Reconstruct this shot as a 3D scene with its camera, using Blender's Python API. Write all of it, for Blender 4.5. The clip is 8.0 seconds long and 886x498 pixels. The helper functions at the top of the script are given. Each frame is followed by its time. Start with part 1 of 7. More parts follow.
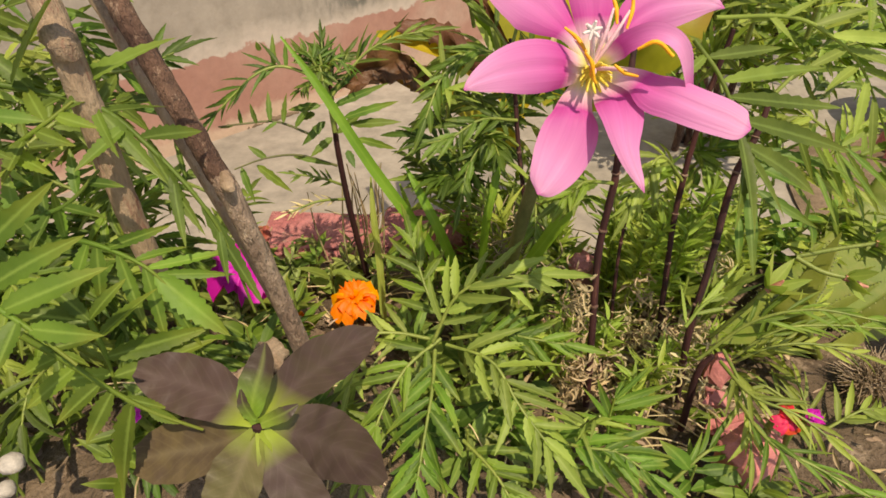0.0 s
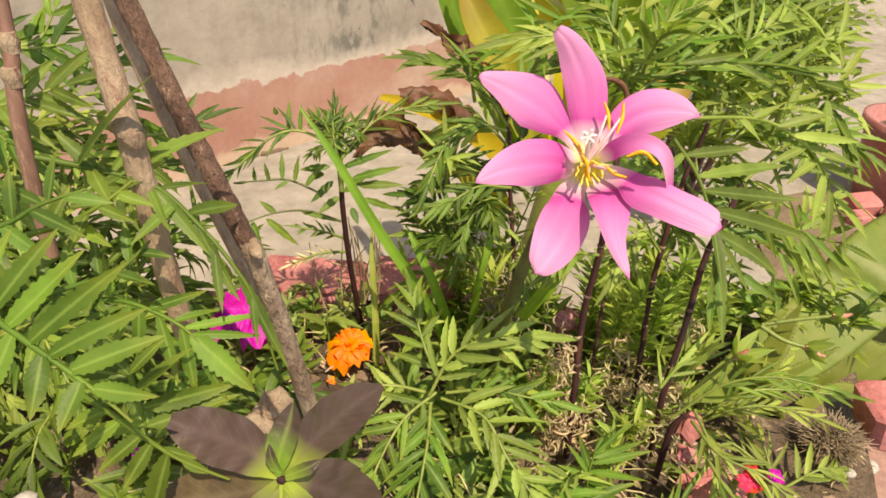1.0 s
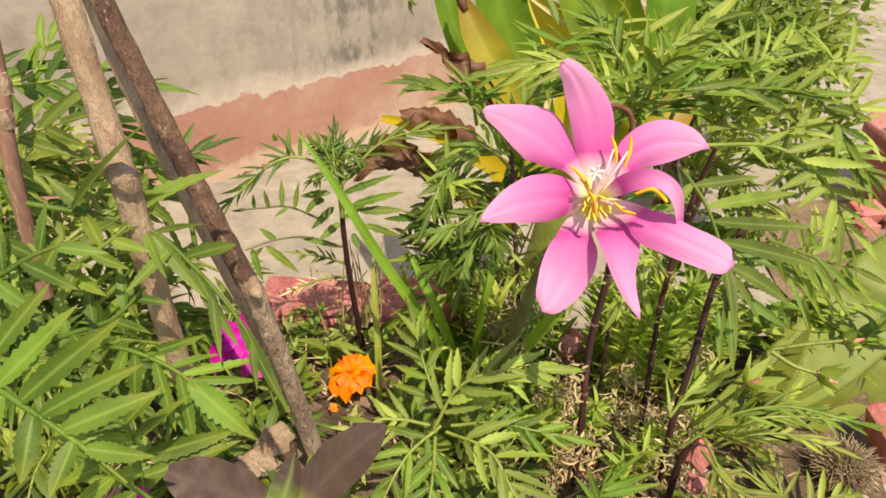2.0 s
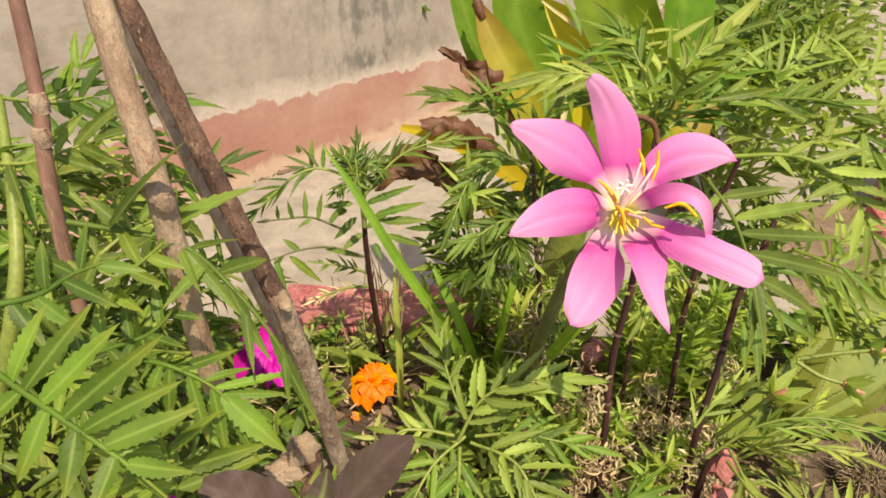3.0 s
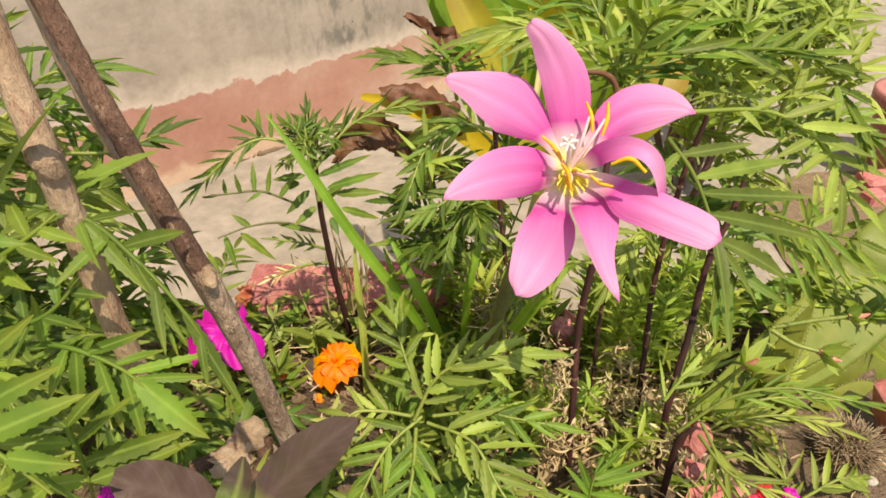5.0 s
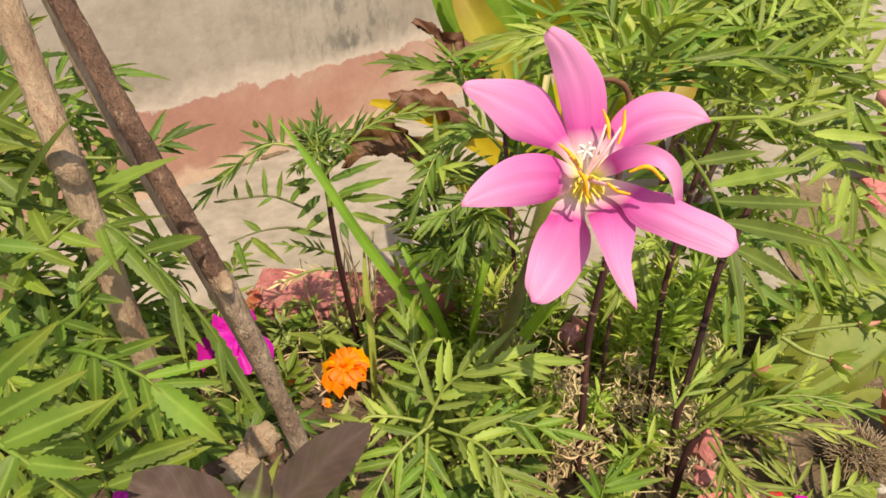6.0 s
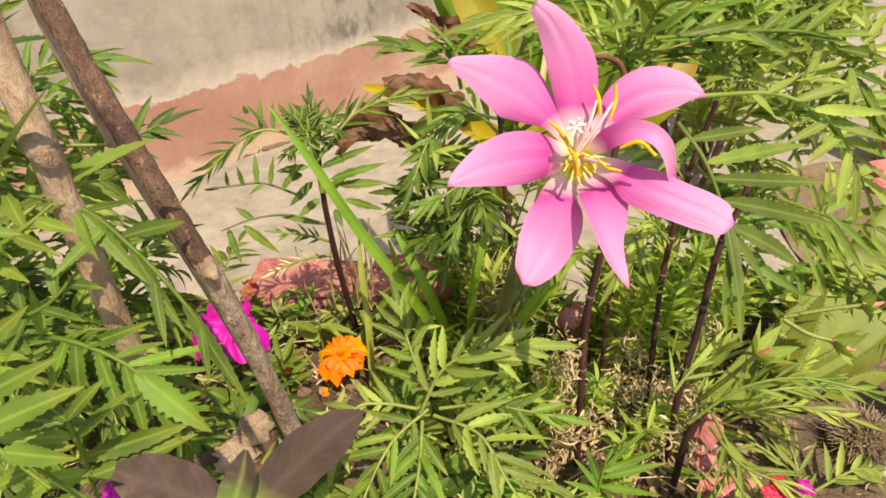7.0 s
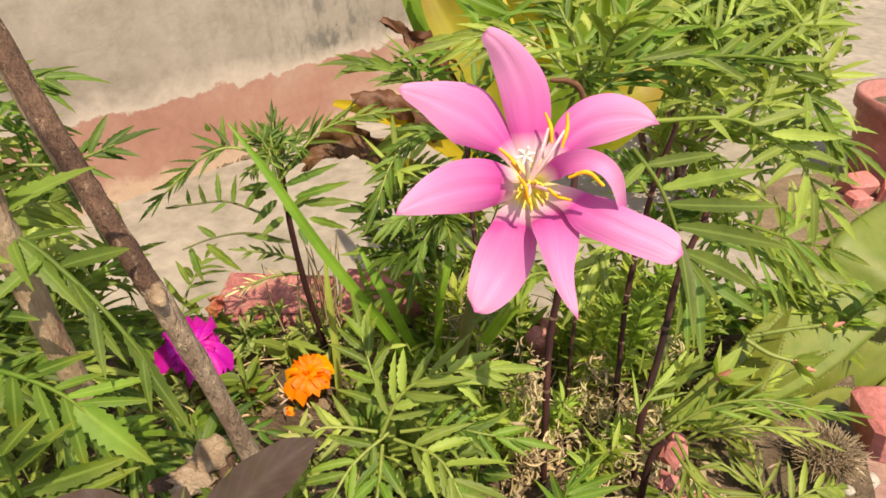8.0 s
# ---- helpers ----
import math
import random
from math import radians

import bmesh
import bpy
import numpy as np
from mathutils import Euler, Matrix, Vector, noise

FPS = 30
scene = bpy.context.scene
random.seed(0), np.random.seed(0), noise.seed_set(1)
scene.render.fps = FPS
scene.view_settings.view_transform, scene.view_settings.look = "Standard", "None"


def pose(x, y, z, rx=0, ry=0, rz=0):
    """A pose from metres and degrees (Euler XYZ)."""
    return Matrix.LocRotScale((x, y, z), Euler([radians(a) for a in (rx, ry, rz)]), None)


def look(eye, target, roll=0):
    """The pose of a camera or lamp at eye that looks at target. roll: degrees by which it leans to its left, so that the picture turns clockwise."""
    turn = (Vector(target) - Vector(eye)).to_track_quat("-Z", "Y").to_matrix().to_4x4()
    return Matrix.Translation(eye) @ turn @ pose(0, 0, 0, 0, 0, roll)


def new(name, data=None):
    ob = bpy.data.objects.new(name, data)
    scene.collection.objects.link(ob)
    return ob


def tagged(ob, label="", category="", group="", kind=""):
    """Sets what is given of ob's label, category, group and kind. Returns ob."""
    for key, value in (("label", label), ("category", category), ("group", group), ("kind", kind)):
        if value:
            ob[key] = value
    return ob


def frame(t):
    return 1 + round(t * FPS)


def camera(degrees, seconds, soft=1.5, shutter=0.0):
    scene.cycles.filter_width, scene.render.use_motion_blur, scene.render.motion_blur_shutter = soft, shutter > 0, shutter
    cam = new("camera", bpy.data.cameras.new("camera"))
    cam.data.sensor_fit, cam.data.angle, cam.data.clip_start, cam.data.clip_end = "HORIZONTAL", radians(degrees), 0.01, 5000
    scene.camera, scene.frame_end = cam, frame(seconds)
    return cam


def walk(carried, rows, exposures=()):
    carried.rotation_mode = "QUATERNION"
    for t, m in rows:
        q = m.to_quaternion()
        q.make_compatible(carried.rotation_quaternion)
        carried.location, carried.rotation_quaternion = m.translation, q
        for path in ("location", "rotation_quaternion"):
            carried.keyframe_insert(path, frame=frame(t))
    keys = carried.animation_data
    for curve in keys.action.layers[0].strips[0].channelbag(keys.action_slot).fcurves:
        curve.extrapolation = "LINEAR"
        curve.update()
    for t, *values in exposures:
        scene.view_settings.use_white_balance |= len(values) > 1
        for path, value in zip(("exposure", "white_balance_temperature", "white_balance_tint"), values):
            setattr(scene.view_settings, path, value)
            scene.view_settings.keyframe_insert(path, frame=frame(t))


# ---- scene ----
cam = camera(72.33, 8.0, 1.62)
PATH = [
    (0, (-0.0002, -0.0076, 0.2545), (-0.0177, 0.7993, -0.3360), -0.73),
    (0.2, (-0.0071, -0.0123, 0.2606), (-0.0006, 0.8071, -0.3154), 1.91),
    (0.5, (-0.0073, -0.0156, 0.2662), (0.0153, 0.8112, -0.2957), 3.10),
    (0.7, (-0.0085, -0.0172, 0.2687), (0.0137, 0.8126, -0.2876), 3.19),
    (1, (-0.0104, -0.0184, 0.2769), (0.0091, 0.8201, -0.2676), 3.06),
    (1.2, (-0.0131, -0.0206, 0.2812), (0.0098, 0.8249, -0.2522), 3.63),
    (2.3, (-0.0113, -0.0055, 0.2829), (0.0022, 0.8357, -0.2576), 1.99),
    (2.5, (-0.0136, -0.0077, 0.2810), (-0.0047, 0.8318, -0.2622), 2.03),
    (2.8, (-0.0148, -0.0092, 0.2825), (-0.0114, 0.8310, -0.2602), 1.86),
    (3, (-0.0169, -0.0076, 0.2864), (-0.0196, 0.8388, -0.2461), 1.51),
    (3.3, (-0.0142, -0.0062, 0.2881), (-0.0094, 0.8432, -0.2398), 1.77),
    (3.5, (-0.0154, -0.0062, 0.2874), (-0.0135, 0.8421, -0.2422), 1.68),
    (3.7, (-0.0157, -0.0053, 0.2874), (-0.0106, 0.8459, -0.2427), 2.03),
    (3.8, (-0.0115, -0.0041, 0.2858), (-0.0056, 0.8437, -0.2494), 1.59),
    (3.9, (-0.0007, -0.0019, 0.2811), (-0.0004, 0.8392, -0.2598), 0.36),
    (4, (0.0000, 0.0000, 0.2800), (0.0000, 0.8362, -0.2685), 0.09),
    (4.2, (0.0010, 0.0023, 0.2776), (0.0008, 0.8345, -0.2752), -0.01),
    (4.5, (0.0033, 0.0034, 0.2748), (0.0062, 0.8310, -0.2865), 0.20),
    (6, (-0.0032, 0.0033, 0.2757), (0.0011, 0.8360, -0.2779), 0.68),
    (6.2, (0.0005, 0.0036, 0.2763), (0.0043, 0.8367, -0.2781), 0.47),
    (6.5, (0.0029, 0.0045, 0.2743), (0.0027, 0.8327, -0.2861), -0.06),
    (6.8, (0.0047, 0.0058, 0.2719), (0.0012, 0.8289, -0.2945), -0.66),
    (7, (0.0020, 0.0055, 0.2711), (-0.0028, 0.8297, -0.2952), -0.43),
    (7.2, (-0.0001, 0.0048, 0.2722), (-0.0081, 0.8296, -0.2911), -0.37),
    (7.5, (-0.0058, 0.0021, 0.2760), (0.0049, 0.8365, -0.2750), 1.40),
    (7.7, (0.0004, 0.0048, 0.2747), (0.0141, 0.8366, -0.2801), 1.20),
    (7.8, (0.0064, 0.0060, 0.2759), (0.0251, 0.8384, -0.2797), 1.16),
    (8, (0.0119, 0.0102, 0.2751), (0.0312, 0.8407, -0.2816), 0.63),
]
walk(cam, [(t, look(eye, target, roll)) for t, eye, target, roll in PATH], [(0.0, -0.12, 7950, 11), (0.45, 0.27, 7950, 11), (1.0, 0.22, 7950, 11), (4.5, 0.23, 7950, 11), (6.0, 0.15, 7950, 11), (6.5, 0.26, 7950, 11), (7.0, 0.28, 7950, 11), (7.5, 0.20, 7950, 11), (8.0, 0.22, 7950, 11)])

# ---- world and sun ----
TO_SUN = Vector((0.20, -0.44, 0.88)).normalized()
world = bpy.data.worlds.new("sky")
scene.world = world
world.use_nodes = True
sky = world.node_tree.nodes.new("ShaderNodeTexSky")
sky.sky_type = "NISHITA"
sky.sun_disc = False
sky.sun_elevation = math.asin(TO_SUN.z)
sky.sun_rotation = math.atan2(TO_SUN.x, TO_SUN.y)
world.node_tree.nodes["Background"].inputs["Strength"].default_value = 0.175
world.node_tree.links.new(sky.outputs["Color"], world.node_tree.nodes["Background"].inputs["Color"])
sun_data = bpy.data.lights.new("sun", "SUN")
sun_data.energy, sun_data.angle, sun_data.color = 4.8, radians(0.6), (1.0, 0.92, 0.78)
sun = new("sun", sun_data)
sun.matrix_world = look(TO_SUN * 20, (0, 0, 0))


# ---- materials ----
def shader(name):
    m = bpy.data.materials.new(name)
    m.use_nodes = True
    return m, m.node_tree.nodes, m.node_tree.links, m.node_tree.nodes["Principled BSDF"]


def noise_node(nodes, links, scale, detail=4.0, coords=None, rough=0.55):
    n = nodes.new("ShaderNodeTexNoise")
    n.inputs["Scale"].default_value, n.inputs["Detail"].default_value, n.inputs["Roughness"].default_value = scale, detail, rough
    if coords is not None:
        links.new(coords, n.inputs["Vector"])
    return n


def ramp_node(nodes, links, source, stops):
    r = nodes.new("ShaderNodeValToRGB")
    while len(r.color_ramp.elements) < len(stops):
        r.color_ramp.elements.new(0.5)
    for e, (p, c) in zip(r.color_ramp.elements, stops):
        e.position, e.color = p, (*c, 1)
    links.new(source, r.inputs["Fac"])
    return r


def mix_node(nodes, links, fac, a, b, mode="MIX"):
    n = nodes.new("ShaderNodeMix")
    n.data_type, n.blend_type = "RGBA", mode
    for socket, value in ((n.inputs[0], fac), (n.inputs[6], a), (n.inputs[7], b)):
        if hasattr(value, "node"):
            links.new(value, socket)
        elif isinstance(value, tuple):
            socket.default_value = (*value, 1)
        else:
            socket.default_value = value
    return n.outputs[2]


def bump_node(nodes, links, source, bsdf, strength, distance):
    b = nodes.new("ShaderNodeBump")
    b.inputs["Strength"].default_value, b.inputs["Distance"].default_value = strength, distance
    links.new(source, b.inputs["Height"])
    links.new(b.outputs["Normal"], bsdf.inputs["Normal"])


def leaf_material(name, dark, light, tip=None, rough=0.5, glow=0.35, vein=0.25, heart=None, relief=0.25, ribs=0.0, blotch=None, tip_from=0.55):
    """A thin leaf: two greens in blotches, a paler midrib, light shining through."""
    m, nodes, links, b = shader(name)
    geo, uv, info = nodes.new("ShaderNodeNewGeometry"), nodes.new("ShaderNodeUVMap"), nodes.new("ShaderNodeObjectInfo")
    n1 = noise_node(nodes, links, 60, 3, geo.outputs["Position"])
    col = ramp_node(nodes, links, n1.outputs["Fac"], ((0.3, dark), (0.7, light))).outputs["Color"]
    isl = nodes.new("ShaderNodeHueSaturation")
    mr = nodes.new("ShaderNodeMapRange")
    mr.inputs["To Min"].default_value, mr.inputs["To Max"].default_value = 0.66, 1.36
    links.new(geo.outputs["Random Per Island"], mr.inputs["Value"])
    links.new(mr.outputs["Result"], isl.inputs["Value"])
    mh = nodes.new("ShaderNodeMapRange")
    mh.inputs["To Min"].default_value, mh.inputs["To Max"].default_value = 0.488, 0.528
    links.new(info.outputs["Random"], mh.inputs["Value"])
    links.new(mh.outputs["Result"], isl.inputs["Hue"])
    links.new(col, isl.inputs["Color"])
    col = isl.outputs["Color"]
    sep = nodes.new("ShaderNodeSeparateXYZ")
    links.new(uv.outputs["UV"], sep.inputs["Vector"])
    if blotch is not None:
        n4 = noise_node(nodes, links, 95, 5, geo.outputs["Position"], 0.65)
        col = mix_node(nodes, links, ramp_node(nodes, links, n4.outputs["Fac"], ((0.42, (0, 0, 0)), (0.66, (0.85, 0.85, 0.85)))).outputs["Color"], col, blotch)
    if ribs:
        # side veins slanting off the midrib
        off, slant, saw = nodes.new("ShaderNodeMath"), nodes.new("ShaderNodeMath"), nodes.new("ShaderNodeMath")
        off.operation, slant.operation, saw.operation = "SUBTRACT", "ABSOLUTE", "PINGPONG"
        off.inputs[1].default_value = 0.5
        links.new(sep.outputs["Y"], off.inputs[0])
        links.new(off.outputs[0], slant.inputs[0])
        mix = nodes.new("ShaderNodeMath")
        mix.operation = "MULTIPLY_ADD"
        mix.inputs[1].default_value = -0.55
        links.new(slant.outputs[0], mix.inputs[0])
        links.new(sep.outputs["X"], mix.inputs[2])
        saw.inputs[1].default_value = 0.055
        links.new(mix.outputs[0], saw.inputs[0])
        line = ramp_node(nodes, links, saw.outputs[0], ((0.0, (ribs, ribs, ribs)), (0.016, (0, 0, 0))))
        col = mix_node(nodes, links, line.outputs["Color"], col, tuple(min(1, c * 1.6 + 0.03) for c in light))
    if tip is not None:
        far = ramp_node(nodes, links, sep.outputs["X"], ((tip_from, (0, 0, 0)), (min(1.0, tip_from + 0.45), (1, 1, 1))))
        col = mix_node(nodes, links, far.outputs["Color"], col, tip)
    if heart is not None:
        inner = ramp_node(nodes, links, sep.outputs["X"], ((0.07, (1, 1, 1)), (0.25, (0, 0, 0))))
        col = mix_node(nodes, links, inner.outputs["Color"], col, heart)
    rib = ramp_node(nodes, links, sep.outputs["Y"], ((0.38, (0, 0, 0)), (0.5, (1, 1, 1)), (0.62, (0, 0, 0))))
    scaled = nodes.new("ShaderNodeMath")
    scaled.operation = "MULTIPLY"
    scaled.inputs[1].default_value = vein
    links.new(rib.outputs["Color"], scaled.inputs[0])
    col = mix_node(nodes, links, scaled.outputs[0], col, tuple(min(1, c * 1.5 + 0.05) for c in light))
    links.new(col, b.inputs["Base Color"])
    b.inputs["Roughness"].default_value = rough
    b.inputs["Specular IOR Level"].default_value = 0.35
    n2 = noise_node(nodes, links, 700, 2, geo.outputs["Position"])
    bump_node(nodes, links, n2.outputs["Fac"], b, relief, 0.0006)
    tr, mx = nodes.new("ShaderNodeBsdfTranslucent"), nodes.new("ShaderNodeMixShader")
    warm = mix_node(nodes, links, 1.0, col, (1.0, 1.0, 0.55), "MULTIPLY")
    links.new(warm, tr.inputs["Color"])
    mx.inputs[0].default_value = glow
    links.new(b.outputs["BSDF"], mx.inputs[1])
    links.new(tr.outputs["BSDF"], mx.inputs[2])
    links.new(mx.outputs["Shader"], nodes["Material Output"].inputs["Surface"])
    return m


def solid_material(name, a, b_, scale, rough=0.8, bump=0.5, depth=0.002, fine=None, spots=None, stretch=None):
    """A rough solid surface: two colours in blotches, finer grain over them, relief."""
    m, nodes, links, b = shader(name)
    tc = nodes.new("ShaderNodeTexCoord")
    vec = tc.outputs["Object"]
    if stretch:
        mp = nodes.new("ShaderNodeMapping")
        mp.inputs["Scale"].default_value = stretch
        links.new(vec, mp.inputs["Vector"])
        vec = mp.outputs["Vector"]
    n1 = noise_node(nodes, links, scale, 5, vec)
    col = ramp_node(nodes, links, n1.outputs["Fac"], ((0.32, a), (0.68, b_))).outputs["Color"]
    n2 = noise_node(nodes, links, fine or scale * 9, 4, vec, 0.7)
    col = mix_node(nodes, links, 0.55, col, ramp_node(nodes, links, n2.outputs["Fac"], ((0.3, (0.45, 0.45, 0.45)), (0.7, (1.25, 1.25, 1.25)))).outputs["Color"], "MULTIPLY")
    if spots:
        n3 = noise_node(nodes, links, scale * 2.7, 6, vec, 0.75)
        mask = ramp_node(nodes, links, n3.outputs["Fac"], ((0.56, (0, 0, 0)), (0.66, (1, 1, 1))))
        col = mix_node(nodes, links, mask.outputs["Color"], col, spots)
    links.new(col, b.inputs["Base Color"])
    b.inputs["Roughness"].default_value = rough
    bump_node(nodes, links, n2.outputs["Fac"], b, bump, depth)
    return m


LEAF = leaf_material("marigold_green", (0.102, 0.175, 0.018), (0.222, 0.328, 0.046), tip=(0.25, 0.30, 0.047), glow=0.42, vein=0.45)
# darker leaf green; also stands for shade in the leafage further back
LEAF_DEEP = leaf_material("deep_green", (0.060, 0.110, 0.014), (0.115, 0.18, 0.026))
LEAF_PALE = leaf_material("pale_green", (0.24, 0.32, 0.055), (0.36, 0.45, 0.10), glow=0.42)
LEAF_LIME = leaf_material("lime_seedling", (0.30, 0.40, 0.06), (0.46, 0.56, 0.12), glow=0.5)
BLADE = leaf_material("strap_green", (0.15, 0.25, 0.02), (0.24, 0.36, 0.036), vein=0.15)
CANNA = leaf_material("broad_leaf_green", (0.105, 0.190, 0.012), (0.175, 0.285, 0.018), vein=0.2, rough=0.72, glow=0.5)
YELLOWING = leaf_material("yellowing_leaf", (0.42, 0.34, 0.02), (0.55, 0.42, 0.03), vein=0.1)
OLIVE = leaf_material("ageing_leaf", (0.26, 0.26, 0.02), (0.38, 0.33, 0.03), tip=(0.30, 0.16, 0.03))
DRY = leaf_material("dry_brown_leaf", (0.065, 0.024, 0.015), (0.18, 0.068, 0.036), glow=0.15, vein=0.15, relief=0.8, blotch=(0.15, 0.066, 0.036))
STRAW = leaf_material("dry_straw", (0.46, 0.34, 0.18), (0.68, 0.55, 0.34), glow=0.25, vein=0.1)
BRISTLE = leaf_material("dead_brown_bristle", (0.26, 0.18, 0.115), (0.46, 0.35, 0.25), glow=0.1, vein=0.0)
CURL = leaf_material("curled_dead_leaf", (0.42, 0.31, 0.17), (0.72, 0.59, 0.39), glow=0.3, vein=0.0)
ALOE_TOOTH = leaf_material("aloe_tooth", (0.22, 0.25, 0.09), (0.32, 0.34, 0.14), glow=0.2, vein=0.0)
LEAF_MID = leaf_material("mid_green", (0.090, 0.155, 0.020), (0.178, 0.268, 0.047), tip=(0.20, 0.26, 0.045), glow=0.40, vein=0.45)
PURPLE = leaf_material("dark_purple_leaf", (0.060, 0.036, 0.033), (0.086, 0.054, 0.047), glow=0.12, rough=0.5, vein=0.22, heart=(0.26, 0.33, 0.04), relief=0.15, ribs=0.16, blotch=(0.082, 0.060, 0.040))
PURPLE_OLIVE = leaf_material("bronzed_olive_leaf", (0.105, 0.082, 0.038), (0.135, 0.105, 0.050), glow=0.12, rough=0.5, vein=0.30, heart=(0.20, 0.24, 0.04), relief=0.15, ribs=0.13, blotch=(0.075, 0.050, 0.036))
PURPLE_GREEN = leaf_material("young_green_leaf", (0.20, 0.29, 0.035), (0.28, 0.37, 0.06), tip=(0.080, 0.056, 0.042), rough=0.45, tip_from=0.16, ribs=0.12)
ORANGE = leaf_material("orange_petal", (0.84, 0.155, 0.006), (0.93, 0.26, 0.011), vein=0.0, glow=0.3, heart=(0.66, 0.045, 0.004))
MAGENTA = leaf_material("magenta_petal", (0.50, 0.004, 0.38), (0.62, 0.015, 0.48), vein=0.05, glow=0.3)
DRIED_RED = leaf_material("dried_red_petal", (0.30, 0.07, 0.045), (0.42, 0.13, 0.08), vein=0.05, glow=0.2)
RED_PETAL = leaf_material("red_petal", (0.70, 0.02, 0.06), (0.80, 0.05, 0.12), vein=0.05)
STEM_DARK = solid_material("maroon_stem", (0.022, 0.005, 0.006), (0.068, 0.015, 0.014), 90, 0.8, 0.6, 0.0008, fine=500, spots=(0.10, 0.036, 0.026), stretch=(1, 1, 0.2))
STEM_SCAR = solid_material("leaf_scar", (0.10, 0.045, 0.035), (0.30, 0.20, 0.14), 200, 0.85, 0.5, 0.0006)
STEM_WITHERED = solid_material("withered_stalk", (0.11, 0.045, 0.022), (0.22, 0.10, 0.05), 90, 0.8, 0.5, 0.0006)
STEM_GREEN = solid_material("green_stem", (0.15, 0.21, 0.035), (0.26, 0.31, 0.065), 60, 0.5, 0.2, 0.0005)
STEM_OLIVE = solid_material("olive_stem", (0.09, 0.10, 0.03), (0.15, 0.15, 0.05), 60, 0.5, 0.2, 0.0005)
BARK_DARK = solid_material("dark_bark", (0.066, 0.031, 0.022), (0.23, 0.13, 0.088), 90, 0.9, 1.0, 0.004, fine=420, spots=(0.40, 0.28, 0.20), stretch=(1, 1, 0.35))
BARK_WORN = solid_material("worn_bark", (0.20, 0.125, 0.09), (0.54, 0.41, 0.31), 90, 0.9, 1.0, 0.004, fine=420, spots=(0.58, 0.45, 0.34), stretch=(1, 1, 0.35))
BARK_PALE = solid_material("pale_bark", (0.25, 0.165, 0.105), (0.48, 0.36, 0.25), 80, 0.85, 0.9, 0.002, fine=380, spots=(0.22, 0.10, 0.07), stretch=(1, 1, 0.3))
BARK_RED = solid_material("reddish_bark", (0.16, 0.075, 0.055), (0.30, 0.17, 0.12), 45, 0.75, 0.5, 0.001, fine=240, spots=(0.40, 0.30, 0.18), stretch=(1, 1, 0.3))
SOIL = solid_material("garden_soil", (0.075, 0.050, 0.032), (0.22, 0.155, 0.10), 22, 0.95, 1.0, 0.006, fine=180, spots=(0.32, 0.24, 0.165))
EARTH = solid_material("brown_earth", (0.17, 0.12, 0.075), (0.28, 0.205, 0.135), 16, 0.95, 0.8, 0.005, fine=140)
ROOT = solid_material("root_bark", (0.58, 0.40, 0.27), (0.78, 0.60, 0.44), 120, 0.9, 1.0, 0.003)
CLOD = solid_material("dry_clod", (0.20, 0.13, 0.085), (0.38, 0.28, 0.19), 60, 0.95, 0.9, 0.003)
CLOD_PALE = solid_material("pale_pebble", (0.38, 0.34, 0.29), (0.52, 0.48, 0.43), 60, 0.85, 0.4, 0.001)
CEMENT = solid_material("cement_floor", (0.275, 0.245, 0.205), (0.37, 0.33, 0.285), 3.0, 0.85, 0.12, 0.002, fine=26)
BRICK = solid_material("red_painted_brick", (0.45, 0.125, 0.13), (0.62, 0.27, 0.26), 30, 0.8, 1.0, 0.006, fine=150, spots=(0.42, 0.25, 0.20))
PAINTED = solid_material("coral_painted_brick", (0.52, 0.155, 0.15), (0.64, 0.26, 0.25), 24, 0.75, 0.5, 0.002, fine=200)
MORTAR = solid_material("bed_wall_render", (0.33, 0.16, 0.13), (0.42, 0.27, 0.22), 12, 0.9, 0.5, 0.003)
POT = solid_material("red_painted_pot", (0.33, 0.12, 0.11), (0.47, 0.20, 0.18), 14, 0.6, 0.3, 0.002, fine=110)
ALOE = leaf_material("aloe_flesh", (0.115, 0.145, 0.018), (0.165, 0.192, 0.028), glow=0.06, vein=0.0, rough=0.5, relief=0.25, blotch=(0.180, 0.200, 0.042))
STAMEN = solid_material("orange_anther", (0.92, 0.36, 0.010), (0.96, 0.52, 0.02), 300, 0.6, 0.2, 0.0003)
THROAT_GREEN = solid_material("yellow_green_throat", (0.78, 0.66, 0.06), (0.88, 0.76, 0.14), 300, 0.6, 0.1, 0.0003)
FILAMENT = solid_material("pink_white_filament", (0.78, 0.48, 0.55), (0.84, 0.60, 0.64), 300, 0.5, 0.1, 0.0003)
STIGMA = solid_material("white_stigma", (0.80, 0.72, 0.70), (0.85, 0.80, 0.76), 300, 0.5, 0.1, 0.0003)


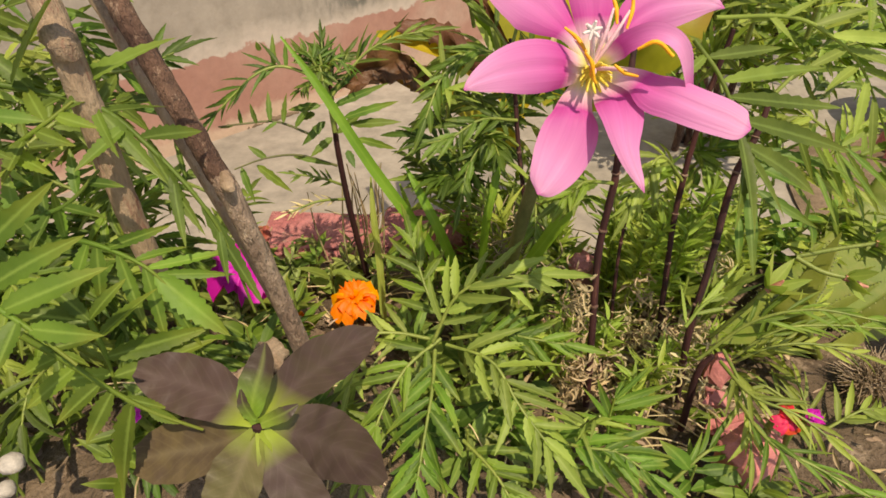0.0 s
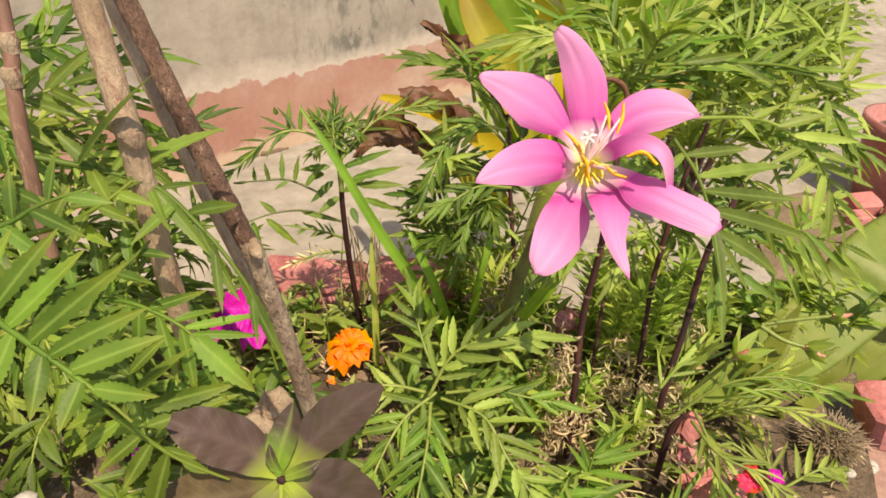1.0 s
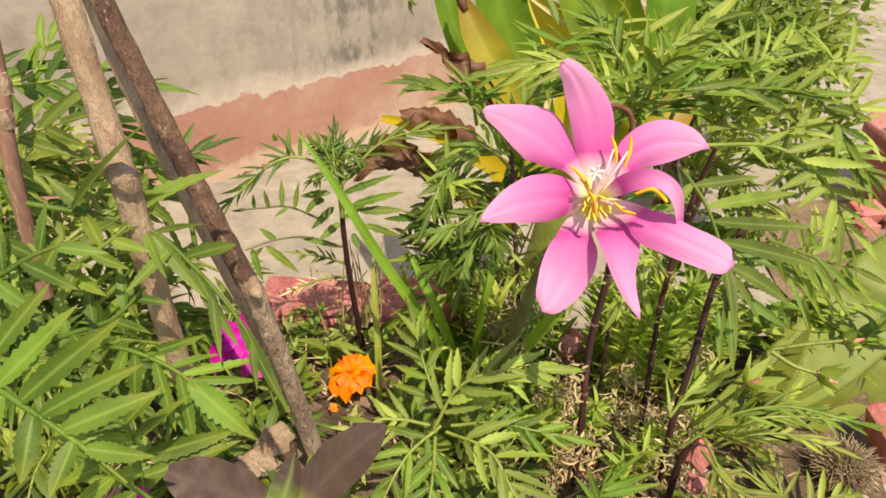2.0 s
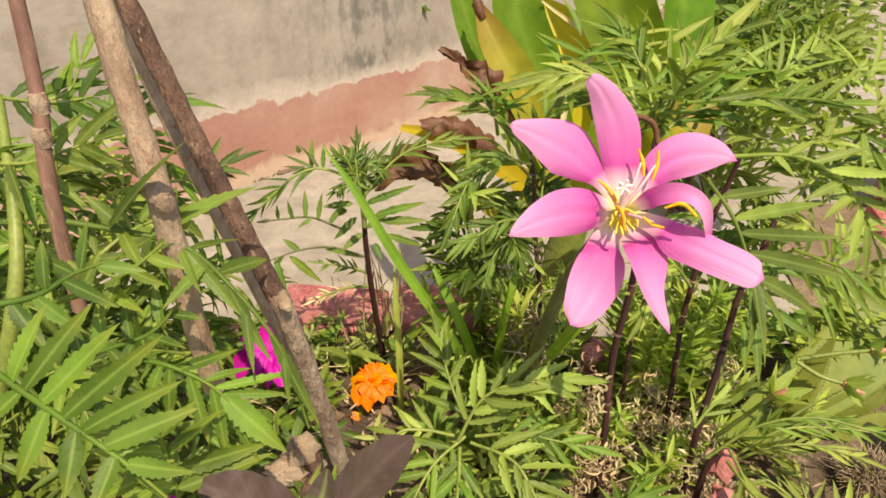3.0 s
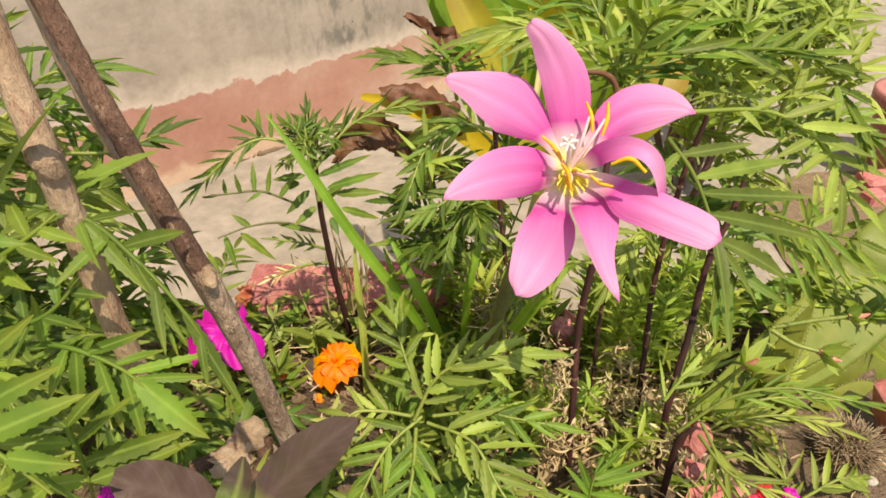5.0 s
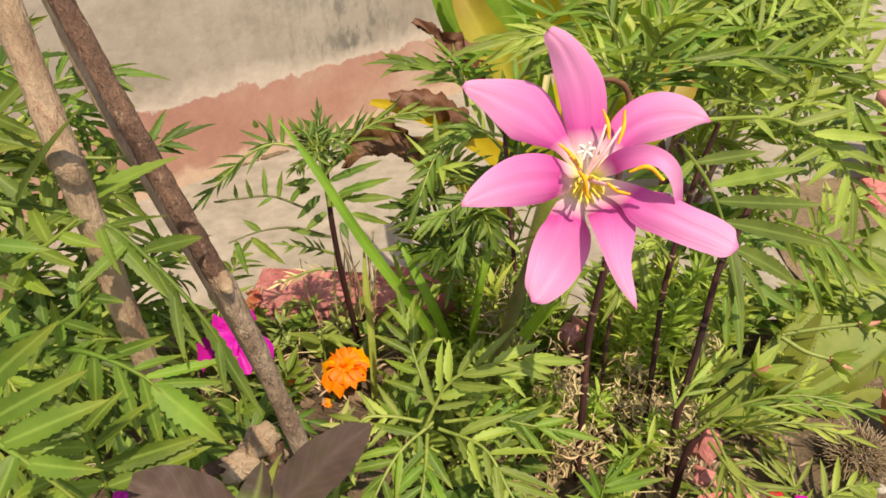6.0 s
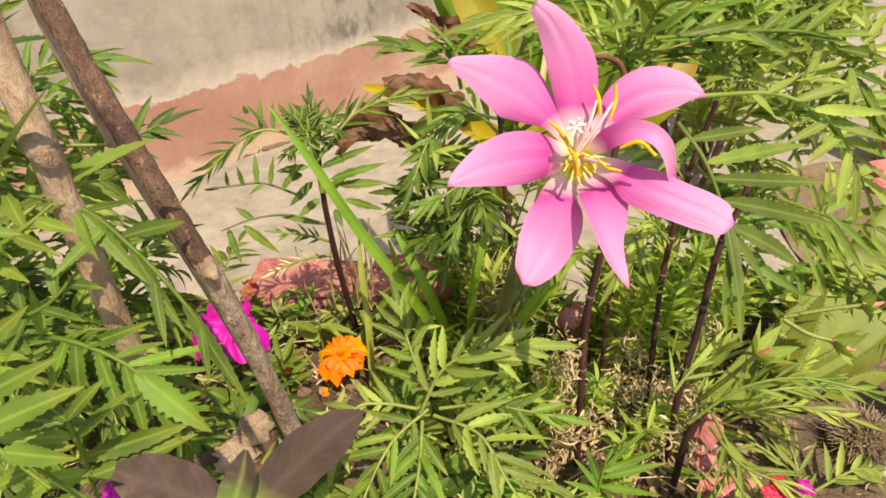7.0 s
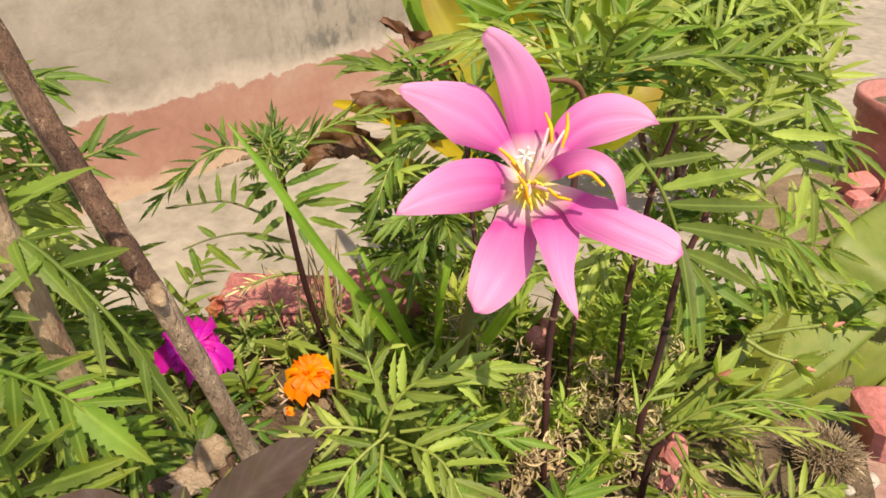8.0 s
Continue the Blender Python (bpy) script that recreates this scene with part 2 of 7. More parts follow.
def petal_material():
    """Rose-pink petal: deeper towards the throat, white-green at its foot, fine lengthwise veins."""
    m, nodes, links, b = shader("rose_pink_petal")
    uv, geo = nodes.new("ShaderNodeUVMap"), nodes.new("ShaderNodeNewGeometry")
    sep = nodes.new("ShaderNodeSeparateXYZ")
    links.new(uv.outputs["UV"], sep.inputs["Vector"])
    along = ramp_node(nodes, links, sep.outputs["X"], ((0.0, (0.55, 0.60, 0.10)), (0.05, (0.80, 0.74, 0.36)), (0.10, (0.84, 0.56, 0.62)), (0.19, (0.60, 0.075, 0.36)), (0.36, (0.67, 0.165, 0.46)), (0.62, (0.76, 0.30, 0.58)), (0.88, (0.79, 0.36, 0.61)), (1.0, (0.66, 0.15, 0.45))))
    veins = nodes.new("ShaderNodeTexNoise")
    mp = nodes.new("ShaderNodeMapping")
    mp.inputs["Scale"].default_value = (1.2, 14, 1)
    links.new(uv.outputs["UV"], mp.inputs["Vector"])
    links.new(mp.outputs["Vector"], veins.inputs["Vector"])
    veins.inputs["Scale"].default_value = 1.0
    dim = ramp_node(nodes, links, veins.outputs["Fac"], ((0.35, (0.95, 0.89, 0.94)), (0.65, (1.02, 1.06, 1.03))))
    col = mix_node(nodes, links, 0.8, along.outputs["Color"], dim.outputs["Color"], "MULTIPLY")
    links.new(col, b.inputs["Base Color"])
    b.inputs["Roughness"].default_value = 0.55
    b.inputs["Specular IOR Level"].default_value = 0.25
    bump_node(nodes, links, veins.outputs["Fac"], b, 0.35, 0.0006)
    tr, mx = nodes.new("ShaderNodeBsdfTranslucent"), nodes.new("ShaderNodeMixShader")
    links.new(col, tr.inputs["Color"])
    mx.inputs[0].default_value = 0.3
    links.new(b.outputs["BSDF"], mx.inputs[1])
    links.new(tr.outputs["BSDF"], mx.inputs[2])
    links.new(mx.outputs["Shader"], nodes["Material Output"].inputs["Surface"])
    return m


PETAL = petal_material()


STAIN_X = 0.175  # along the wall, from its origin


def wall_material():
    """Old cream plaster with grey stains above, a worn terracotta skirting painted along the foot with a chalky edge."""
    m, nodes, links, b = shader("stained_plaster")
    tc = nodes.new("ShaderNodeTexCoord")
    sep = nodes.new("ShaderNodeSeparateXYZ")
    links.new(tc.outputs["Object"], sep.inputs["Vector"])
    big = noise_node(nodes, links, 3.5, 5, tc.outputs["Object"], 0.6)
    fine = noise_node(nodes, links, 60, 4, tc.outputs["Object"], 0.7)
    plaster = ramp_node(nodes, links, big.outputs["Fac"], ((0.3, (0.28, 0.24, 0.20)), (0.5, (0.385, 0.335, 0.285)), (0.7, (0.45, 0.395, 0.34)))).outputs["Color"]
    # rain streaks
    mp = nodes.new("ShaderNodeMapping")
    mp.inputs["Scale"].default_value = (7, 7, 3.5)
    links.new(tc.outputs["Object"], mp.inputs["Vector"])
    streak = noise_node(nodes, links, 1.0, 6, mp.outputs["Vector"], 0.65)
    smask = ramp_node(nodes, links, streak.outputs["Fac"], ((0.54, (0, 0, 0)), (0.70, (0.35, 0.35, 0.35))))
    plaster = mix_node(nodes, links, smask.outputs["Color"], plaster, (0.24, 0.22, 0.18))
    # mottling, and one broad damp stain running down
    mott = noise_node(nodes, links, 11, 7, tc.outputs["Object"], 0.7)
    plaster = mix_node(nodes, links, 0.75, plaster, ramp_node(nodes, links, mott.outputs["Fac"], ((0.3, (0.62, 0.60, 0.56)), (0.5, (0.98, 0.97, 0.95)), (0.7, (1.15, 1.14, 1.12)))).outputs["Color"], "MULTIPLY")
    off = nodes.new("ShaderNodeMath")
    off.operation = "SUBTRACT"
    off.inputs[1].default_value = STAIN_X
    links.new(sep.outputs["X"], off.inputs[0])
    size = nodes.new("ShaderNodeMath")
    size.operation = "ABSOLUTE"
    links.new(off.outputs[0], size.inputs[0])
    wob = nodes.new("ShaderNodeMath")
    wob.operation = "MULTIPLY_ADD"
    wob.inputs[1].default_value = 0.22
    links.new(mott.outputs["Fac"], wob.inputs[0])
    links.new(size.outputs[0], wob.inputs[2])
    damp = ramp_node(nodes, links, wob.outputs[0], ((0.12, (0.70, 0.70, 0.70)), (0.22, (0.34, 0.34, 0.34)), (0.36, (0, 0, 0))))
    mp2 = nodes.new("ShaderNodeMapping")
    mp2.inputs["Scale"].default_value = (38, 38, 20)
    links.new(tc.outputs["Object"], mp2.inputs["Vector"])
    drip = noise_node(nodes, links, 1.0, 5, mp2.outputs["Vector"], 0.6)
    dripped = mix_node(nodes, links, 1.0, damp.outputs["Color"], ramp_node(nodes, links, drip.outputs["Fac"], ((0.47, (0.22, 0.22, 0.22)), (0.60, (1.35, 1.35, 1.35)))).outputs["Color"], "MULTIPLY")
    plaster = mix_node(nodes, links, dripped, plaster, (0.15, 0.145, 0.125))
    terra_n = noise_node(nodes, links, 5, 6, tc.outputs["Object"])
    terra = ramp_node(nodes, links, terra_n.outputs["Fac"], ((0.32, (0.37, 0.18, 0.14)), (0.5, (0.43, 0.235, 0.185)), (0.68, (0.49, 0.34, 0.275)))).outputs["Color"]
    # ragged top edge of the skirting
    rag = noise_node(nodes, links, 16, 6, tc.outputs["Object"], 0.6)
    add = nodes.new("ShaderNodeMath")
    add.operation = "MULTIPLY_ADD"
    add.inputs[1].default_value, add.inputs[2].default_value = 0.085, -0.0425
    links.new(rag.outputs["Fac"], add.inputs[0])
    height = nodes.new("ShaderNodeMath")
    height.operation = "ADD"
    links.new(sep.outputs["Z"], height.inputs[0])
    links.new(add.outputs[0], height.inputs[1])
    chalk = nodes.new("ShaderNodeMapRange")
    chalk.inputs["From Min"].default_value, chalk.inputs["From Max"].default_value = 0.182, 0.150
    links.new(height.outputs[0], chalk.inputs["Value"])
    edge = nodes.new("ShaderNodeMapRange")
    edge.inputs["From Min"].default_value, edge.inputs["From Max"].default_value = 0.146, 0.142
    links.new(height.outputs[0], edge.inputs["Value"])
    foot = nodes.new("ShaderNodeMapRange")
    foot.inputs["From Min"].default_value, foot.inputs["From Max"].default_value = 0.036, 0.020
    links.new(height.outputs[0], foot.inputs["Value"])
    col = mix_node(nodes, links, chalk.outputs["Result"], plaster, (0.54, 0.46, 0.395))
    col = mix_node(nodes, links, edge.outputs["Result"], col, terra)
    col = mix_node(nodes, links, foot.outputs["Result"], col, (0.56, 0.40, 0.30))
    col = mix_node(nodes, links, 0.4, col, ramp_node(nodes, links, fine.outputs["Fac"], ((0.3, (0.75, 0.75, 0.75)), (0.7, (1.15, 1.15, 1.15)))).outputs["Color"], "MULTIPLY")
    links.new(col, b.inputs["Base Color"])
    b.inputs["Roughness"].default_value = 0.9
    bump_node(nodes, links, fine.outputs["Fac"], b, 0.4, 0.003)
    return m


PLASTER = wall_material()


# ---- mesh tools ----
class Shape:
    """Collects vertices, faces and leaf coordinates of one mesh."""

    def __init__(self):
        self.verts, self.faces, self.uvs, self.mats = [], [], [], []

    def grid(self, rows, uv_rows, mat=0, closed=False):
        start, width = len(self.verts), len(rows[0])
        for r in rows:
            self.verts.extend(r)
        for i in range(len(rows) - 1):
            for j in range(width if closed else width - 1):
                k = (j + 1) % width
                self.faces.append((start + i * width + j, start + i * width + k, start + (i + 1) * width + k, start + (i + 1) * width + j))
                self.uvs.append((uv_rows[i][j], uv_rows[i][k], uv_rows[i + 1][k], uv_rows[i + 1][j]))
                self.mats.append(mat)

    def cap(self, ring, mat=0):
        start = len(self.verts)
        self.verts.extend(ring)
        self.faces.append(tuple(range(start, start + len(ring))))
        self.uvs.append(tuple((0.5, 0.2) for _ in ring))
        self.mats.append(mat)

    def mesh(self, name, materials):
        me = bpy.data.meshes.new(name)
        me.from_pydata([tuple(v) for v in self.verts], [], self.faces)
        for m in materials if isinstance(materials, (list, tuple)) else [materials]:
            me.materials.append(m)
        layer = me.uv_layers.new(name="UVMap")
        flat = [c for face in self.uvs for p in face for c in p]
        layer.data.foreach_set("uv", flat)
        me.polygons.foreach_set("material_index", self.mats)
        me.polygons.foreach_set("use_smooth", [True] * len(self.faces))
        me.update()
        return me


def part(name, shape, material, parent, label=""):
    me = shape.mesh(name, material)
    ob = new(name, me)
    ob.parent = parent
    if parent is not None:
        ob.matrix_parent_inverse = parent.matrix_basis.inverted()
    if label:
        tagged(ob, label)
    return ob


def thing(name, at, label, category, group="", kind=""):
    ob = new(name)
    ob.empty_display_size = 0.02
    ob.location = at
    return tagged(ob, label, category, group, kind)


def spline(points, steps):
    """A smooth line through the points."""
    p = [Vector(q) for q in points]
    if len(p) == 2:
        return [p[0].lerp(p[1], i / steps) for i in range(steps + 1)]
    p = [p[0] * 2 - p[1]] + p + [p[-1] * 2 - p[-2]]
    out, spans = [], len(p) - 3
    for i in range(steps + 1):
        s = min(i / steps * spans, spans - 1e-6)
        k, u = int(s), s - int(s)
        a, b, c, d = p[k:k + 4]
        out.append(0.5 * ((2 * b) + (c - a) * u + (2 * a - 5 * b + 4 * c - d) * u * u + (3 * b - a - 3 * c + d) * u ** 3))
    return out


def tube(shape, points, radii, sides=7, steps=None, rough=0.0, mat=0, seed=0):
    """A round stem along the points; radii are spread along it."""
    steps = steps or max(4, 4 * (len(points) - 1))
    line = spline(points, steps)
    rng = random.Random(seed)
    rows, uv = [], []
    ref = Vector((0.3, 0.2, 1)).normalized()
    if abs((line[-1] - line[0]).normalized().dot(ref)) > 0.9:
        ref = Vector((1, 0.1, 0.2)).normalized()
    for i, p in enumerate(line):
        d = (line[min(i + 1, steps)] - line[max(i - 1, 0)]).normalized()
        s = d.cross(ref).normalized()
        u = s.cross(d)
        f = i / steps * (len(radii) - 1)
        k = min(int(f), len(radii) - 2) if len(radii) > 1 else 0
        r = radii[0] if len(radii) == 1 else radii[k] + (radii[k + 1] - radii[k]) * (f - k)
        ring = []
        for j in range(sides):
            a = 2 * math.pi * j / sides
            q = r * (1 + rng.uniform(-rough, rough))
            ring.append(p + s * math.cos(a) * q + u * math.sin(a) * q)
        rows.append(ring)
        uv.append([(i / steps, j / sides) for j in range(sides)])
    shape.grid(rows, uv, mat, closed=True)
    shape.cap(list(reversed(rows[0])), mat)
    shape.cap(rows[-1], mat)


def leaflet(shape, base, along, up, length, width, fold=0.35, droop=0.15, teeth=0.0, segs=6, mat=0, tip=1.0, bend=0.0):
    """One lance-shaped leaflet, folded along its midrib and drooping to its tip."""
    d = Vector(along).normalized()
    s = d.cross(Vector(up)).normalized()
    u = s.cross(d)
    twist = 0.75 * math.sin(base[0] * 5100 + base[1] * 2900 + base[2] * 3700)
    rows, uv = [], []
    for i in range(segs + 1):
        k = i / segs
        w = width * (math.sin(math.pi * min(1, k ** 0.75 * 0.97 + 0.03)) ** 0.85 if i < segs else 0.02)
        w *= tip if k > 0.5 else 1.0
        if teeth and 0 < i < segs:
            w *= 1 + teeth * ((i % 3) - 1.0) * (1.0 + 0.4 * math.sin(i * 2.3 + length * 900))
        c = Vector(base) + d * (length * (k - 0.3 * droop * k * k)) - u * (length * droop * k * k) + s * (length * bend * k * k)
        t_, v_ = s * math.cos(twist * k) + u * math.sin(twist * k), u * math.cos(twist * k) - s * math.sin(twist * k)
        rows.append([c + t_ * w + v_ * (fold * w), c, c - t_ * w + v_ * (fold * w)])
        uv.append([(k, 0), (k, 0.5), (k, 1)])
    shape.grid(rows, uv, mat)


def frond(parent, points, up=(0, -0.5, 0.9), pairs=6, size=0.03, width=0.0035, material=LEAF, teeth=0.18, droop=0.15, spread=55, seed=0, stalk=0.25, name="leaf", fold=0.62, thick=0.0007, segs=0):
    """A feathered leaf: a thin rib along the points with paired toothed leaflets and one at its tip."""
    rng = random.Random(seed * 7 + 13)
    sh = Shape()
    n = 16
    line = spline(points, n)
    tube(sh, points, [thick * 1.3, thick, thick * 0.6], 5, n, 0, 1)
    up = Vector(up)
    segs = segs or (19 if teeth else 5)
    teeth *= 0.62
    for k in range(pairs):
        f = stalk + (1 - stalk) * (k + 0.3 + rng.uniform(-0.22, 0.22)) / pairs
        i = min(n - 1, int(f * n))
        p = line[i].lerp(line[i + 1], f * n - i)
        d = (line[i + 1] - line[i]).normalized()
        s = d.cross(up).normalized()
        u = s.cross(d)
        grow = (0.62 + 0.38 * math.sin(math.pi * (0.2 + 0.75 * f)))
        for side in (1, -1):
            a = radians(spread + rng.uniform(-15, 15) - 18 * f)
            way = d * math.cos(a) + s * (side * math.sin(a)) + u * rng.uniform(-0.22, 0.22)
            leaflet(sh, p + d * rng.uniform(-0.0018, 0.0018), way, u + s * rng.uniform(-0.5, 0.5), size * grow * rng.uniform(0.72, 1.18), width * 0.70 * rng.uniform(0.8, 1.15), fold, droop + rng.uniform(-0.08, 0.16), teeth, segs, bend=rng.uniform(-0.12, 0.12))
    d = (line[-1] - line[-3]).normalized()
    leaflet(sh, line[-1], d, up, size * 0.95, width * 0.7, fold, droop, teeth, segs)
    return part(name, sh, [material, STEM_GREEN], parent)


def spray(parent, points, leaves, material, up=(0.12, -0.62, 0.76), name="leaf"):
    """A feathered leaf whose toothed leaflets are given one by one: place along the rib, tip, half width."""
    rng = random.Random(round(points[0][0] * 1e4))
    sh = Shape()
    n = 30
    line = spline(points, n)
    tube(sh, points, [0.0009, 0.0008, 0.0006, 0.0004], 6, n, 0, 1)
    for f, tip, half in leaves:
        i = min(n - 1, int(f * n))
        base = line[i].lerp(line[i + 1], f * n - i)
        way = Vector(tip) - base
        tilt = Vector(up) + Vector((rng.uniform(-0.3, 0.3), rng.uniform(-0.15, 0.15), rng.uniform(-0.2, 0.2)))
        sag = rng.uniform(0.02, 0.10)
        leaflet(sh, base, way + Vector((0, 0, sag * way.length)), tilt, way.length * 1.02, half * 1.08, 0.42, sag, 0.11, 31, bend=rng.uniform(-0.06, 0.06))
    return part(name, sh, [material, material], parent)


def strap(parent, points, widths, up, material, name="leaf", cup=0.25, cols=4, steps=14, wave=0.0, thick=0.0, seed=0, label="", crumple=0.0):
    """A long strap or blade leaf along the points, gently channelled; widths are half widths spread along it."""
    sh = Shape()
    rng = random.Random(seed)
    line = spline(points, steps)
    rows, uv = [], []
    for i, p in enumerate(line):
        d = (line[min(i + 1, steps)] - line[max(i - 1, 0)]).normalized()
        s = d.cross(Vector(up)).normalized()
        u = s.cross(d)
        f = i / steps * (len(widths) - 1)
        k = min(int(f), len(widths) - 2)
        w = widths[k] + (widths[k + 1] - widths[k]) * (f - k)
        row = []
        for j in range(cols + 1):
            v = 2 * j / cols - 1
            c_ = Vector((p.x * 120 + v * 1.7, p.y * 120, p.z * 120 + seed))
            push = crumple * w * Vector((noise.noise(c_), noise.noise(c_ + Vector((9, 0, 0))), noise.noise(c_ + Vector((0, 9, 0))))) if crumple else Vector()
            row.append(p + push + s * (w * v) + u * (cup * w * v * v + wave * w * math.sin(i * 1.7 + v * 2 + seed) * abs(v)))
        rows.append(row)
        uv.append([(i / steps, j / cols) for j in range(cols + 1)])
    sh.grid(rows, uv)
    ob = part(name, sh, material, parent, label)
    if thick:
        sol = ob.modifiers.new("thickness", "SOLIDIFY")
        sol.thickness = thick
    return ob


def stem(parent, points, radii, material, name="stem", sides=8, rough=0.04, steps=None, seed=0, label=""):
    sh = Shape()
    tube(sh, points, radii, sides, steps, rough, 0, seed)
    return part(name, sh, material, parent, label)


def box(shape, lo, hi, mat=0):
    (a, b, c), (d, e, f) = lo, hi
    v = [Vector(q) for q in ((a, b, c), (d, b, c), (d, e, c), (a, e, c), (a, b, f), (d, b, f), (d, e, f), (a, e, f))]
    for q in ((3, 2, 1, 0), (4, 5, 6, 7), (0, 1, 5, 4), (1, 2, 6, 5), (2, 3, 7, 6), (3, 0, 4, 7)):
        shape.cap([v[i] for i in q], mat)


def flat_shaded(ob):
    ob.data.polygons.foreach_set("use_smooth", [False] * len(ob.data.polygons))
    return ob


# ---- the setting ----
FLOOR_Z = -0.225
sh = Shape()
box(sh, (-40, -40, FLOOR_Z - 0.2), (40, 40, FLOOR_Z))
flat_shaded(tagged(part("ground", sh, CEMENT, None), "pale beige cement floor beside the planting bed", "floor", kind="structure"))

sh = Shape()
box(sh, (-6, 0, 0), (9, 0.22, 2.6))
wall = flat_shaded(tagged(part("wall_house", sh, PLASTER, None), "stained cream plaster wall with worn terracotta painted skirting", "wall", kind="structure"))
wall.matrix_basis = pose(-0.3, 1.1046, FLOOR_Z, 0, 0, 45.6)


def soil_height(x, y):
    z = -0.004 + 0.012 * noise.noise((x * 9, y * 9, 0.3)) + 0.006 * noise.noise((x * 34, y * 34, 4))
    z += 0.042 * math.exp(-((x + 0.085) ** 2 + (y - 0.175) ** 2) / 0.0045)
    return z


EDGE = [(-0.62, 0.335), (-0.145, 0.335), (0.03, 0.335), (0.30, 0.330), (0.250, 0.215), (0.200, 0.10), (0.17, -0.25)]


def inside(x, y):
    if y > 0.335 or x < -0.62 or y < -0.25:
        return False
    for (ax, ay), (bx, by) in zip(EDGE[2:], EDGE[3:]):
        if (bx - ax) * (y - ay) - (by - ay) * (x - ax) > 0:
            return False
    return True


# soil of the raised bed: one sheet whose rim follows the brick edge
sh = Shape()
rows, uvr = [], []
for j in range(91):
    v = j / 90
    y = -0.25 + v * 0.585
    right = 0.30
    for (ax, ay), (bx, by) in zip(EDGE[2:], EDGE[3:]):
        if by <= y <= ay:
            right = ax + (bx - ax) * (y - ay) / (by - ay)
    row = []
    for i in range(111):
        x = -0.62 + (right + 0.62) * i / 110
        row.append(Vector((x, y, soil_height(x, y))))
    rows.append(row)
    uvr.append([(i / 110, v) for i in range(111)])
sh.grid(rows, uvr)
tagged(part("planting_bed", sh, SOIL, None), "dark crumbly garden soil of the raised bed", "soil", kind="structure")

# plastered retaining wall under the bricks
bed_wall = thing("bed_edging", (0, 0.335, FLOOR_Z), "low bed edging of red-painted bricks on a rendered base", "garden edging", kind="structure")
sh = Shape()
for (ax, ay), (bx, by) in zip(EDGE, EDGE[1:]):
    a, b = Vector((ax, ay, 0)), Vector((bx, by, 0))
    d = (b - a).normalized()
    o = Vector((-d.y, d.x, 0)) * 0.055
    ring = [a - o * 0.2, b - o * 0.2, b + o, a + o]
    lo = [q + Vector((0, 0, FLOOR_Z)) for q in ring]
    hi = [q + Vector((0, 0, -0.054)) for q in ring]
    sh.cap(hi)
    for k in range(4):
        m_ = (k + 1) % 4
        sh.cap([lo[k], lo[m_], hi[m_], hi[k]])
flat_shaded(part("base", sh, MORTAR, bed_wall, "pinkish rendered base"))


def brick_mesh(seed, size):
    """A worn brick with chipped corners and rounded arrises."""
    rng = random.Random(seed)
    bm = bmesh.new()
    bmesh.ops.create_cube(bm, size=1, matrix=Matrix.Diagonal((*size, 1)))
    bmesh.ops.bevel(bm, geom=list(bm.edges), offset=0.004, segments=1, affect="EDGES")
    for v in bm.verts:
        v.co += Vector([rng.uniform(-0.0022, 0.0022) for _ in range(3)])
    me = bpy.data.meshes.new("brick")
    bm.to_mesh(me)
    bm.free()
    me.materials.append(BRICK)
    return me


rng = random.Random(4)
shapes = [brick_mesh(k, (0.098, 0.052, 0.062)) for k in range(4)]
for (ax, ay), (bx, by) in zip(EDGE, EDGE[1:]):
    a, b = Vector((ax, ay, 0)), Vector((bx, by, 0))
    d = b - a
    count = max(1, round(d.length / 0.106))
    o = Vector((-d.y, d.x, 0)).normalized() * 0.022
    for k in range(count):
        p = a + d * ((k + 0.5) / count) + o
        if (p.x > 0.06 or p.x < -0.145) and p.y > 0.3 or p.x > 0.21:
            continue
        ob = new("brick", shapes[rng.randrange(4)])
        ob.parent = bed_wall
        ob.matrix_parent_inverse = bed_wall.matrix_basis.inverted()
        ob.matrix_basis = pose(p.x, p.y, -0.024 + rng.uniform(-0.004, 0.006), rng.uniform(-4, 4), rng.uniform(-3, 3), math.degrees(math.atan2(d.y, d.x)) + rng.uniform(-4, 4)) @ Matrix.Diagonal((d.length / count / 0.106, 1, 1, 1))


# ---- the rain lily ----
lily = thing("rain_lily", (0.0224, 0.2146, 0.0557), "rain lily with one open rose-pink flower on a leafless stalk", "flower")
THROAT = Vector((0.0411, 0.1720, 0.1902))
stem(lily, [(0.0292, 0.2605, 0.0000), (0.0255, 0.2067, 0.0904), (0.0315, 0.1927, 0.1435), (0.0394, 0.1850, 0.1720), (0.0413, 0.1770, 0.1868)], [0.0030, 0.0028, 0.0028, 0.0026, 0.0034], STEM_OLIVE, "stalk", 10, 0.02, 24)


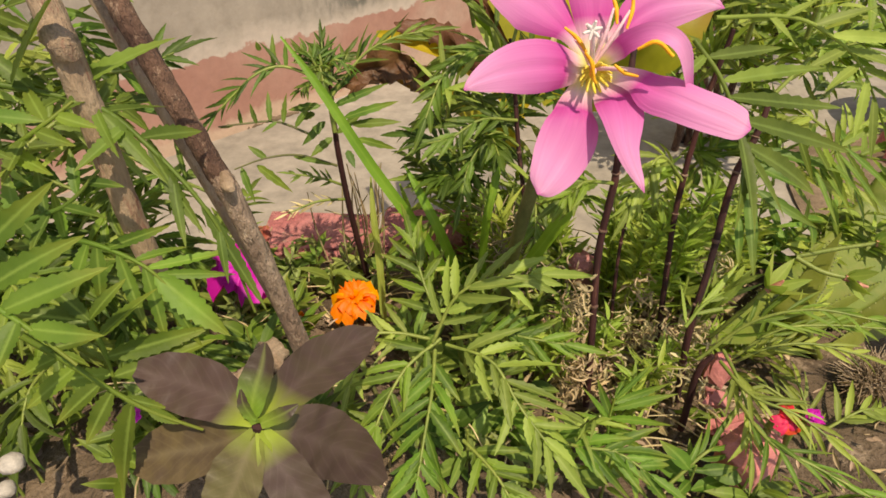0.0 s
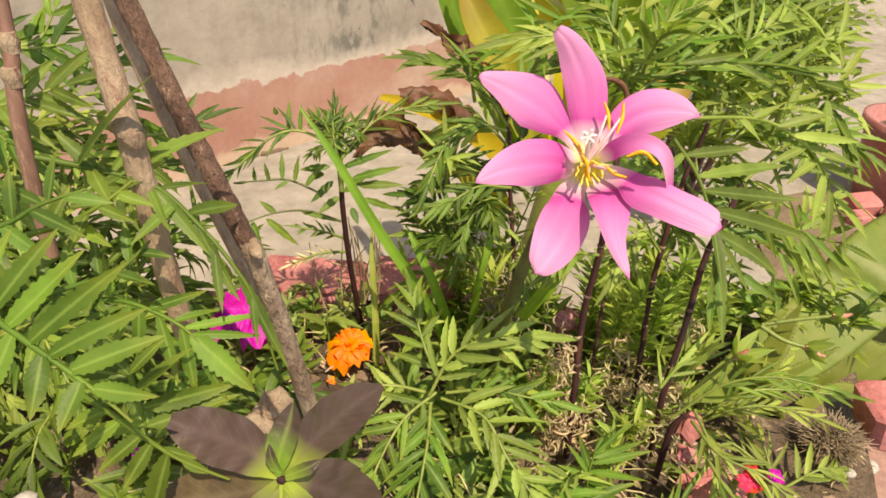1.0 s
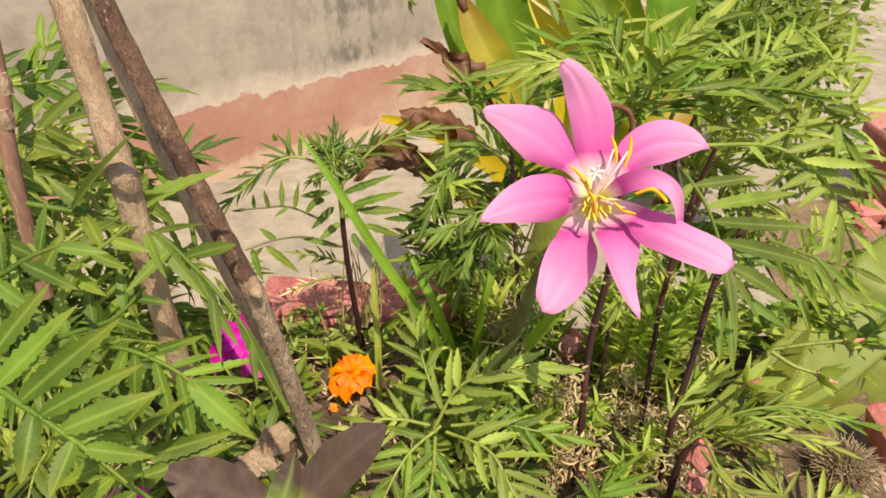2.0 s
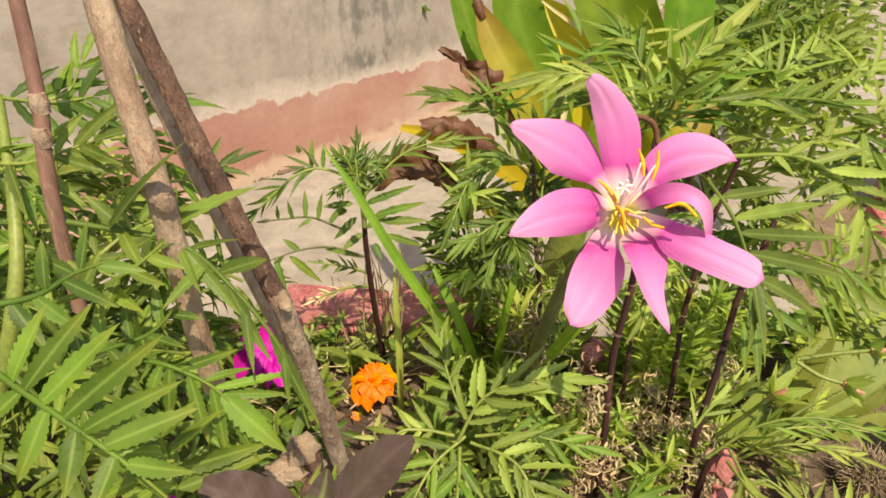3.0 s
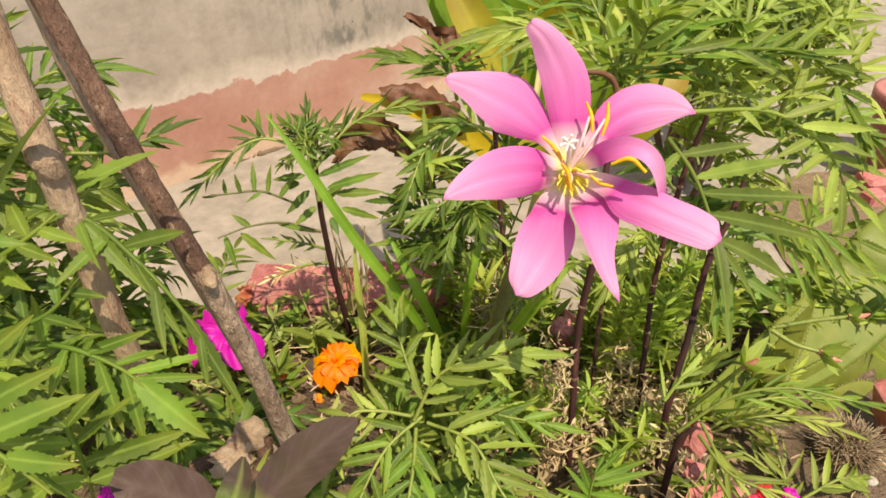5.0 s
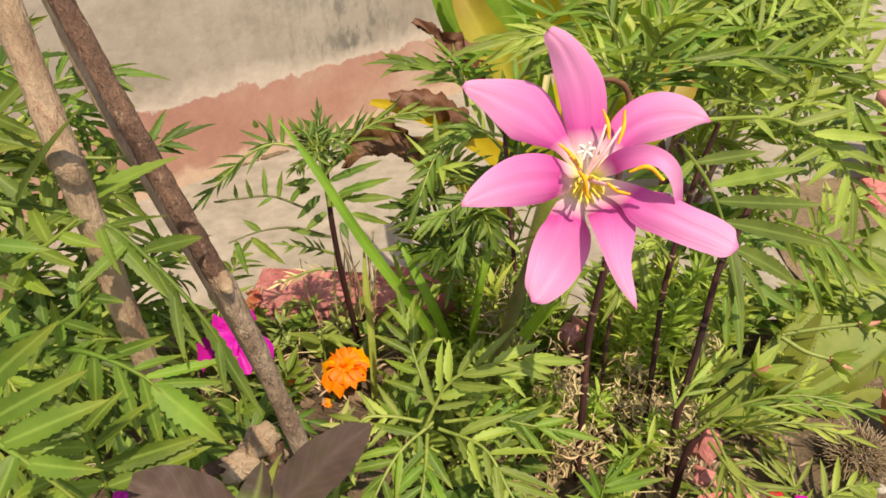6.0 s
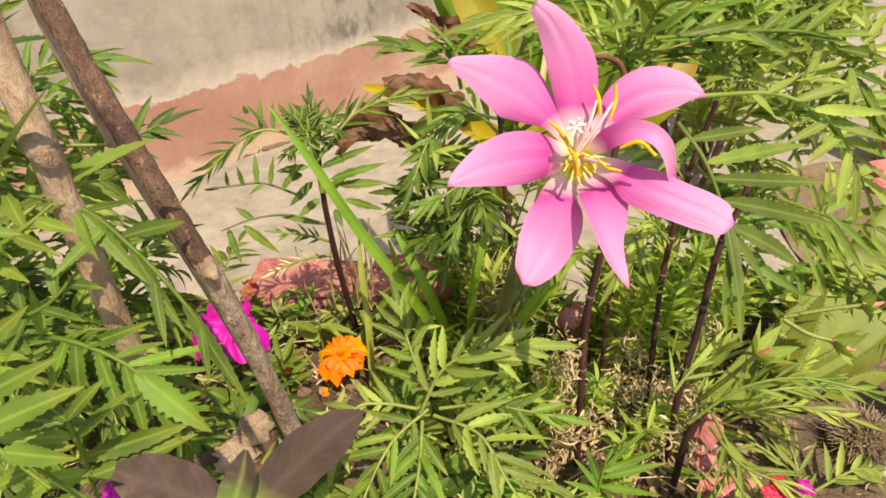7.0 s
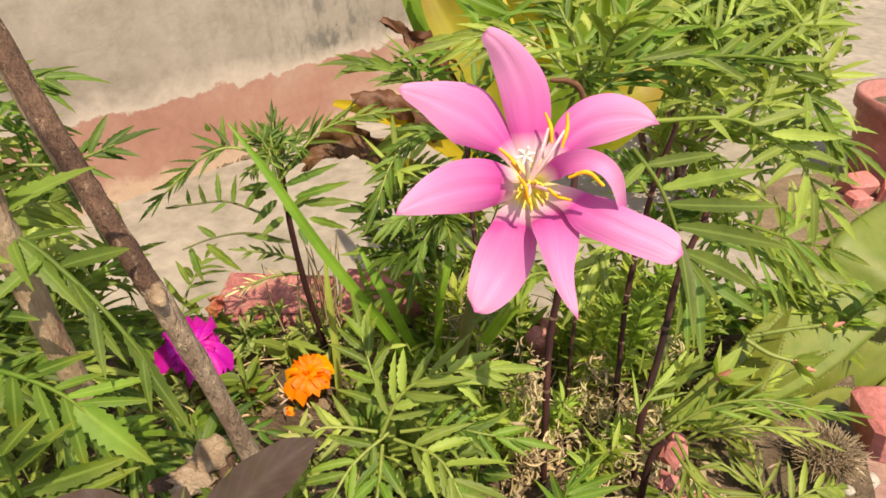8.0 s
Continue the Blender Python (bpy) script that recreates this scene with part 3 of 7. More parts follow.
def petal(parent, spine, halves, turn=0.0, cup=0.28, name="petal"):
    """One petal along its spine: narrow at the throat, a rounded blunt tip, edges cupped back, a shallow keel; halves are half widths spread along it."""
    n, cols = 26, 12
    line = spline([THROAT.lerp(Vector(spine[0]), 0.25)] + spine[1:], n)
    wide = spline([(0, w, 0) for w in halves], n)
    out = Vector((0.05, -0.86, 0.50))
    sh = Shape()
    rows, uv = [], []
    seed = spine[-1][0] * 300
    for i, c in enumerate(line):
        k = i / n
        axis = (line[min(i + 1, n)] - line[max(i - 1, 0)]).normalized()
        side = axis.cross(out).normalized()
        face = side.cross(axis).normalized()
        side, face = side * math.cos(turn) + face * math.sin(turn), face * math.cos(turn) - side * math.sin(turn)
        w = max(0.0001, wide[i].y, 0.0030 * (1 - k / 0.16) if k < 0.16 else 0.0)
        row = []
        for j in range(cols + 1):
            v = 2 * j / cols - 1
            ruffle = 0.08 * math.sin(7 * k + 3 * v + seed) * abs(v) + 0.05 * math.sin(11 * k + seed * 0.7)
            row.append(c + side * (w * v) + face * (w * (-cup * v * v + ruffle - 0.12 * math.exp(-(v / 0.16) ** 2))))
        rows.append(row)
        uv.append([(k, j / cols) for j in range(cols + 1)])
    sh.grid(rows, uv)
    return part(name, sh, PETAL, parent)


petal(lily, [(0.0410, 0.1720, 0.1945), (0.0414, 0.1780, 0.2013), (0.0410, 0.1820, 0.2082), (0.0392, 0.1840, 0.2156), (0.0355, 0.1850, 0.2222), (0.0314, 0.1840, 0.2278), (0.0277, 0.1820, 0.2312), (0.0268, 0.1810, 0.2325)], [0.0025, 0.0052, 0.0068, 0.0071, 0.0058, 0.0040, 0.0023, 0.0001], 0.15)
petal(lily, [(0.0375, 0.1720, 0.1952), (0.0346, 0.1770, 0.1988), (0.0295, 0.1810, 0.2032), (0.0236, 0.1830, 0.2076), (0.0167, 0.1830, 0.2106), (0.0102, 0.1810, 0.2139), (0.0049, 0.1780, 0.2166), (0.0028, 0.1770, 0.2172)], [0.0010, 0.0027, 0.0067, 0.0094, 0.0075, 0.0045, 0.0022, 0.0002], -0.05)
petal(lily, [(0.0380, 0.1710, 0.1896), (0.0343, 0.1680, 0.1921), (0.0282, 0.1640, 0.1942), (0.0206, 0.1610, 0.1949), (0.0136, 0.1570, 0.1950), (0.0076, 0.1530, 0.1942), (0.0043, 0.1510, 0.1933), (0.0026, 0.1500, 0.1924)], [0.0026, 0.0055, 0.0073, 0.0075, 0.0059, 0.0035, 0.0016, 0.0002], 0.10)
petal(lily, [(0.0387, 0.1700, 0.1856), (0.0371, 0.1660, 0.1820), (0.0360, 0.1610, 0.1786), (0.0342, 0.1570, 0.1746), (0.0313, 0.1530, 0.1698), (0.0280, 0.1490, 0.1660), (0.0259, 0.1470, 0.1634), (0.0244, 0.1460, 0.1620)], [0.0022, 0.0053, 0.0079, 0.0088, 0.0082, 0.0062, 0.0040, 0.0001], 0.00)
petal(lily, [(0.0431, 0.1700, 0.1880), (0.0463, 0.1630, 0.1869), (0.0475, 0.1560, 0.1847), (0.0477, 0.1500, 0.1818), (0.0478, 0.1450, 0.1785), (0.0484, 0.1390, 0.1756), (0.0497, 0.1350, 0.1729), (0.0509, 0.1330, 0.1702)], [0.0030, 0.0061, 0.0067, 0.0054, 0.0037, 0.0024, 0.0013, 0.0001], 0.00)
petal(lily, [(0.0465, 0.1680, 0.1908), (0.0510, 0.1610, 0.1916), (0.0559, 0.1560, 0.1900), (0.0609, 0.1520, 0.1894), (0.0668, 0.1490, 0.1879), (0.0735, 0.1470, 0.1858), (0.0776, 0.1450, 0.1841), (0.0800, 0.1445, 0.1833)], [0.0020, 0.0038, 0.0062, 0.0061, 0.0058, 0.0055, 0.0044, 0.0004], 0.15)
petal(lily, [(0.0445, 0.1710, 0.1946), (0.0500, 0.1760, 0.1990), (0.0549, 0.1800, 0.2031), (0.0609, 0.1820, 0.2059), (0.0677, 0.1840, 0.2067), (0.0741, 0.1850, 0.2064), (0.0785, 0.1850, 0.2055), (0.0820, 0.1850, 0.2040)], [0.0022, 0.0037, 0.0060, 0.0073, 0.0072, 0.0051, 0.0025, 0.0001], -0.10)
# the curled petal, arching over and hanging
strap(lily, [(0.0434, 0.1700, 0.1923), (0.0486, 0.1620, 0.2011), (0.0549, 0.1570, 0.2044), (0.0601, 0.1540, 0.2015), (0.0651, 0.1560, 0.1902)], [0.0012, 0.0030, 0.0033, 0.0029, 0.0026, 0.0015], (0.25, -0.75, 0.6), PETAL, "petal", 0.45, 8, 22)

for far, near_end in (((0.0446, 0.1760, 0.2111), (0.0468, 0.1720, 0.2033)), ((0.0511, 0.1760, 0.2111), (0.0498, 0.1720, 0.2019)), ((0.0312, 0.1680, 0.2035), (0.0368, 0.1620, 0.1986)), ((0.0504, 0.1550, 0.1941), (0.0439, 0.1570, 0.1966)), ((0.0398, 0.1580, 0.1910), (0.0382, 0.1580, 0.1967)), ((0.0357, 0.1580, 0.1997), (0.0387, 0.1570, 0.1937))):
    # a filament from the throat, its anther balanced across the end
    a, b = Vector(far), Vector(near_end)
    mid = (a + b) * 0.5
    st = stem(lily, [THROAT, THROAT.lerp(mid, 0.55) + Vector((0, -0.002, 0.001)), mid], [0.0007, 0.0006, 0.0004], FILAMENT, "filament", 6, 0, 8)
    stem(st, [b, mid + (a - b).cross(Vector((0.1, -0.8, 0.5))).normalized() * 0.0007, a], [0.0004, 0.0007, 0.0004], STAMEN, "anther", 6, 0.1, 8)
# stamen lying along the curled petal
stem(lily, [(0.0480, 0.1520, 0.2025), (0.0522, 0.1505, 0.2049), (0.0567, 0.1495, 0.2014)], [0.0004, 0.0007, 0.0005], STAMEN, "anther", 6, 0.1, 8)
hub = Vector((0.0374, 0.1610, 0.2050))
pistil = stem(lily, [THROAT, THROAT.lerp(hub, 0.5) + Vector((0, -0.001, 0.001)), hub], [0.0009, 0.0008, 0.0007], STIGMA, "pistil", 6, 0, 8)
sh = Shape()
for k in range(6):
    a = k * math.pi / 3 + 0.3
    tube(sh, [hub, hub + Vector((math.cos(a) * 0.0026, -0.0012, math.sin(a) * 0.0026))], [0.0009, 0.0004], 5, 3)
part("stigma", sh, STIGMA, pistil, "white star-shaped stigma")
sh = Shape()
for k in range(14):
    a = k * 2.4
    q = THROAT + Vector((math.cos(a) * 0.0035, -0.005, math.sin(a) * 0.0035))
    tube(sh, [THROAT + Vector((0, -0.001, 0)), q, q + Vector((math.cos(a) * 0.001, -0.003, math.sin(a) * 0.001))], [0.0008, 0.0006, 0.0003], 5, 4)
part("throat", sh, THROAT_GREEN, lily, "yellow-green throat")

# strap leaves of the lily clump
clump = thing("lily_leaves", (0.0012, 0.2813, 0.0000), "clump of long narrow arching green lily leaves", "plant")
strap(clump, [(0.0056, 0.2765, 0.0000), (-0.0115, 0.2424, 0.0719), (-0.0380, 0.2422, 0.1187), (-0.0595, 0.2502, 0.1540), (-0.0756, 0.2591, 0.1740)], [0.0024, 0.0027, 0.0026, 0.0020, 0.0004], (0.1, -0.8, 0.5), BLADE)
strap(clump, [(0.0120, 0.2718, 0.0000), (-0.0048, 0.2480, 0.0714), (-0.0168, 0.2527, 0.0979), (-0.0247, 0.2605, 0.1103)], [0.0024, 0.0027, 0.0022, 0.0004], (0.1, -0.8, 0.5), BLADE)
strap(clump, [(0.0360, 0.2195, 0.0826), (0.0463, 0.2161, 0.1055), (0.0527, 0.2185, 0.1189), (0.0550, 0.2241, 0.1278)], [0.0030, 0.0034, 0.003, 0.001], (0.1, -0.8, 0.5), BLADE)
strap(clump, [(-0.0403, 0.2468, 0.0000), (-0.0420, 0.2634, 0.0394), (-0.0445, 0.2732, 0.0739), (-0.0457, 0.2836, 0.0905)], [0.0018, 0.0020, 0.0017, 0.0004], (0.1, -0.8, 0.5), LEAF_PALE)
strap(clump, [(0.0158, 0.2768, 0.0000), (0.0160, 0.2515, 0.0771), (0.0216, 0.2596, 0.1090), (0.0197, 0.2675, 0.1216)], [0.0022, 0.0022, 0.002, 0.0004], (0.1, -0.8, 0.5), BLADE)
strap(clump, [(-0.0135, 0.2808, 0.0000), (-0.0179, 0.2709, 0.0514), (-0.0270, 0.2850, 0.0739), (-0.0307, 0.2903, 0.0824)], [0.0016, 0.0018, 0.0015, 0.0004], (0.1, -0.8, 0.5), BLADE)

# ---- sticks ----
twig = thing("dead_stick", (-0.0567, 0.1534, 0.0802), "leaning dark brown weathered stick with a broken knot", "stick", "dead sticks")
stem(twig, [(-0.1256, 0.1961, 0.2599), (-0.1206, 0.1950, 0.2504), (-0.0993, 0.1776, 0.2095), (-0.0843, 0.1670, 0.1794), (-0.0742, 0.1605, 0.1586)], [0.0034, 0.0034, 0.0034, 0.0035, 0.0036], BARK_DARK, "shaft", 12, 0.07, 44, 3)
stem(twig, [(-0.0749, 0.1611, 0.1601), (-0.0723, 0.1598, 0.1537), (-0.0663, 0.1646, 0.1113), (-0.0604, 0.1697, 0.0591), (-0.0572, 0.1718, 0.0342)], [0.0036, 0.0037, 0.0037, 0.0039, 0.0043], BARK_WORN, "shaft", 12, 0.07, 30, 4, "paler worn lower end")
stem(twig, [(-0.0722, 0.1595, 0.1618), (-0.0706, 0.1557, 0.1594), (-0.0687, 0.1534, 0.1594)], [0.0016, 0.0024, 0.0010], BARK_PALE, "knot", 7, 0.2, 5)
twig2 = thing("dead_stick", (-0.0947, 0.1408, 0.1448), "pale peeling woody stem with a swollen node", "stick", "dead sticks")
stem(twig2, [(-0.1100, 0.1584, 0.2674), (-0.1067, 0.1546, 0.2576), (-0.1014, 0.1471, 0.2342), (-0.0962, 0.1410, 0.2094), (-0.0952, 0.1403, 0.1856), (-0.0947, 0.1399, 0.1624), (-0.0936, 0.1404, 0.1349)], [0.0036, 0.0036, 0.0036, 0.0037, 0.0037, 0.0037, 0.0037], BARK_PALE, "shaft", 11, 0.06, 50, 5)
stem(twig2, [(-0.0977, 0.1417, 0.2124), (-0.0948, 0.1382, 0.2106), (-0.0942, 0.1387, 0.2058)], [0.0034, 0.0041, 0.0035], BARK_PALE, "node", 10, 0.10, 7, 8)
twig3 = thing("dead_stick", (-0.1026, 0.1833, 0.1941), "thin pale dry stick behind a darker one", "stick", "dead sticks")
stem(twig3, [(-0.1350, 0.2168, 0.2571), (-0.1274, 0.2079, 0.2371), (-0.1179, 0.1986, 0.2147), (-0.1065, 0.1896, 0.1910), (-0.0819, 0.1777, 0.1284), (-0.0670, 0.1727, 0.0828)], [0.0032, 0.0034, 0.0034, 0.0030, 0.002, 0.002], BARK_PALE, "shaft", 9, 0.06, 30, 7)
twig4 = thing("dead_stick", (-0.1393, 0.1540, 0.1659), "reddish jointed woody stem among marigold leaves", "stick", "dead sticks")
stem(twig4, [(-0.1479, 0.1849, 0.2606), (-0.1451, 0.1808, 0.2522), (-0.1404, 0.1682, 0.2226), (-0.1409, 0.1629, 0.2065), (-0.1412, 0.1586, 0.1827), (-0.1433, 0.1579, 0.1532)], [0.0022, 0.0023, 0.0023, 0.0024, 0.0024, 0.0024], BARK_RED, "shaft", 10, 0.05, 40, 9)
for p_ in ((-0.1397, 0.1677, 0.2237), (-0.1401, 0.1642, 0.2143)):
    q = Vector(p_)
    stem(twig4, [q + Vector((0, 0, 0.003)), q, q - Vector((0, 0, 0.003))], [0.0023, 0.0028, 0.0023], BARK_PALE, "node", 10, 0.08, 6)

root = thing("root_knot", (-0.0792, 0.1668, 0.0695), "knobbly pale brown root crown at the stick's foot", "root")


def lump(parent, at, size, material, seed, name, squash=(1, 1, 1), detail=3, rough=0.35):
    bm = bmesh.new()
    bmesh.ops.create_icosphere(bm, subdivisions=detail, radius=1)
    for v in bm.verts:
        n_ = 1 + rough * noise.noise(v.co * 1.7 + Vector((seed * 3.1, 0, 0))) + rough * 0.5 * noise.noise(v.co * 4.3 + Vector((seed, 2, 0)))
        v.co = Vector((v.co.x * squash[0], v.co.y * squash[1], v.co.z * squash[2])) * (n_ * size) + Vector(at)
    for f in bm.faces:
        f.smooth = True
    me = bpy.data.meshes.new(name)
    bm.to_mesh(me)
    bm.free()
    me.materials.append(material)
    ob = new(name, me)
    ob.parent = parent
    if parent is not None:
        ob.matrix_parent_inverse = parent.matrix_basis.inverted()
    return ob


lump(root, (-0.0768, 0.1677, 0.0650), 0.0090, ROOT, 2, "crown", (1.0, 0.8, 1.25), 4, 0.6)
lump(root, (-0.0824, 0.1599, 0.0640), 0.0070, ROOT, 5, "crown", (1.4, 0.8, 0.9), 4, 0.6)
stem(root, [(-0.0823, 0.1668, 0.0638), (-0.0906, 0.1608, 0.0637), (-0.0986, 0.1560, 0.0653)], [0.0040, 0.0034, 0.002], BARK_DARK, "root", 8, 0.2, 12)
stem(root, [(-0.0737, 0.1742, 0.0663), (-0.0700, 0.1611, 0.0642), (-0.0711, 0.1497, 0.0648)], [0.0040, 0.0034, 0.003], BARK_DARK, "root", 8, 0.2, 12)

# ---- marigolds ----
UP = (0.05, -0.62, 0.78)


def rosette(parent, at, count, reach, up_way, seed, pairs=5, size=0.018, width=0.0022, material=LEAF, rise=0.6, teeth=0.15):
    """Feathered leaves spreading from one growing tip."""
    rng = random.Random(seed)
    at, axis = Vector(at), Vector(up_way).normalized()
    ref = axis.cross(Vector((1, 0.2, 0))).normalized()
    oth = axis.cross(ref)
    for k in range(count):
        a = k * 2.39996 + rng.uniform(-0.3, 0.3)
        r = reach * rng.uniform(0.7, 1.15)
        h = rise * rng.uniform(0.3, 1.3)
        way = (ref * math.cos(a) + oth * math.sin(a))
        mid = at + way * (r * 0.5) + axis * (r * h * 0.75)
        end = at + way * r + axis * (r * h * 0.55)
        frond(parent, [at, mid, end], axis + way * 0.4, pairs, size * rng.uniform(0.8, 1.15), width, material, teeth, 0.18, 52, seed * 31 + k)


# small marigold by the brick edge
mari = thing("marigold_plant", (-0.0551, 0.2976, 0.0000), "young marigold with a dark stem and feathery leaves", "plant", "marigold plants")
stem(mari, [(-0.0540, 0.2949, 0.0000), (-0.0567, 0.2931, 0.0263), (-0.0590, 0.2835, 0.0677), (-0.0608, 0.2784, 0.1086), (-0.0606, 0.2772, 0.1407), (-0.0602, 0.2796, 0.1558)], [0.0022, 0.0019, 0.0017, 0.0015, 0.0012, 0.0009], STEM_DARK, "stem", 8, 0.06, 24)

def blade(base, tip, half, material, teeth=0.10, droop=0.10):
    """One toothed leaflet of the young marigold."""
    sh = Shape()
    way = Vector(tip) - Vector(base)
    leaflet(sh, base, way, (0.05, -0.7, 0.7), way.length, half, 0.3, droop, teeth, 13)
    part("leaf", sh, [material, STEM_GREEN], mari)


stem(mari, [(-0.0602, 0.2737, 0.1219), (-0.0619, 0.2746, 0.1479)], [0.0013, 0.0008], STEM_GREEN, "stem", 7, 0.03, 8)
frond(mari, [(-0.0620, 0.2743, 0.1455), (-0.0629, 0.2794, 0.1536), (-0.0639, 0.2865, 0.1631)], UP, 9, 0.013, 0.0014, LEAF_DEEP, 0.20, 0.08, 40, 4, 0.05)
frond(mari, [(-0.0620, 0.2743, 0.1455), (-0.0665, 0.2749, 0.1540), (-0.0708, 0.2755, 0.1605)], UP, 7, 0.010, 0.0013, LEAF_MID, 0.20, 0.08, 40, 5, 0.10)
frond(mari, [(-0.0617, 0.2743, 0.1455), (-0.0559, 0.2815, 0.1513), (-0.0514, 0.2877, 0.1576)], UP, 7, 0.011, 0.0014, LEAF_DEEP, 0.20, 0.08, 40, 6, 0.10)
frond(mari, [(-0.0633, 0.2758, 0.1479), (-0.0808, 0.2746, 0.1553), (-0.0926, 0.2690, 0.1538), (-0.1028, 0.2621, 0.1465), (-0.1114, 0.2553, 0.1394)], UP, 8, 0.017, 0.0013, LEAF_DEEP, 0.20, 0.08, 38, 1, 0.20)
frond(mari, [(-0.0612, 0.2725, 0.1389), (-0.0443, 0.2818, 0.1576), (-0.0282, 0.2854, 0.1653), (-0.0120, 0.2870, 0.1679)], UP, 8, 0.017, 0.0015, LEAF_MID, 0.20, 0.08, 40, 2, 0.25)
stem(mari, [(-0.0711, 0.2702, 0.1218), (-0.0867, 0.2682, 0.1300), (-0.1004, 0.2632, 0.1314), (-0.1130, 0.2597, 0.1313)], [0.0007, 0.0006, 0.0004], STEM_OLIVE, "rib", 5, 0, 10)
blade((-0.1030, 0.2639, 0.1306), (-0.1038, 0.2663, 0.1382), 0.0011, LEAF_DEEP)
blade((-0.0957, 0.2642, 0.1310), (-0.0984, 0.2676, 0.1403), 0.0012, LEAF_DEEP)
blade((-0.0890, 0.2647, 0.1319), (-0.0898, 0.2708, 0.1454), 0.0014, LEAF_MID)
blade((-0.0826, 0.2643, 0.1313), (-0.0806, 0.2703, 0.1446), 0.0015, LEAF_MID)
blade((-0.0767, 0.2632, 0.1295), (-0.0694, 0.2671, 0.1395), 0.0016, LEAF_MID)
blade((-0.0858, 0.2645, 0.1315), (-0.0933, 0.2600, 0.1281), 0.0011, LEAF_MID)
blade((-0.1070, 0.2637, 0.1302), (-0.1136, 0.2613, 0.1301), 0.0009, LEAF_DEEP)
stem(mari, [(-0.0618, 0.2762, 0.1013), (-0.0786, 0.2702, 0.1106), (-0.0937, 0.2625, 0.1132), (-0.1082, 0.2551, 0.1108)], [0.0008, 0.0006, 0.0004], STEM_OLIVE, "rib", 5, 0, 10)
blade((-0.0992, 0.2623, 0.1092), (-0.0803, 0.2519, 0.1000), 0.0022, LEAF)
blade((-0.0937, 0.2623, 0.1129), (-0.1020, 0.2623, 0.1204), 0.0017, LEAF_MID)
blade((-0.1064, 0.2599, 0.1091), (-0.0986, 0.2470, 0.0960), 0.0020, LEAF_MID)
blade((-0.0827, 0.2717, 0.1091), (-0.0611, 0.2660, 0.1077), 0.0013, LEAF_MID)
blade((-0.0601, 0.2757, 0.1345), (-0.0322, 0.2786, 0.1469), 0.0019, LEAF_MID)
blade((-0.0546, 0.2709, 0.1306), (-0.0266, 0.2721, 0.1402), 0.0021, LEAF)
blade((-0.0508, 0.2728, 0.1262), (-0.0258, 0.2703, 0.1298), 0.0024, LEAF_MID)
blade((-0.0480, 0.2673, 0.1212), (-0.0280, 0.2614, 0.1192), 0.0020, LEAF)
blade((-0.0644, 0.2738, 0.1276), (-0.0759, 0.2640, 0.1195), 0.0021, LEAF_DEEP)
blade((-0.0606, 0.2677, 0.1216), (-0.0712, 0.2592, 0.1156), 0.0022, LEAF_MID)
blade((-0.0591, 0.2743, 0.1209), (-0.0445, 0.2772, 0.1332), 0.0020, LEAF_MID)
blade((-0.0658, 0.2742, 0.1358), (-0.0815, 0.2697, 0.1361), 0.0020, LEAF_MID)
blade((-0.0696, 0.2759, 0.1310), (-0.0771, 0.2706, 0.1300), 0.0020, LEAF_DEEP)
blade((-0.0556, 0.2769, 0.1100), (-0.0511, 0.2685, 0.1042), 0.0020, LEAF_DEEP)
blade((-0.0615, 0.2748, 0.1406), (-0.0458, 0.2779, 0.1532), 0.0016, LEAF_DEEP)
blade((-0.0927, 0.2805, 0.1610), (-0.0932, 0.2788, 0.1658), 0.0013, LEAF_MID)
blade((-0.0866, 0.2782, 0.1535), (-0.0864, 0.2830, 0.1688), 0.0014, LEAF_MID)
blade((-0.0807, 0.2782, 0.1536), (-0.0800, 0.2819, 0.1670), 0.0013, LEAF_MID)
blade((-0.0644, 0.2876, 0.1573), (-0.0642, 0.2911, 0.1706), 0.0013, LEAF_DEEP)
blade((-0.0480, 0.2859, 0.1546), (-0.0395, 0.2890, 0.1672), 0.0013, LEAF_DEEP)
frond(mari, [(-0.0616, 0.2813, 0.0868), (-0.0721, 0.2764, 0.0940), (-0.0852, 0.2722, 0.0987)], UP, 6, 0.009, 0.0011, LEAF_MID, 0.00, 0.08, 45, 10, 0.20)
frond(mari, [(-0.0610, 0.2814, 0.0775), (-0.0743, 0.2730, 0.0811), (-0.0890, 0.2646, 0.0789)], UP, 6, 0.009, 0.0009, STRAW, 0.00, 0.08, 45, 11, 0.20)
rosette(mari, (-0.0622, 0.2750, 0.1470), 6, 0.013, (-0.05, -0.25, 0.95), 63, 6, 0.010, 0.0012, LEAF_MID, 1.1, 0.2)
rng = random.Random(17)
for k in range(16):
    # dead stalks beside the stem
    x_ = rng.uniform(-0.022, 0.018)
    p0 = Vector((-0.0607, 0.3019, 0.0254)) + Vector((x_, rng.uniform(-0.01, 0.01), 0))
    stem(mari, [p0, p0 + Vector((rng.gauss(0, 0.003), 0, 0.025)), p0 + Vector((rng.gauss(0, 0.006), rng.gauss(0, 0.004), rng.uniform(0.04, 0.07)))], [0.0006, 0.0005, 0.0003], CURL, "dry_stalk", 4, 0.1, 6)

# tall marigolds behind the lily, on dark stems
tall = []


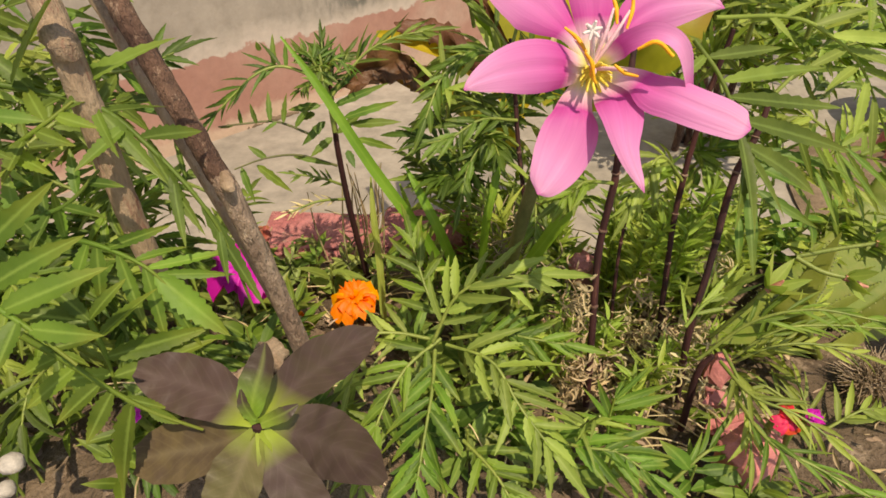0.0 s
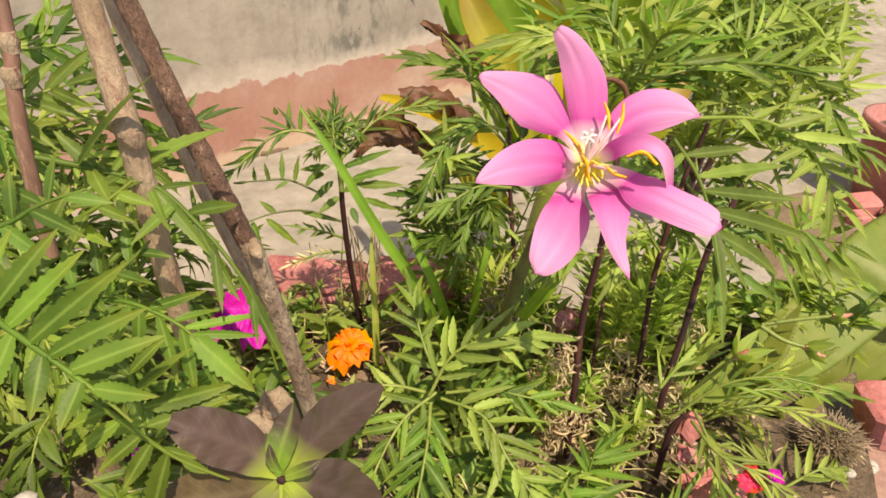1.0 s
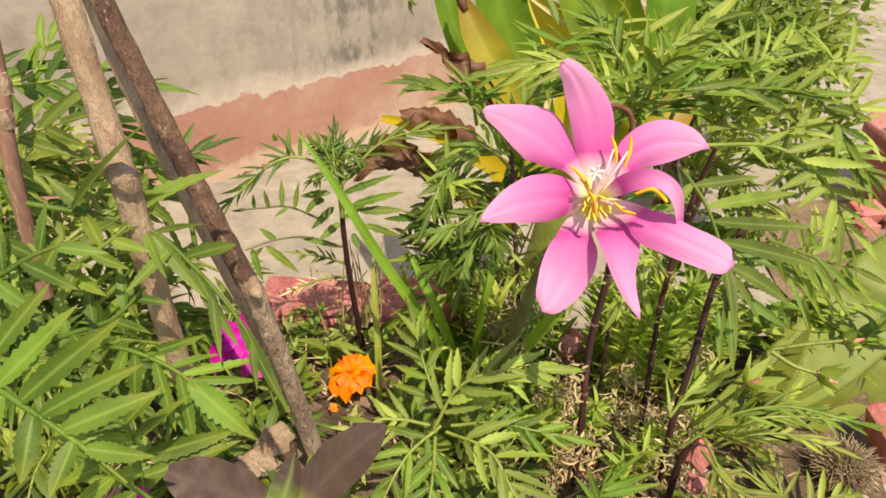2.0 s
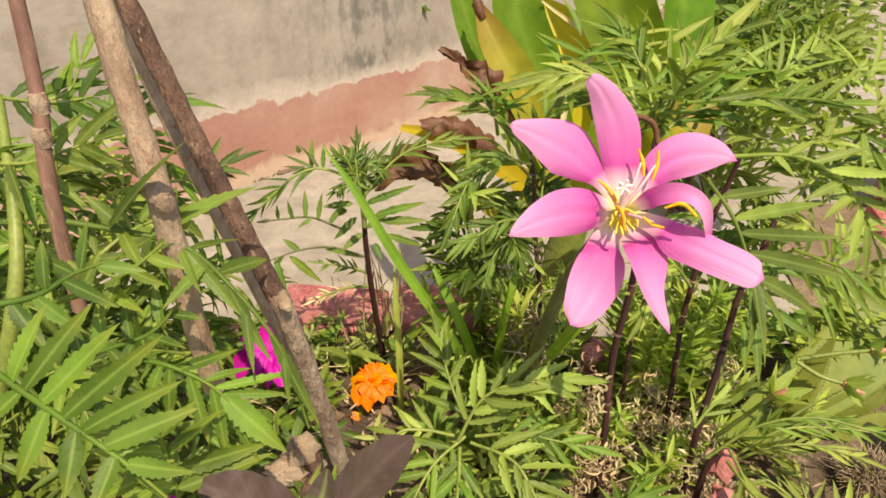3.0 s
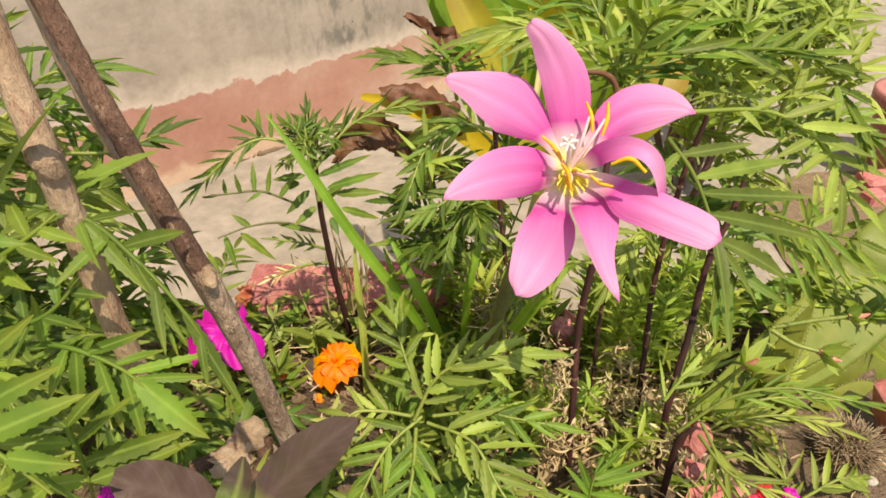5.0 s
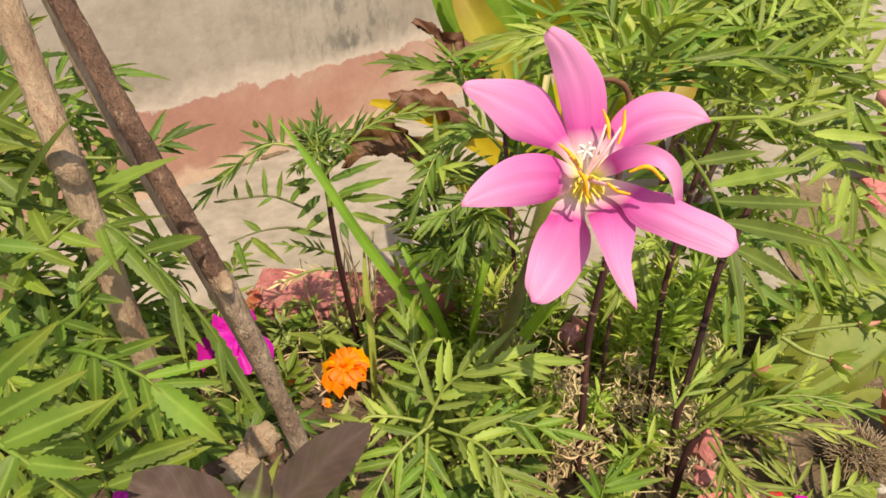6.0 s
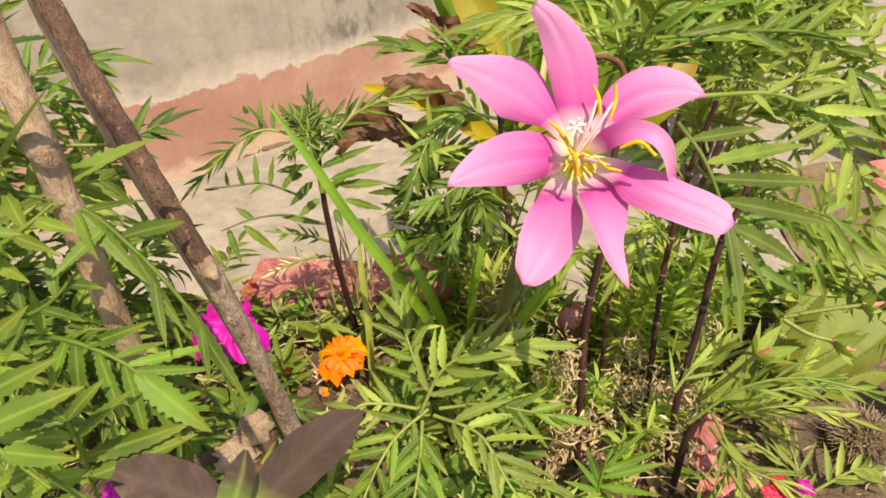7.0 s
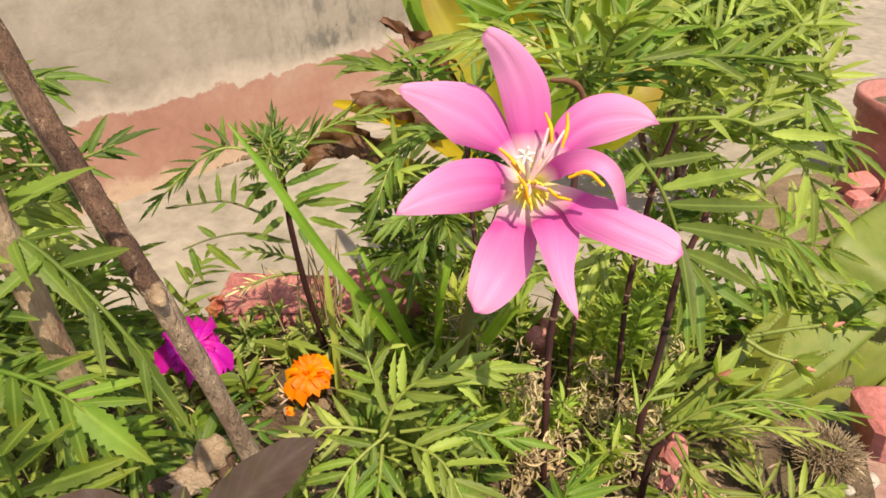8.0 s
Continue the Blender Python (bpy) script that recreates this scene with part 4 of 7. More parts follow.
def tall_marigold(pts, r):
    k = len(tall)
    plant = thing("marigold_plant", pts[0], "tall marigold with a bare maroon stem and narrow leaves", "plant", "marigold plants")
    stem(plant, pts, [r * 0.50, r * 0.48, r * 0.46, r * 0.44, r * 0.40, r * 0.34], STEM_DARK, "stem", 9, 0.13, 40, k)
    line = spline(pts, 24)
    for j in range(3, 20, 4):
        # pale scar where a leaf has dropped
        d = (line[j + 1] - line[j]) * 0.10
        stem(plant, [line[j] - d, line[j], line[j] + d], [r * 0.46, r * 0.62, r * 0.46], STEM_SCAR, "leaf_scar", 8, 0.12, 4, j)
    tall.append(plant)


tall_marigold(((0.0693, 0.2017, 0.0000), (0.0659, 0.2010, 0.0437), (0.0639, 0.2086, 0.0936), (0.0665, 0.2127, 0.1285), (0.0671, 0.2173, 0.1509), (0.0732, 0.2413, 0.1894)), 0.0036)
tall_marigold(((0.1138, 0.2352, 0.0000), (0.1068, 0.2296, 0.0517), (0.1059, 0.2371, 0.0884), (0.1063, 0.2398, 0.1116), (0.1086, 0.2430, 0.1488), (0.1124, 0.2428, 0.1807)), 0.0030)
tall_marigold(((0.1176, 0.2049, 0.0000), (0.1086, 0.1970, 0.0543), (0.1123, 0.2050, 0.0898), (0.1160, 0.2143, 0.1275), (0.1229, 0.2205, 0.1449), (0.1271, 0.2259, 0.1592)), 0.0033)
tall_marigold(((0.0879, 0.2384, 0.0000), (0.0830, 0.2345, 0.0501), (0.0844, 0.2430, 0.0788), (0.0876, 0.2470, 0.0985)), 0.0020)
tall_marigold(((0.0428, 0.3099, 0.0000), (0.0389, 0.2709, 0.0704), (0.0332, 0.2804, 0.1141), (0.0300, 0.2879, 0.1449), (0.0273, 0.2928, 0.1623)), 0.0026)

# long fronds of the leaf mass beside and above the flower
made = [0]


def side_frond(who, pts, size):
    k = made[0]
    made[0] += 1
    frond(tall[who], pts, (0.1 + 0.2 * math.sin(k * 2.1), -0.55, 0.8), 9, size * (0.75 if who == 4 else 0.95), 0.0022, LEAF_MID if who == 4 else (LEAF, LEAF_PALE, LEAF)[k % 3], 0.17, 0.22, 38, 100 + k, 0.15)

side_frond(0, ((0.0732, 0.2404, 0.1880), (0.0851, 0.2466, 0.1980), (0.1075, 0.2463, 0.2051), (0.1292, 0.2427, 0.2069)), 0.034)
side_frond(0, ((0.0726, 0.2432, 0.1925), (0.0580, 0.2521, 0.2066), (0.0402, 0.2538, 0.2130), (0.0206, 0.2502, 0.2111)), 0.030)
side_frond(0, ((0.0737, 0.2465, 0.1939), (0.0695, 0.2608, 0.2093), (0.0647, 0.2694, 0.2192), (0.0600, 0.2754, 0.2251)), 0.030)
side_frond(0, ((0.0750, 0.2452, 0.1918), (0.0845, 0.2610, 0.2096), (0.0949, 0.2698, 0.2200), (0.1107, 0.2761, 0.2263)), 0.030)
side_frond(1, ((0.1124, 0.2442, 0.1828), (0.1207, 0.2581, 0.2014), (0.1340, 0.2683, 0.2140), (0.1527, 0.2760, 0.2226)), 0.030)
side_frond(4, ((0.0275, 0.2897, 0.1572), (0.0111, 0.2910, 0.1781), (-0.0066, 0.2905, 0.1867), (-0.0208, 0.2869, 0.1903)), 0.030)
side_frond(4, ((0.0280, 0.2905, 0.1585), (0.0342, 0.2928, 0.1811), (0.0445, 0.2926, 0.1903), (0.0576, 0.2865, 0.1899)), 0.028)
side_frond(4, ((0.0276, 0.2881, 0.1547), (0.0092, 0.2848, 0.1588), (-0.0053, 0.2739, 0.1507), (-0.0134, 0.2587, 0.1358)), 0.026)
side_frond(4, ((0.0322, 0.2811, 0.1245), (0.0135, 0.2721, 0.1290), (-0.0014, 0.2629, 0.1237), (-0.0131, 0.2570, 0.1235)), 0.026)
side_frond(4, ((0.0333, 0.2788, 0.1115), (0.0202, 0.2733, 0.1216), (0.0081, 0.2610, 0.1112), (0.0026, 0.2482, 0.0945)), 0.024)
side_frond(1, ((0.1071, 0.2398, 0.1116), (0.0925, 0.2357, 0.1276), (0.0829, 0.2258, 0.1211), (0.0770, 0.2177, 0.1138)), 0.022)
side_frond(0, ((0.0665, 0.2121, 0.1274), (0.0531, 0.2055, 0.1319), (0.0478, 0.2018, 0.1299), (0.0426, 0.1983, 0.1279)), 0.016)
side_frond(2, ((0.1283, 0.2265, 0.1603), (0.1549, 0.2471, 0.1745), (0.1702, 0.2487, 0.1771), (0.1821, 0.2403, 0.1730)), 0.032)
side_frond(1, ((0.1134, 0.2435, 0.1817), (0.1119, 0.2546, 0.1919), (0.1057, 0.2651, 0.2012), (0.1018, 0.2759, 0.2109)), 0.028)
spray(tall[1], [(0.0791, 0.2330, 0.2082), (0.1111, 0.2380, 0.2093), (0.1434, 0.2410, 0.2069), (0.1607, 0.2400, 0.1935), (0.1815, 0.2370, 0.1668)], [(0.08, (0.1169, 0.2350, 0.2139), 0.0017), (0.17, (0.1220, 0.2300, 0.2059), 0.0017), (0.27, (0.1363, 0.2300, 0.1978), 0.0019), (0.32, (0.1342, 0.2460, 0.2157), 0.0017), (0.38, (0.1453, 0.2480, 0.2169), 0.0017), (0.50, (0.1696, 0.2430, 0.2066), 0.0017), (0.62, (0.1754, 0.2400, 0.1963), 0.0018), (0.75, (0.1852, 0.2370, 0.1825), 0.0020), (0.78, (0.1831, 0.2330, 0.1669), 0.0021), (0.73, (0.1598, 0.2300, 0.1822), 0.0018), (0.12, (0.1080, 0.2430, 0.2163), 0.0017), (0.45, (0.1552, 0.2500, 0.2179), 0.0017), (0.88, (0.1782, 0.2300, 0.1586), 0.0016)], LEAF)
spray(tall[1], [(0.0924, 0.2150, 0.1930), (0.1229, 0.2230, 0.1908), (0.1432, 0.2280, 0.1824), (0.1624, 0.2320, 0.1684), (0.1837, 0.2340, 0.1413)], [(0.38, (0.1586, 0.2280, 0.1918), 0.0019), (0.50, (0.1753, 0.2300, 0.1797), 0.0022), (0.63, (0.1817, 0.2300, 0.1661), 0.0023), (0.75, (0.1920, 0.2300, 0.1554), 0.0021), (0.83, (0.2019, 0.2300, 0.1399), 0.0020), (0.92, (0.1985, 0.2280, 0.1325), 0.0020), (0.98, (0.1904, 0.2260, 0.1219), 0.0020), (0.62, (0.1333, 0.2200, 0.1708), 0.0018), (0.73, (0.1431, 0.2200, 0.1634), 0.0018), (0.80, (0.1645, 0.2220, 0.1430), 0.0019), (0.23, (0.1354, 0.2280, 0.1955), 0.0015), (0.17, (0.1249, 0.2170, 0.1821), 0.0017), (0.87, (0.1763, 0.2240, 0.1317), 0.0017)], LEAF_PALE)
spray(tall[2], [(0.0789, 0.1950, 0.1915), (0.0872, 0.1880, 0.1819), (0.0928, 0.1800, 0.1703), (0.0956, 0.1720, 0.1599)], [(0.17, (0.1123, 0.2000, 0.1859), 0.0021), (0.38, (0.1343, 0.2050, 0.1762), 0.0025), (0.50, (0.1450, 0.2030, 0.1596), 0.0025), (0.67, (0.1495, 0.2000, 0.1478), 0.0028), (0.88, (0.1385, 0.1900, 0.1333), 0.0030), (0.15, (0.0703, 0.1800, 0.1810), 0.0016), (0.78, (0.0953, 0.1480, 0.1442), 0.0023), (1.00, (0.0883, 0.1500, 0.1457), 0.0018), (0.90, (0.1182, 0.1750, 0.1354), 0.0018)], LEAF_MID)
spray(tall[2], [(0.1344, 0.2180, 0.1495), (0.1539, 0.2240, 0.1403), (0.1741, 0.2290, 0.1313), (0.1952, 0.2320, 0.1263)], [(0.17, (0.1619, 0.2150, 0.1209), 0.0014), (0.28, (0.1731, 0.2160, 0.1086), 0.0015), (0.42, (0.1838, 0.2190, 0.1029), 0.0015), (0.53, (0.1914, 0.2220, 0.1021), 0.0015), (0.67, (0.1925, 0.2250, 0.1127), 0.0015), (0.77, (0.2076, 0.2260, 0.1054), 0.0016), (0.87, (0.2126, 0.2300, 0.1152), 0.0015), (0.05, (0.1473, 0.2120, 0.1285), 0.0014), (0.67, (0.1948, 0.2340, 0.1369), 0.0017), (0.45, (0.1779, 0.2310, 0.1445), 0.0017)], LEAF)
spray(tall[2], [(0.1152, 0.2040, 0.0540), (0.1182, 0.2030, 0.0672), (0.1222, 0.2020, 0.0778), (0.1256, 0.2000, 0.0880)], [(0.08, (0.1199, 0.1960, 0.0782), 0.0015), (0.33, (0.1264, 0.1960, 0.0864), 0.0019), (0.53, (0.1284, 0.1980, 0.0916), 0.0019), (0.13, (0.1203, 0.2060, 0.0805), 0.0015), (0.40, (0.1183, 0.2100, 0.0833), 0.0015), (0.67, (0.1278, 0.2040, 0.0906), 0.0017), (0.78, (0.1319, 0.1960, 0.0926), 0.0014), (0.22, (0.1215, 0.1920, 0.0766), 0.0012)], LEAF_PALE)
for base, tip_, half in (((0.1240, 0.2220, 0.1282), (0.1267, 0.1909, 0.0930), 0.0028), ((0.1210, 0.2127, 0.1144), (0.1207, 0.1951, 0.0956), 0.0018), ((0.1284, 0.2172, 0.1211), (0.1515, 0.2014, 0.1120), 0.0022), ((0.1269, 0.2253, 0.1295), (0.1503, 0.2110, 0.1226), 0.0024), ((0.1323, 0.2288, 0.1346), (0.1629, 0.2139, 0.1305), 0.0024), ((0.1521, 0.2226, 0.1327), (0.1689, 0.2039, 0.1121), 0.0012), ((0.1570, 0.2233, 0.1337), (0.1756, 0.2066, 0.1161), 0.0012), ((0.1618, 0.2240, 0.1347), (0.1809, 0.2059, 0.1151), 0.0012), ((0.1643, 0.2253, 0.1367), (0.1844, 0.2112, 0.1230), 0.0012), ((0.1509, 0.2213, 0.1307), (0.1606, 0.2032, 0.1111), 0.0011)):
    # drooping leaflets below the mass
    sh = Shape()
    way = Vector(tip_) - Vector(base)
    leaflet(sh, base, way, (0.15, -0.75, 0.6), way.length, half, 0.35, 0.05, 0.08, 13)
    part("leaf", sh, [LEAF_MID if half > 0.002 else LEAF, STEM_GREEN], tall[2])
rng = random.Random(29)
for k in range(16):
    # looser leaflets hanging in front of the aloe
    base = Vector((0.1479, 0.2481, 0.1257)).lerp(Vector((0.1941, 0.2323, 0.1202)), rng.random()) + Vector((0, rng.uniform(-0.01, 0.05), rng.uniform(-0.022, 0.022)))
    sh = Shape()
    way = Vector((rng.uniform(-0.1, 0.9), rng.uniform(-0.4, 0.3), rng.uniform(-1.1, -0.1)))
    leaflet(sh, base, way, (0.15, -0.75, 0.6), rng.uniform(0.018, 0.034), rng.uniform(0.0012, 0.0024), 0.35, rng.uniform(0, 0.2), 0.08, 11, bend=rng.uniform(-0.15, 0.15))
    part("leaf", sh, [rng.choice((LEAF, LEAF_PALE, LEAF_MID)), STEM_GREEN], tall[2])
rng = random.Random(21)
for k in range(9):
    # fill between the long fronds, further back
    who, a, b_ = rng.choice(((0, (0.0792, 0.2604, 0.1860), (0.0950, 0.2662, 0.1576)), (1, (0.1185, 0.2572, 0.1716), (0.1126, 0.2516, 0.1343)), (2, (0.1327, 0.2348, 0.1452), (0.1228, 0.2246, 0.1100)), (2, (0.1378, 0.2434, 0.1495), (0.1305, 0.2320, 0.1313)), (4, (0.0301, 0.3036, 0.1511), (0.0365, 0.2847, 0.0925))))
    if who in (1, 2):
        continue
    p0 = Vector(a).lerp(Vector(b_), rng.random())
    ang = rng.uniform(0, 2 * math.pi)
    way = Vector((math.cos(ang), 0.55 * math.sin(ang) + 0.25, rng.uniform(-0.25, 0.6))).normalized()
    reach = rng.uniform(0.035, 0.06)
    frond(tall[who], [p0, p0 + way * reach * 0.5 + Vector((0, 0, 0.006)), p0 + way * reach + Vector((0, 0, -0.006))], (way.x * 0.3, -0.5, 0.85), 6, rng.uniform(0.02, 0.03), 0.0028, rng.choice((LEAF, LEAF_DEEP, LEAF, LEAF_PALE)), 0.08, 0.2, 42, 300 + k, 0.2)

# shaded leafage filling the gaps behind the flower, shade partly put into deeper greens
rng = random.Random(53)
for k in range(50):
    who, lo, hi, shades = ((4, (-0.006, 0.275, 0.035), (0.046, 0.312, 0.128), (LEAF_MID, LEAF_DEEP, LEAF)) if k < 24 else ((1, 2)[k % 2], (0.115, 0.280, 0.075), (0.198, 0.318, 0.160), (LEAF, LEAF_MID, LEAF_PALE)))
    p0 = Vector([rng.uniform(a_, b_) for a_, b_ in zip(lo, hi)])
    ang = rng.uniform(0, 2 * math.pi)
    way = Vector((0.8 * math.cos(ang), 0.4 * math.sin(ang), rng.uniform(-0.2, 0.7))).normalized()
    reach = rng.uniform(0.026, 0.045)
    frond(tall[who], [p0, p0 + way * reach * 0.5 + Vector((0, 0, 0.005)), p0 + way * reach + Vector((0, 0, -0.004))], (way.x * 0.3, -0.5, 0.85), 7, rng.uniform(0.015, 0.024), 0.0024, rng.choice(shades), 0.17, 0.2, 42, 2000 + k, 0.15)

# low marigold in front, seen from above
low = thing("marigold_plant", (0.0055, 0.2356, 0.0000), "low bushy marigold seedling with bright feathered leaves", "plant", "marigold plants")
stem(low, [(0.0067, 0.2197, 0.0000), (0.0014, 0.1943, 0.0610), (-0.0012, 0.1838, 0.0820)], [0.002, 0.0016, 0.0012], STEM_GREEN, "stem", 7, 0.05, 10)
made = [0]


def low_frond(a, b_, c, d, n_, size, w_):
    k = made[0]
    made[0] += 1
    frond(low, [a, b_, c, d], (0.15 * math.sin(k * 1.9), -0.5, 0.87), n_ + 1, size * 1.3, w_ * 0.92, (LEAF_PALE, LEAF, LEAF)[k % 3], 0.20, 0.14, 46, 500 + k, 0.12)

low_frond((-0.0086, 0.1710, 0.0765), (0.0003, 0.1752, 0.0964), (0.0140, 0.1770, 0.1050), (0.0345, 0.1801, 0.1044), 7, 0.020, 0.0030)
low_frond((-0.0049, 0.1791, 0.0781), (-0.0115, 0.1898, 0.0877), (-0.0157, 0.1987, 0.0963), (-0.0186, 0.2064, 0.1029), 5, 0.016, 0.0026)
low_frond((-0.0079, 0.1694, 0.0733), (-0.0086, 0.1518, 0.0694), (-0.0114, 0.1337, 0.0618), (-0.0141, 0.1178, 0.0537), 7, 0.019, 0.0030)
low_frond((-0.0032, 0.1709, 0.0751), (0.0148, 0.1600, 0.0767), (0.0251, 0.1444, 0.0685), (0.0371, 0.1307, 0.0596), 7, 0.019, 0.0030)
low_frond((-0.0056, 0.1737, 0.0756), (-0.0190, 0.1610, 0.0722), (-0.0275, 0.1476, 0.0643), (-0.0333, 0.1333, 0.0552), 6, 0.017, 0.0028)
low_frond((-0.0009, 0.1759, 0.0734), (0.0178, 0.1739, 0.0786), (0.0312, 0.1699, 0.0795), (0.0446, 0.1673, 0.0789), 6, 0.016, 0.0026)
low_frond((-0.0104, 0.1758, 0.0735), (-0.0244, 0.1748, 0.0777), (-0.0358, 0.1718, 0.0773), (-0.0421, 0.1580, 0.0654), 5, 0.014, 0.0020)
low_frond((0.0341, 0.1508, 0.0465), (0.0484, 0.1407, 0.0492), (0.0630, 0.1371, 0.0507), (0.0749, 0.1298, 0.0471), 6, 0.017, 0.0028)
low_frond((0.0037, 0.1445, 0.0473), (0.0124, 0.1338, 0.0477), (0.0185, 0.1253, 0.0460), (0.0243, 0.1145, 0.0412), 6, 0.017, 0.0028)
low_frond((-0.0242, 0.1527, 0.0509), (-0.0327, 0.1447, 0.0503), (-0.0366, 0.1382, 0.0483), (-0.0360, 0.1279, 0.0411), 5, 0.014, 0.0026)

# seedling at the foot of the dark stems
seedling = thing("marigold_plant", (0.0723, 0.1550, 0.0), "small bright green marigold seedling by the dark stems", "plant", "marigold plants")
spray(seedling, [(0.0723, 0.1550, -0.0039), (0.0692, 0.1600, 0.0184), (0.0678, 0.1630, 0.0365), (0.0692, 0.1660, 0.0479)], [(0.83, (0.0945, 0.1640, 0.0530), 0.0017), (0.92, (0.0949, 0.1720, 0.0509), 0.0017), (0.98, (0.0862, 0.1720, 0.0643), 0.0010), (1.00, (0.0758, 0.1760, 0.0511), 0.0012), (0.75, (0.0616, 0.1720, 0.0529), 0.0017), (0.67, (0.0544, 0.1660, 0.0532), 0.0014), (0.63, (0.0510, 0.1600, 0.0440), 0.0014), (0.70, (0.0907, 0.1540, 0.0464), 0.0016), (0.53, (0.0795, 0.1480, 0.0355), 0.0019), (0.57, (0.0811, 0.1500, 0.0423), 0.0012), (0.45, (0.0495, 0.1540, 0.0385), 0.0019), (0.33, (0.0475, 0.1480, 0.0332), 0.0019), (0.28, (0.0814, 0.1460, 0.0225), 0.0017), (0.25, (0.0542, 0.1440, 0.0252), 0.0017)], LEAF)

# tall marigold at the near side, close to the lens
near = thing("marigold_plant", (-0.2147, 0.1984, 0.0478), "leafy marigold beside the sticks with broad toothed leaflets", "plant", "marigold plants")
made = [0]


def near_frond(a, b_, c, d, n_, size, w_):
    k = made[0]
    made[0] += 1
    frond(near, [a, b_, c, d], (0.25, -0.6, 0.75), n_, size, w_ * 0.86, (LEAF_MID, LEAF_DEEP, LEAF)[k % 3], 0.2, 0.15, 50, 700 + k, 0.1, segs=17)

near_frond((-0.1693, 0.1753, 0.1999), (-0.1563, 0.1755, 0.2003), (-0.1452, 0.1776, 0.2037), (-0.1341, 0.1798, 0.2071), 6, 0.022, 0.0030)
near_frond((-0.1796, 0.2017, 0.2138), (-0.1655, 0.2008, 0.2125), (-0.1534, 0.2010, 0.2128), (-0.1435, 0.2022, 0.2147), 5, 0.024, 0.0028)
near_frond((-0.1615, 0.2009, 0.2126), (-0.1562, 0.2030, 0.2141), (-0.1529, 0.2056, 0.2164), (-0.1497, 0.2115, 0.2240), 4, 0.022, 0.0026)
near_frond((-0.1477, 0.1682, 0.1602), (-0.1359, 0.1817, 0.1687), (-0.1275, 0.1921, 0.1702), (-0.1217, 0.1985, 0.1693), 6, 0.022, 0.0030)
near_frond((-0.1424, 0.2179, 0.1738), (-0.1307, 0.2226, 0.1719), (-0.1225, 0.2266, 0.1728), (-0.1113, 0.2312, 0.1763), 5, 0.020, 0.0026)
stem(near, [(-0.2156, 0.1399, 0.0297), (-0.1818, 0.1392, 0.1042), (-0.1603, 0.1458, 0.1527), (-0.1594, 0.1636, 0.1812), (-0.1775, 0.2017, 0.2139)], [0.003, 0.003, 0.0026, 0.0022, 0.0016], STEM_GREEN, "stem", 8, 0.05, 20)
# the fronds that hang in front of the sticks
spray(near, [(-0.1206, 0.1350, 0.2021), (-0.1019, 0.1400, 0.1952), (-0.0907, 0.1400, 0.1909), (-0.0795, 0.1360, 0.1814), (-0.0695, 0.1310, 0.1710), (-0.0633, 0.1280, 0.1584), (-0.0583, 0.1240, 0.1353)], [(0.08, (-0.0808, 0.1280, 0.2284), 0.0019), (0.17, (-0.0721, 0.1500, 0.2076), 0.0024), (0.18, (-0.1093, 0.1280, 0.1918), 0.0018), (0.33, (-0.0802, 0.1530, 0.1861), 0.0015), (0.45, (-0.0745, 0.1560, 0.1781), 0.0022), (0.28, (-0.0856, 0.1280, 0.1831), 0.0014), (0.57, (-0.0729, 0.1220, 0.1598), 0.0014), (0.70, (-0.0548, 0.1220, 0.1364), 0.0018), (0.80, (-0.0627, 0.1200, 0.1490), 0.0012), (0.40, (-0.0925, 0.1220, 0.1825), 0.0017), (0.12, (-0.1174, 0.1400, 0.2074), 0.0020), (0.28, (-0.0749, 0.1300, 0.1756), 0.0019), (0.48, (-0.0685, 0.1250, 0.1611), 0.0017)], LEAF_MID)
spray(near, [(-0.1178, 0.1280, 0.1573), (-0.1056, 0.1270, 0.1592), (-0.0958, 0.1260, 0.1569), (-0.0854, 0.1240, 0.1517), (-0.0782, 0.1210, 0.1444)], [(0.18, (-0.1217, 0.1240, 0.1573), 0.0019), (0.22, (-0.1076, 0.1320, 0.1727), 0.0014), (0.43, (-0.0993, 0.1190, 0.1410), 0.0019), (0.57, (-0.0870, 0.1160, 0.1360), 0.0018), (0.73, (-0.0813, 0.1150, 0.1304), 0.0018), (0.82, (-0.0640, 0.1160, 0.1331), 0.0035), (0.90, (-0.0736, 0.1140, 0.1288), 0.0015), (0.50, (-0.0783, 0.1300, 0.1612), 0.0016), (0.67, (-0.0743, 0.1300, 0.1546), 0.0013), (0.75, (-0.0600, 0.1290, 0.1531), 0.0014), (0.82, (-0.0624, 0.1270, 0.1475), 0.0013), (0.37, (-0.1053, 0.1180, 0.1463), 0.0017)], LEAF)
spray(near, [(-0.0987, 0.1120, 0.1431), (-0.0964, 0.1090, 0.1334), (-0.0947, 0.1050, 0.1219)], [(0.03, (-0.1181, 0.1080, 0.1492), 0.0025), (0.23, (-0.1176, 0.1050, 0.1422), 0.0022), (0.27, (-0.0801, 0.1170, 0.1494), 0.0018), (0.55, (-0.0686, 0.1180, 0.1345), 0.0026), (0.80, (-0.0680, 0.1160, 0.1293), 0.0026), (0.75, (-0.1104, 0.1020, 0.1288), 0.0023), (0.00, (-0.1094, 0.1150, 0.1560), 0.0019), (0.00, (-0.0886, 0.1180, 0.1531), 0.0017)], LEAF)
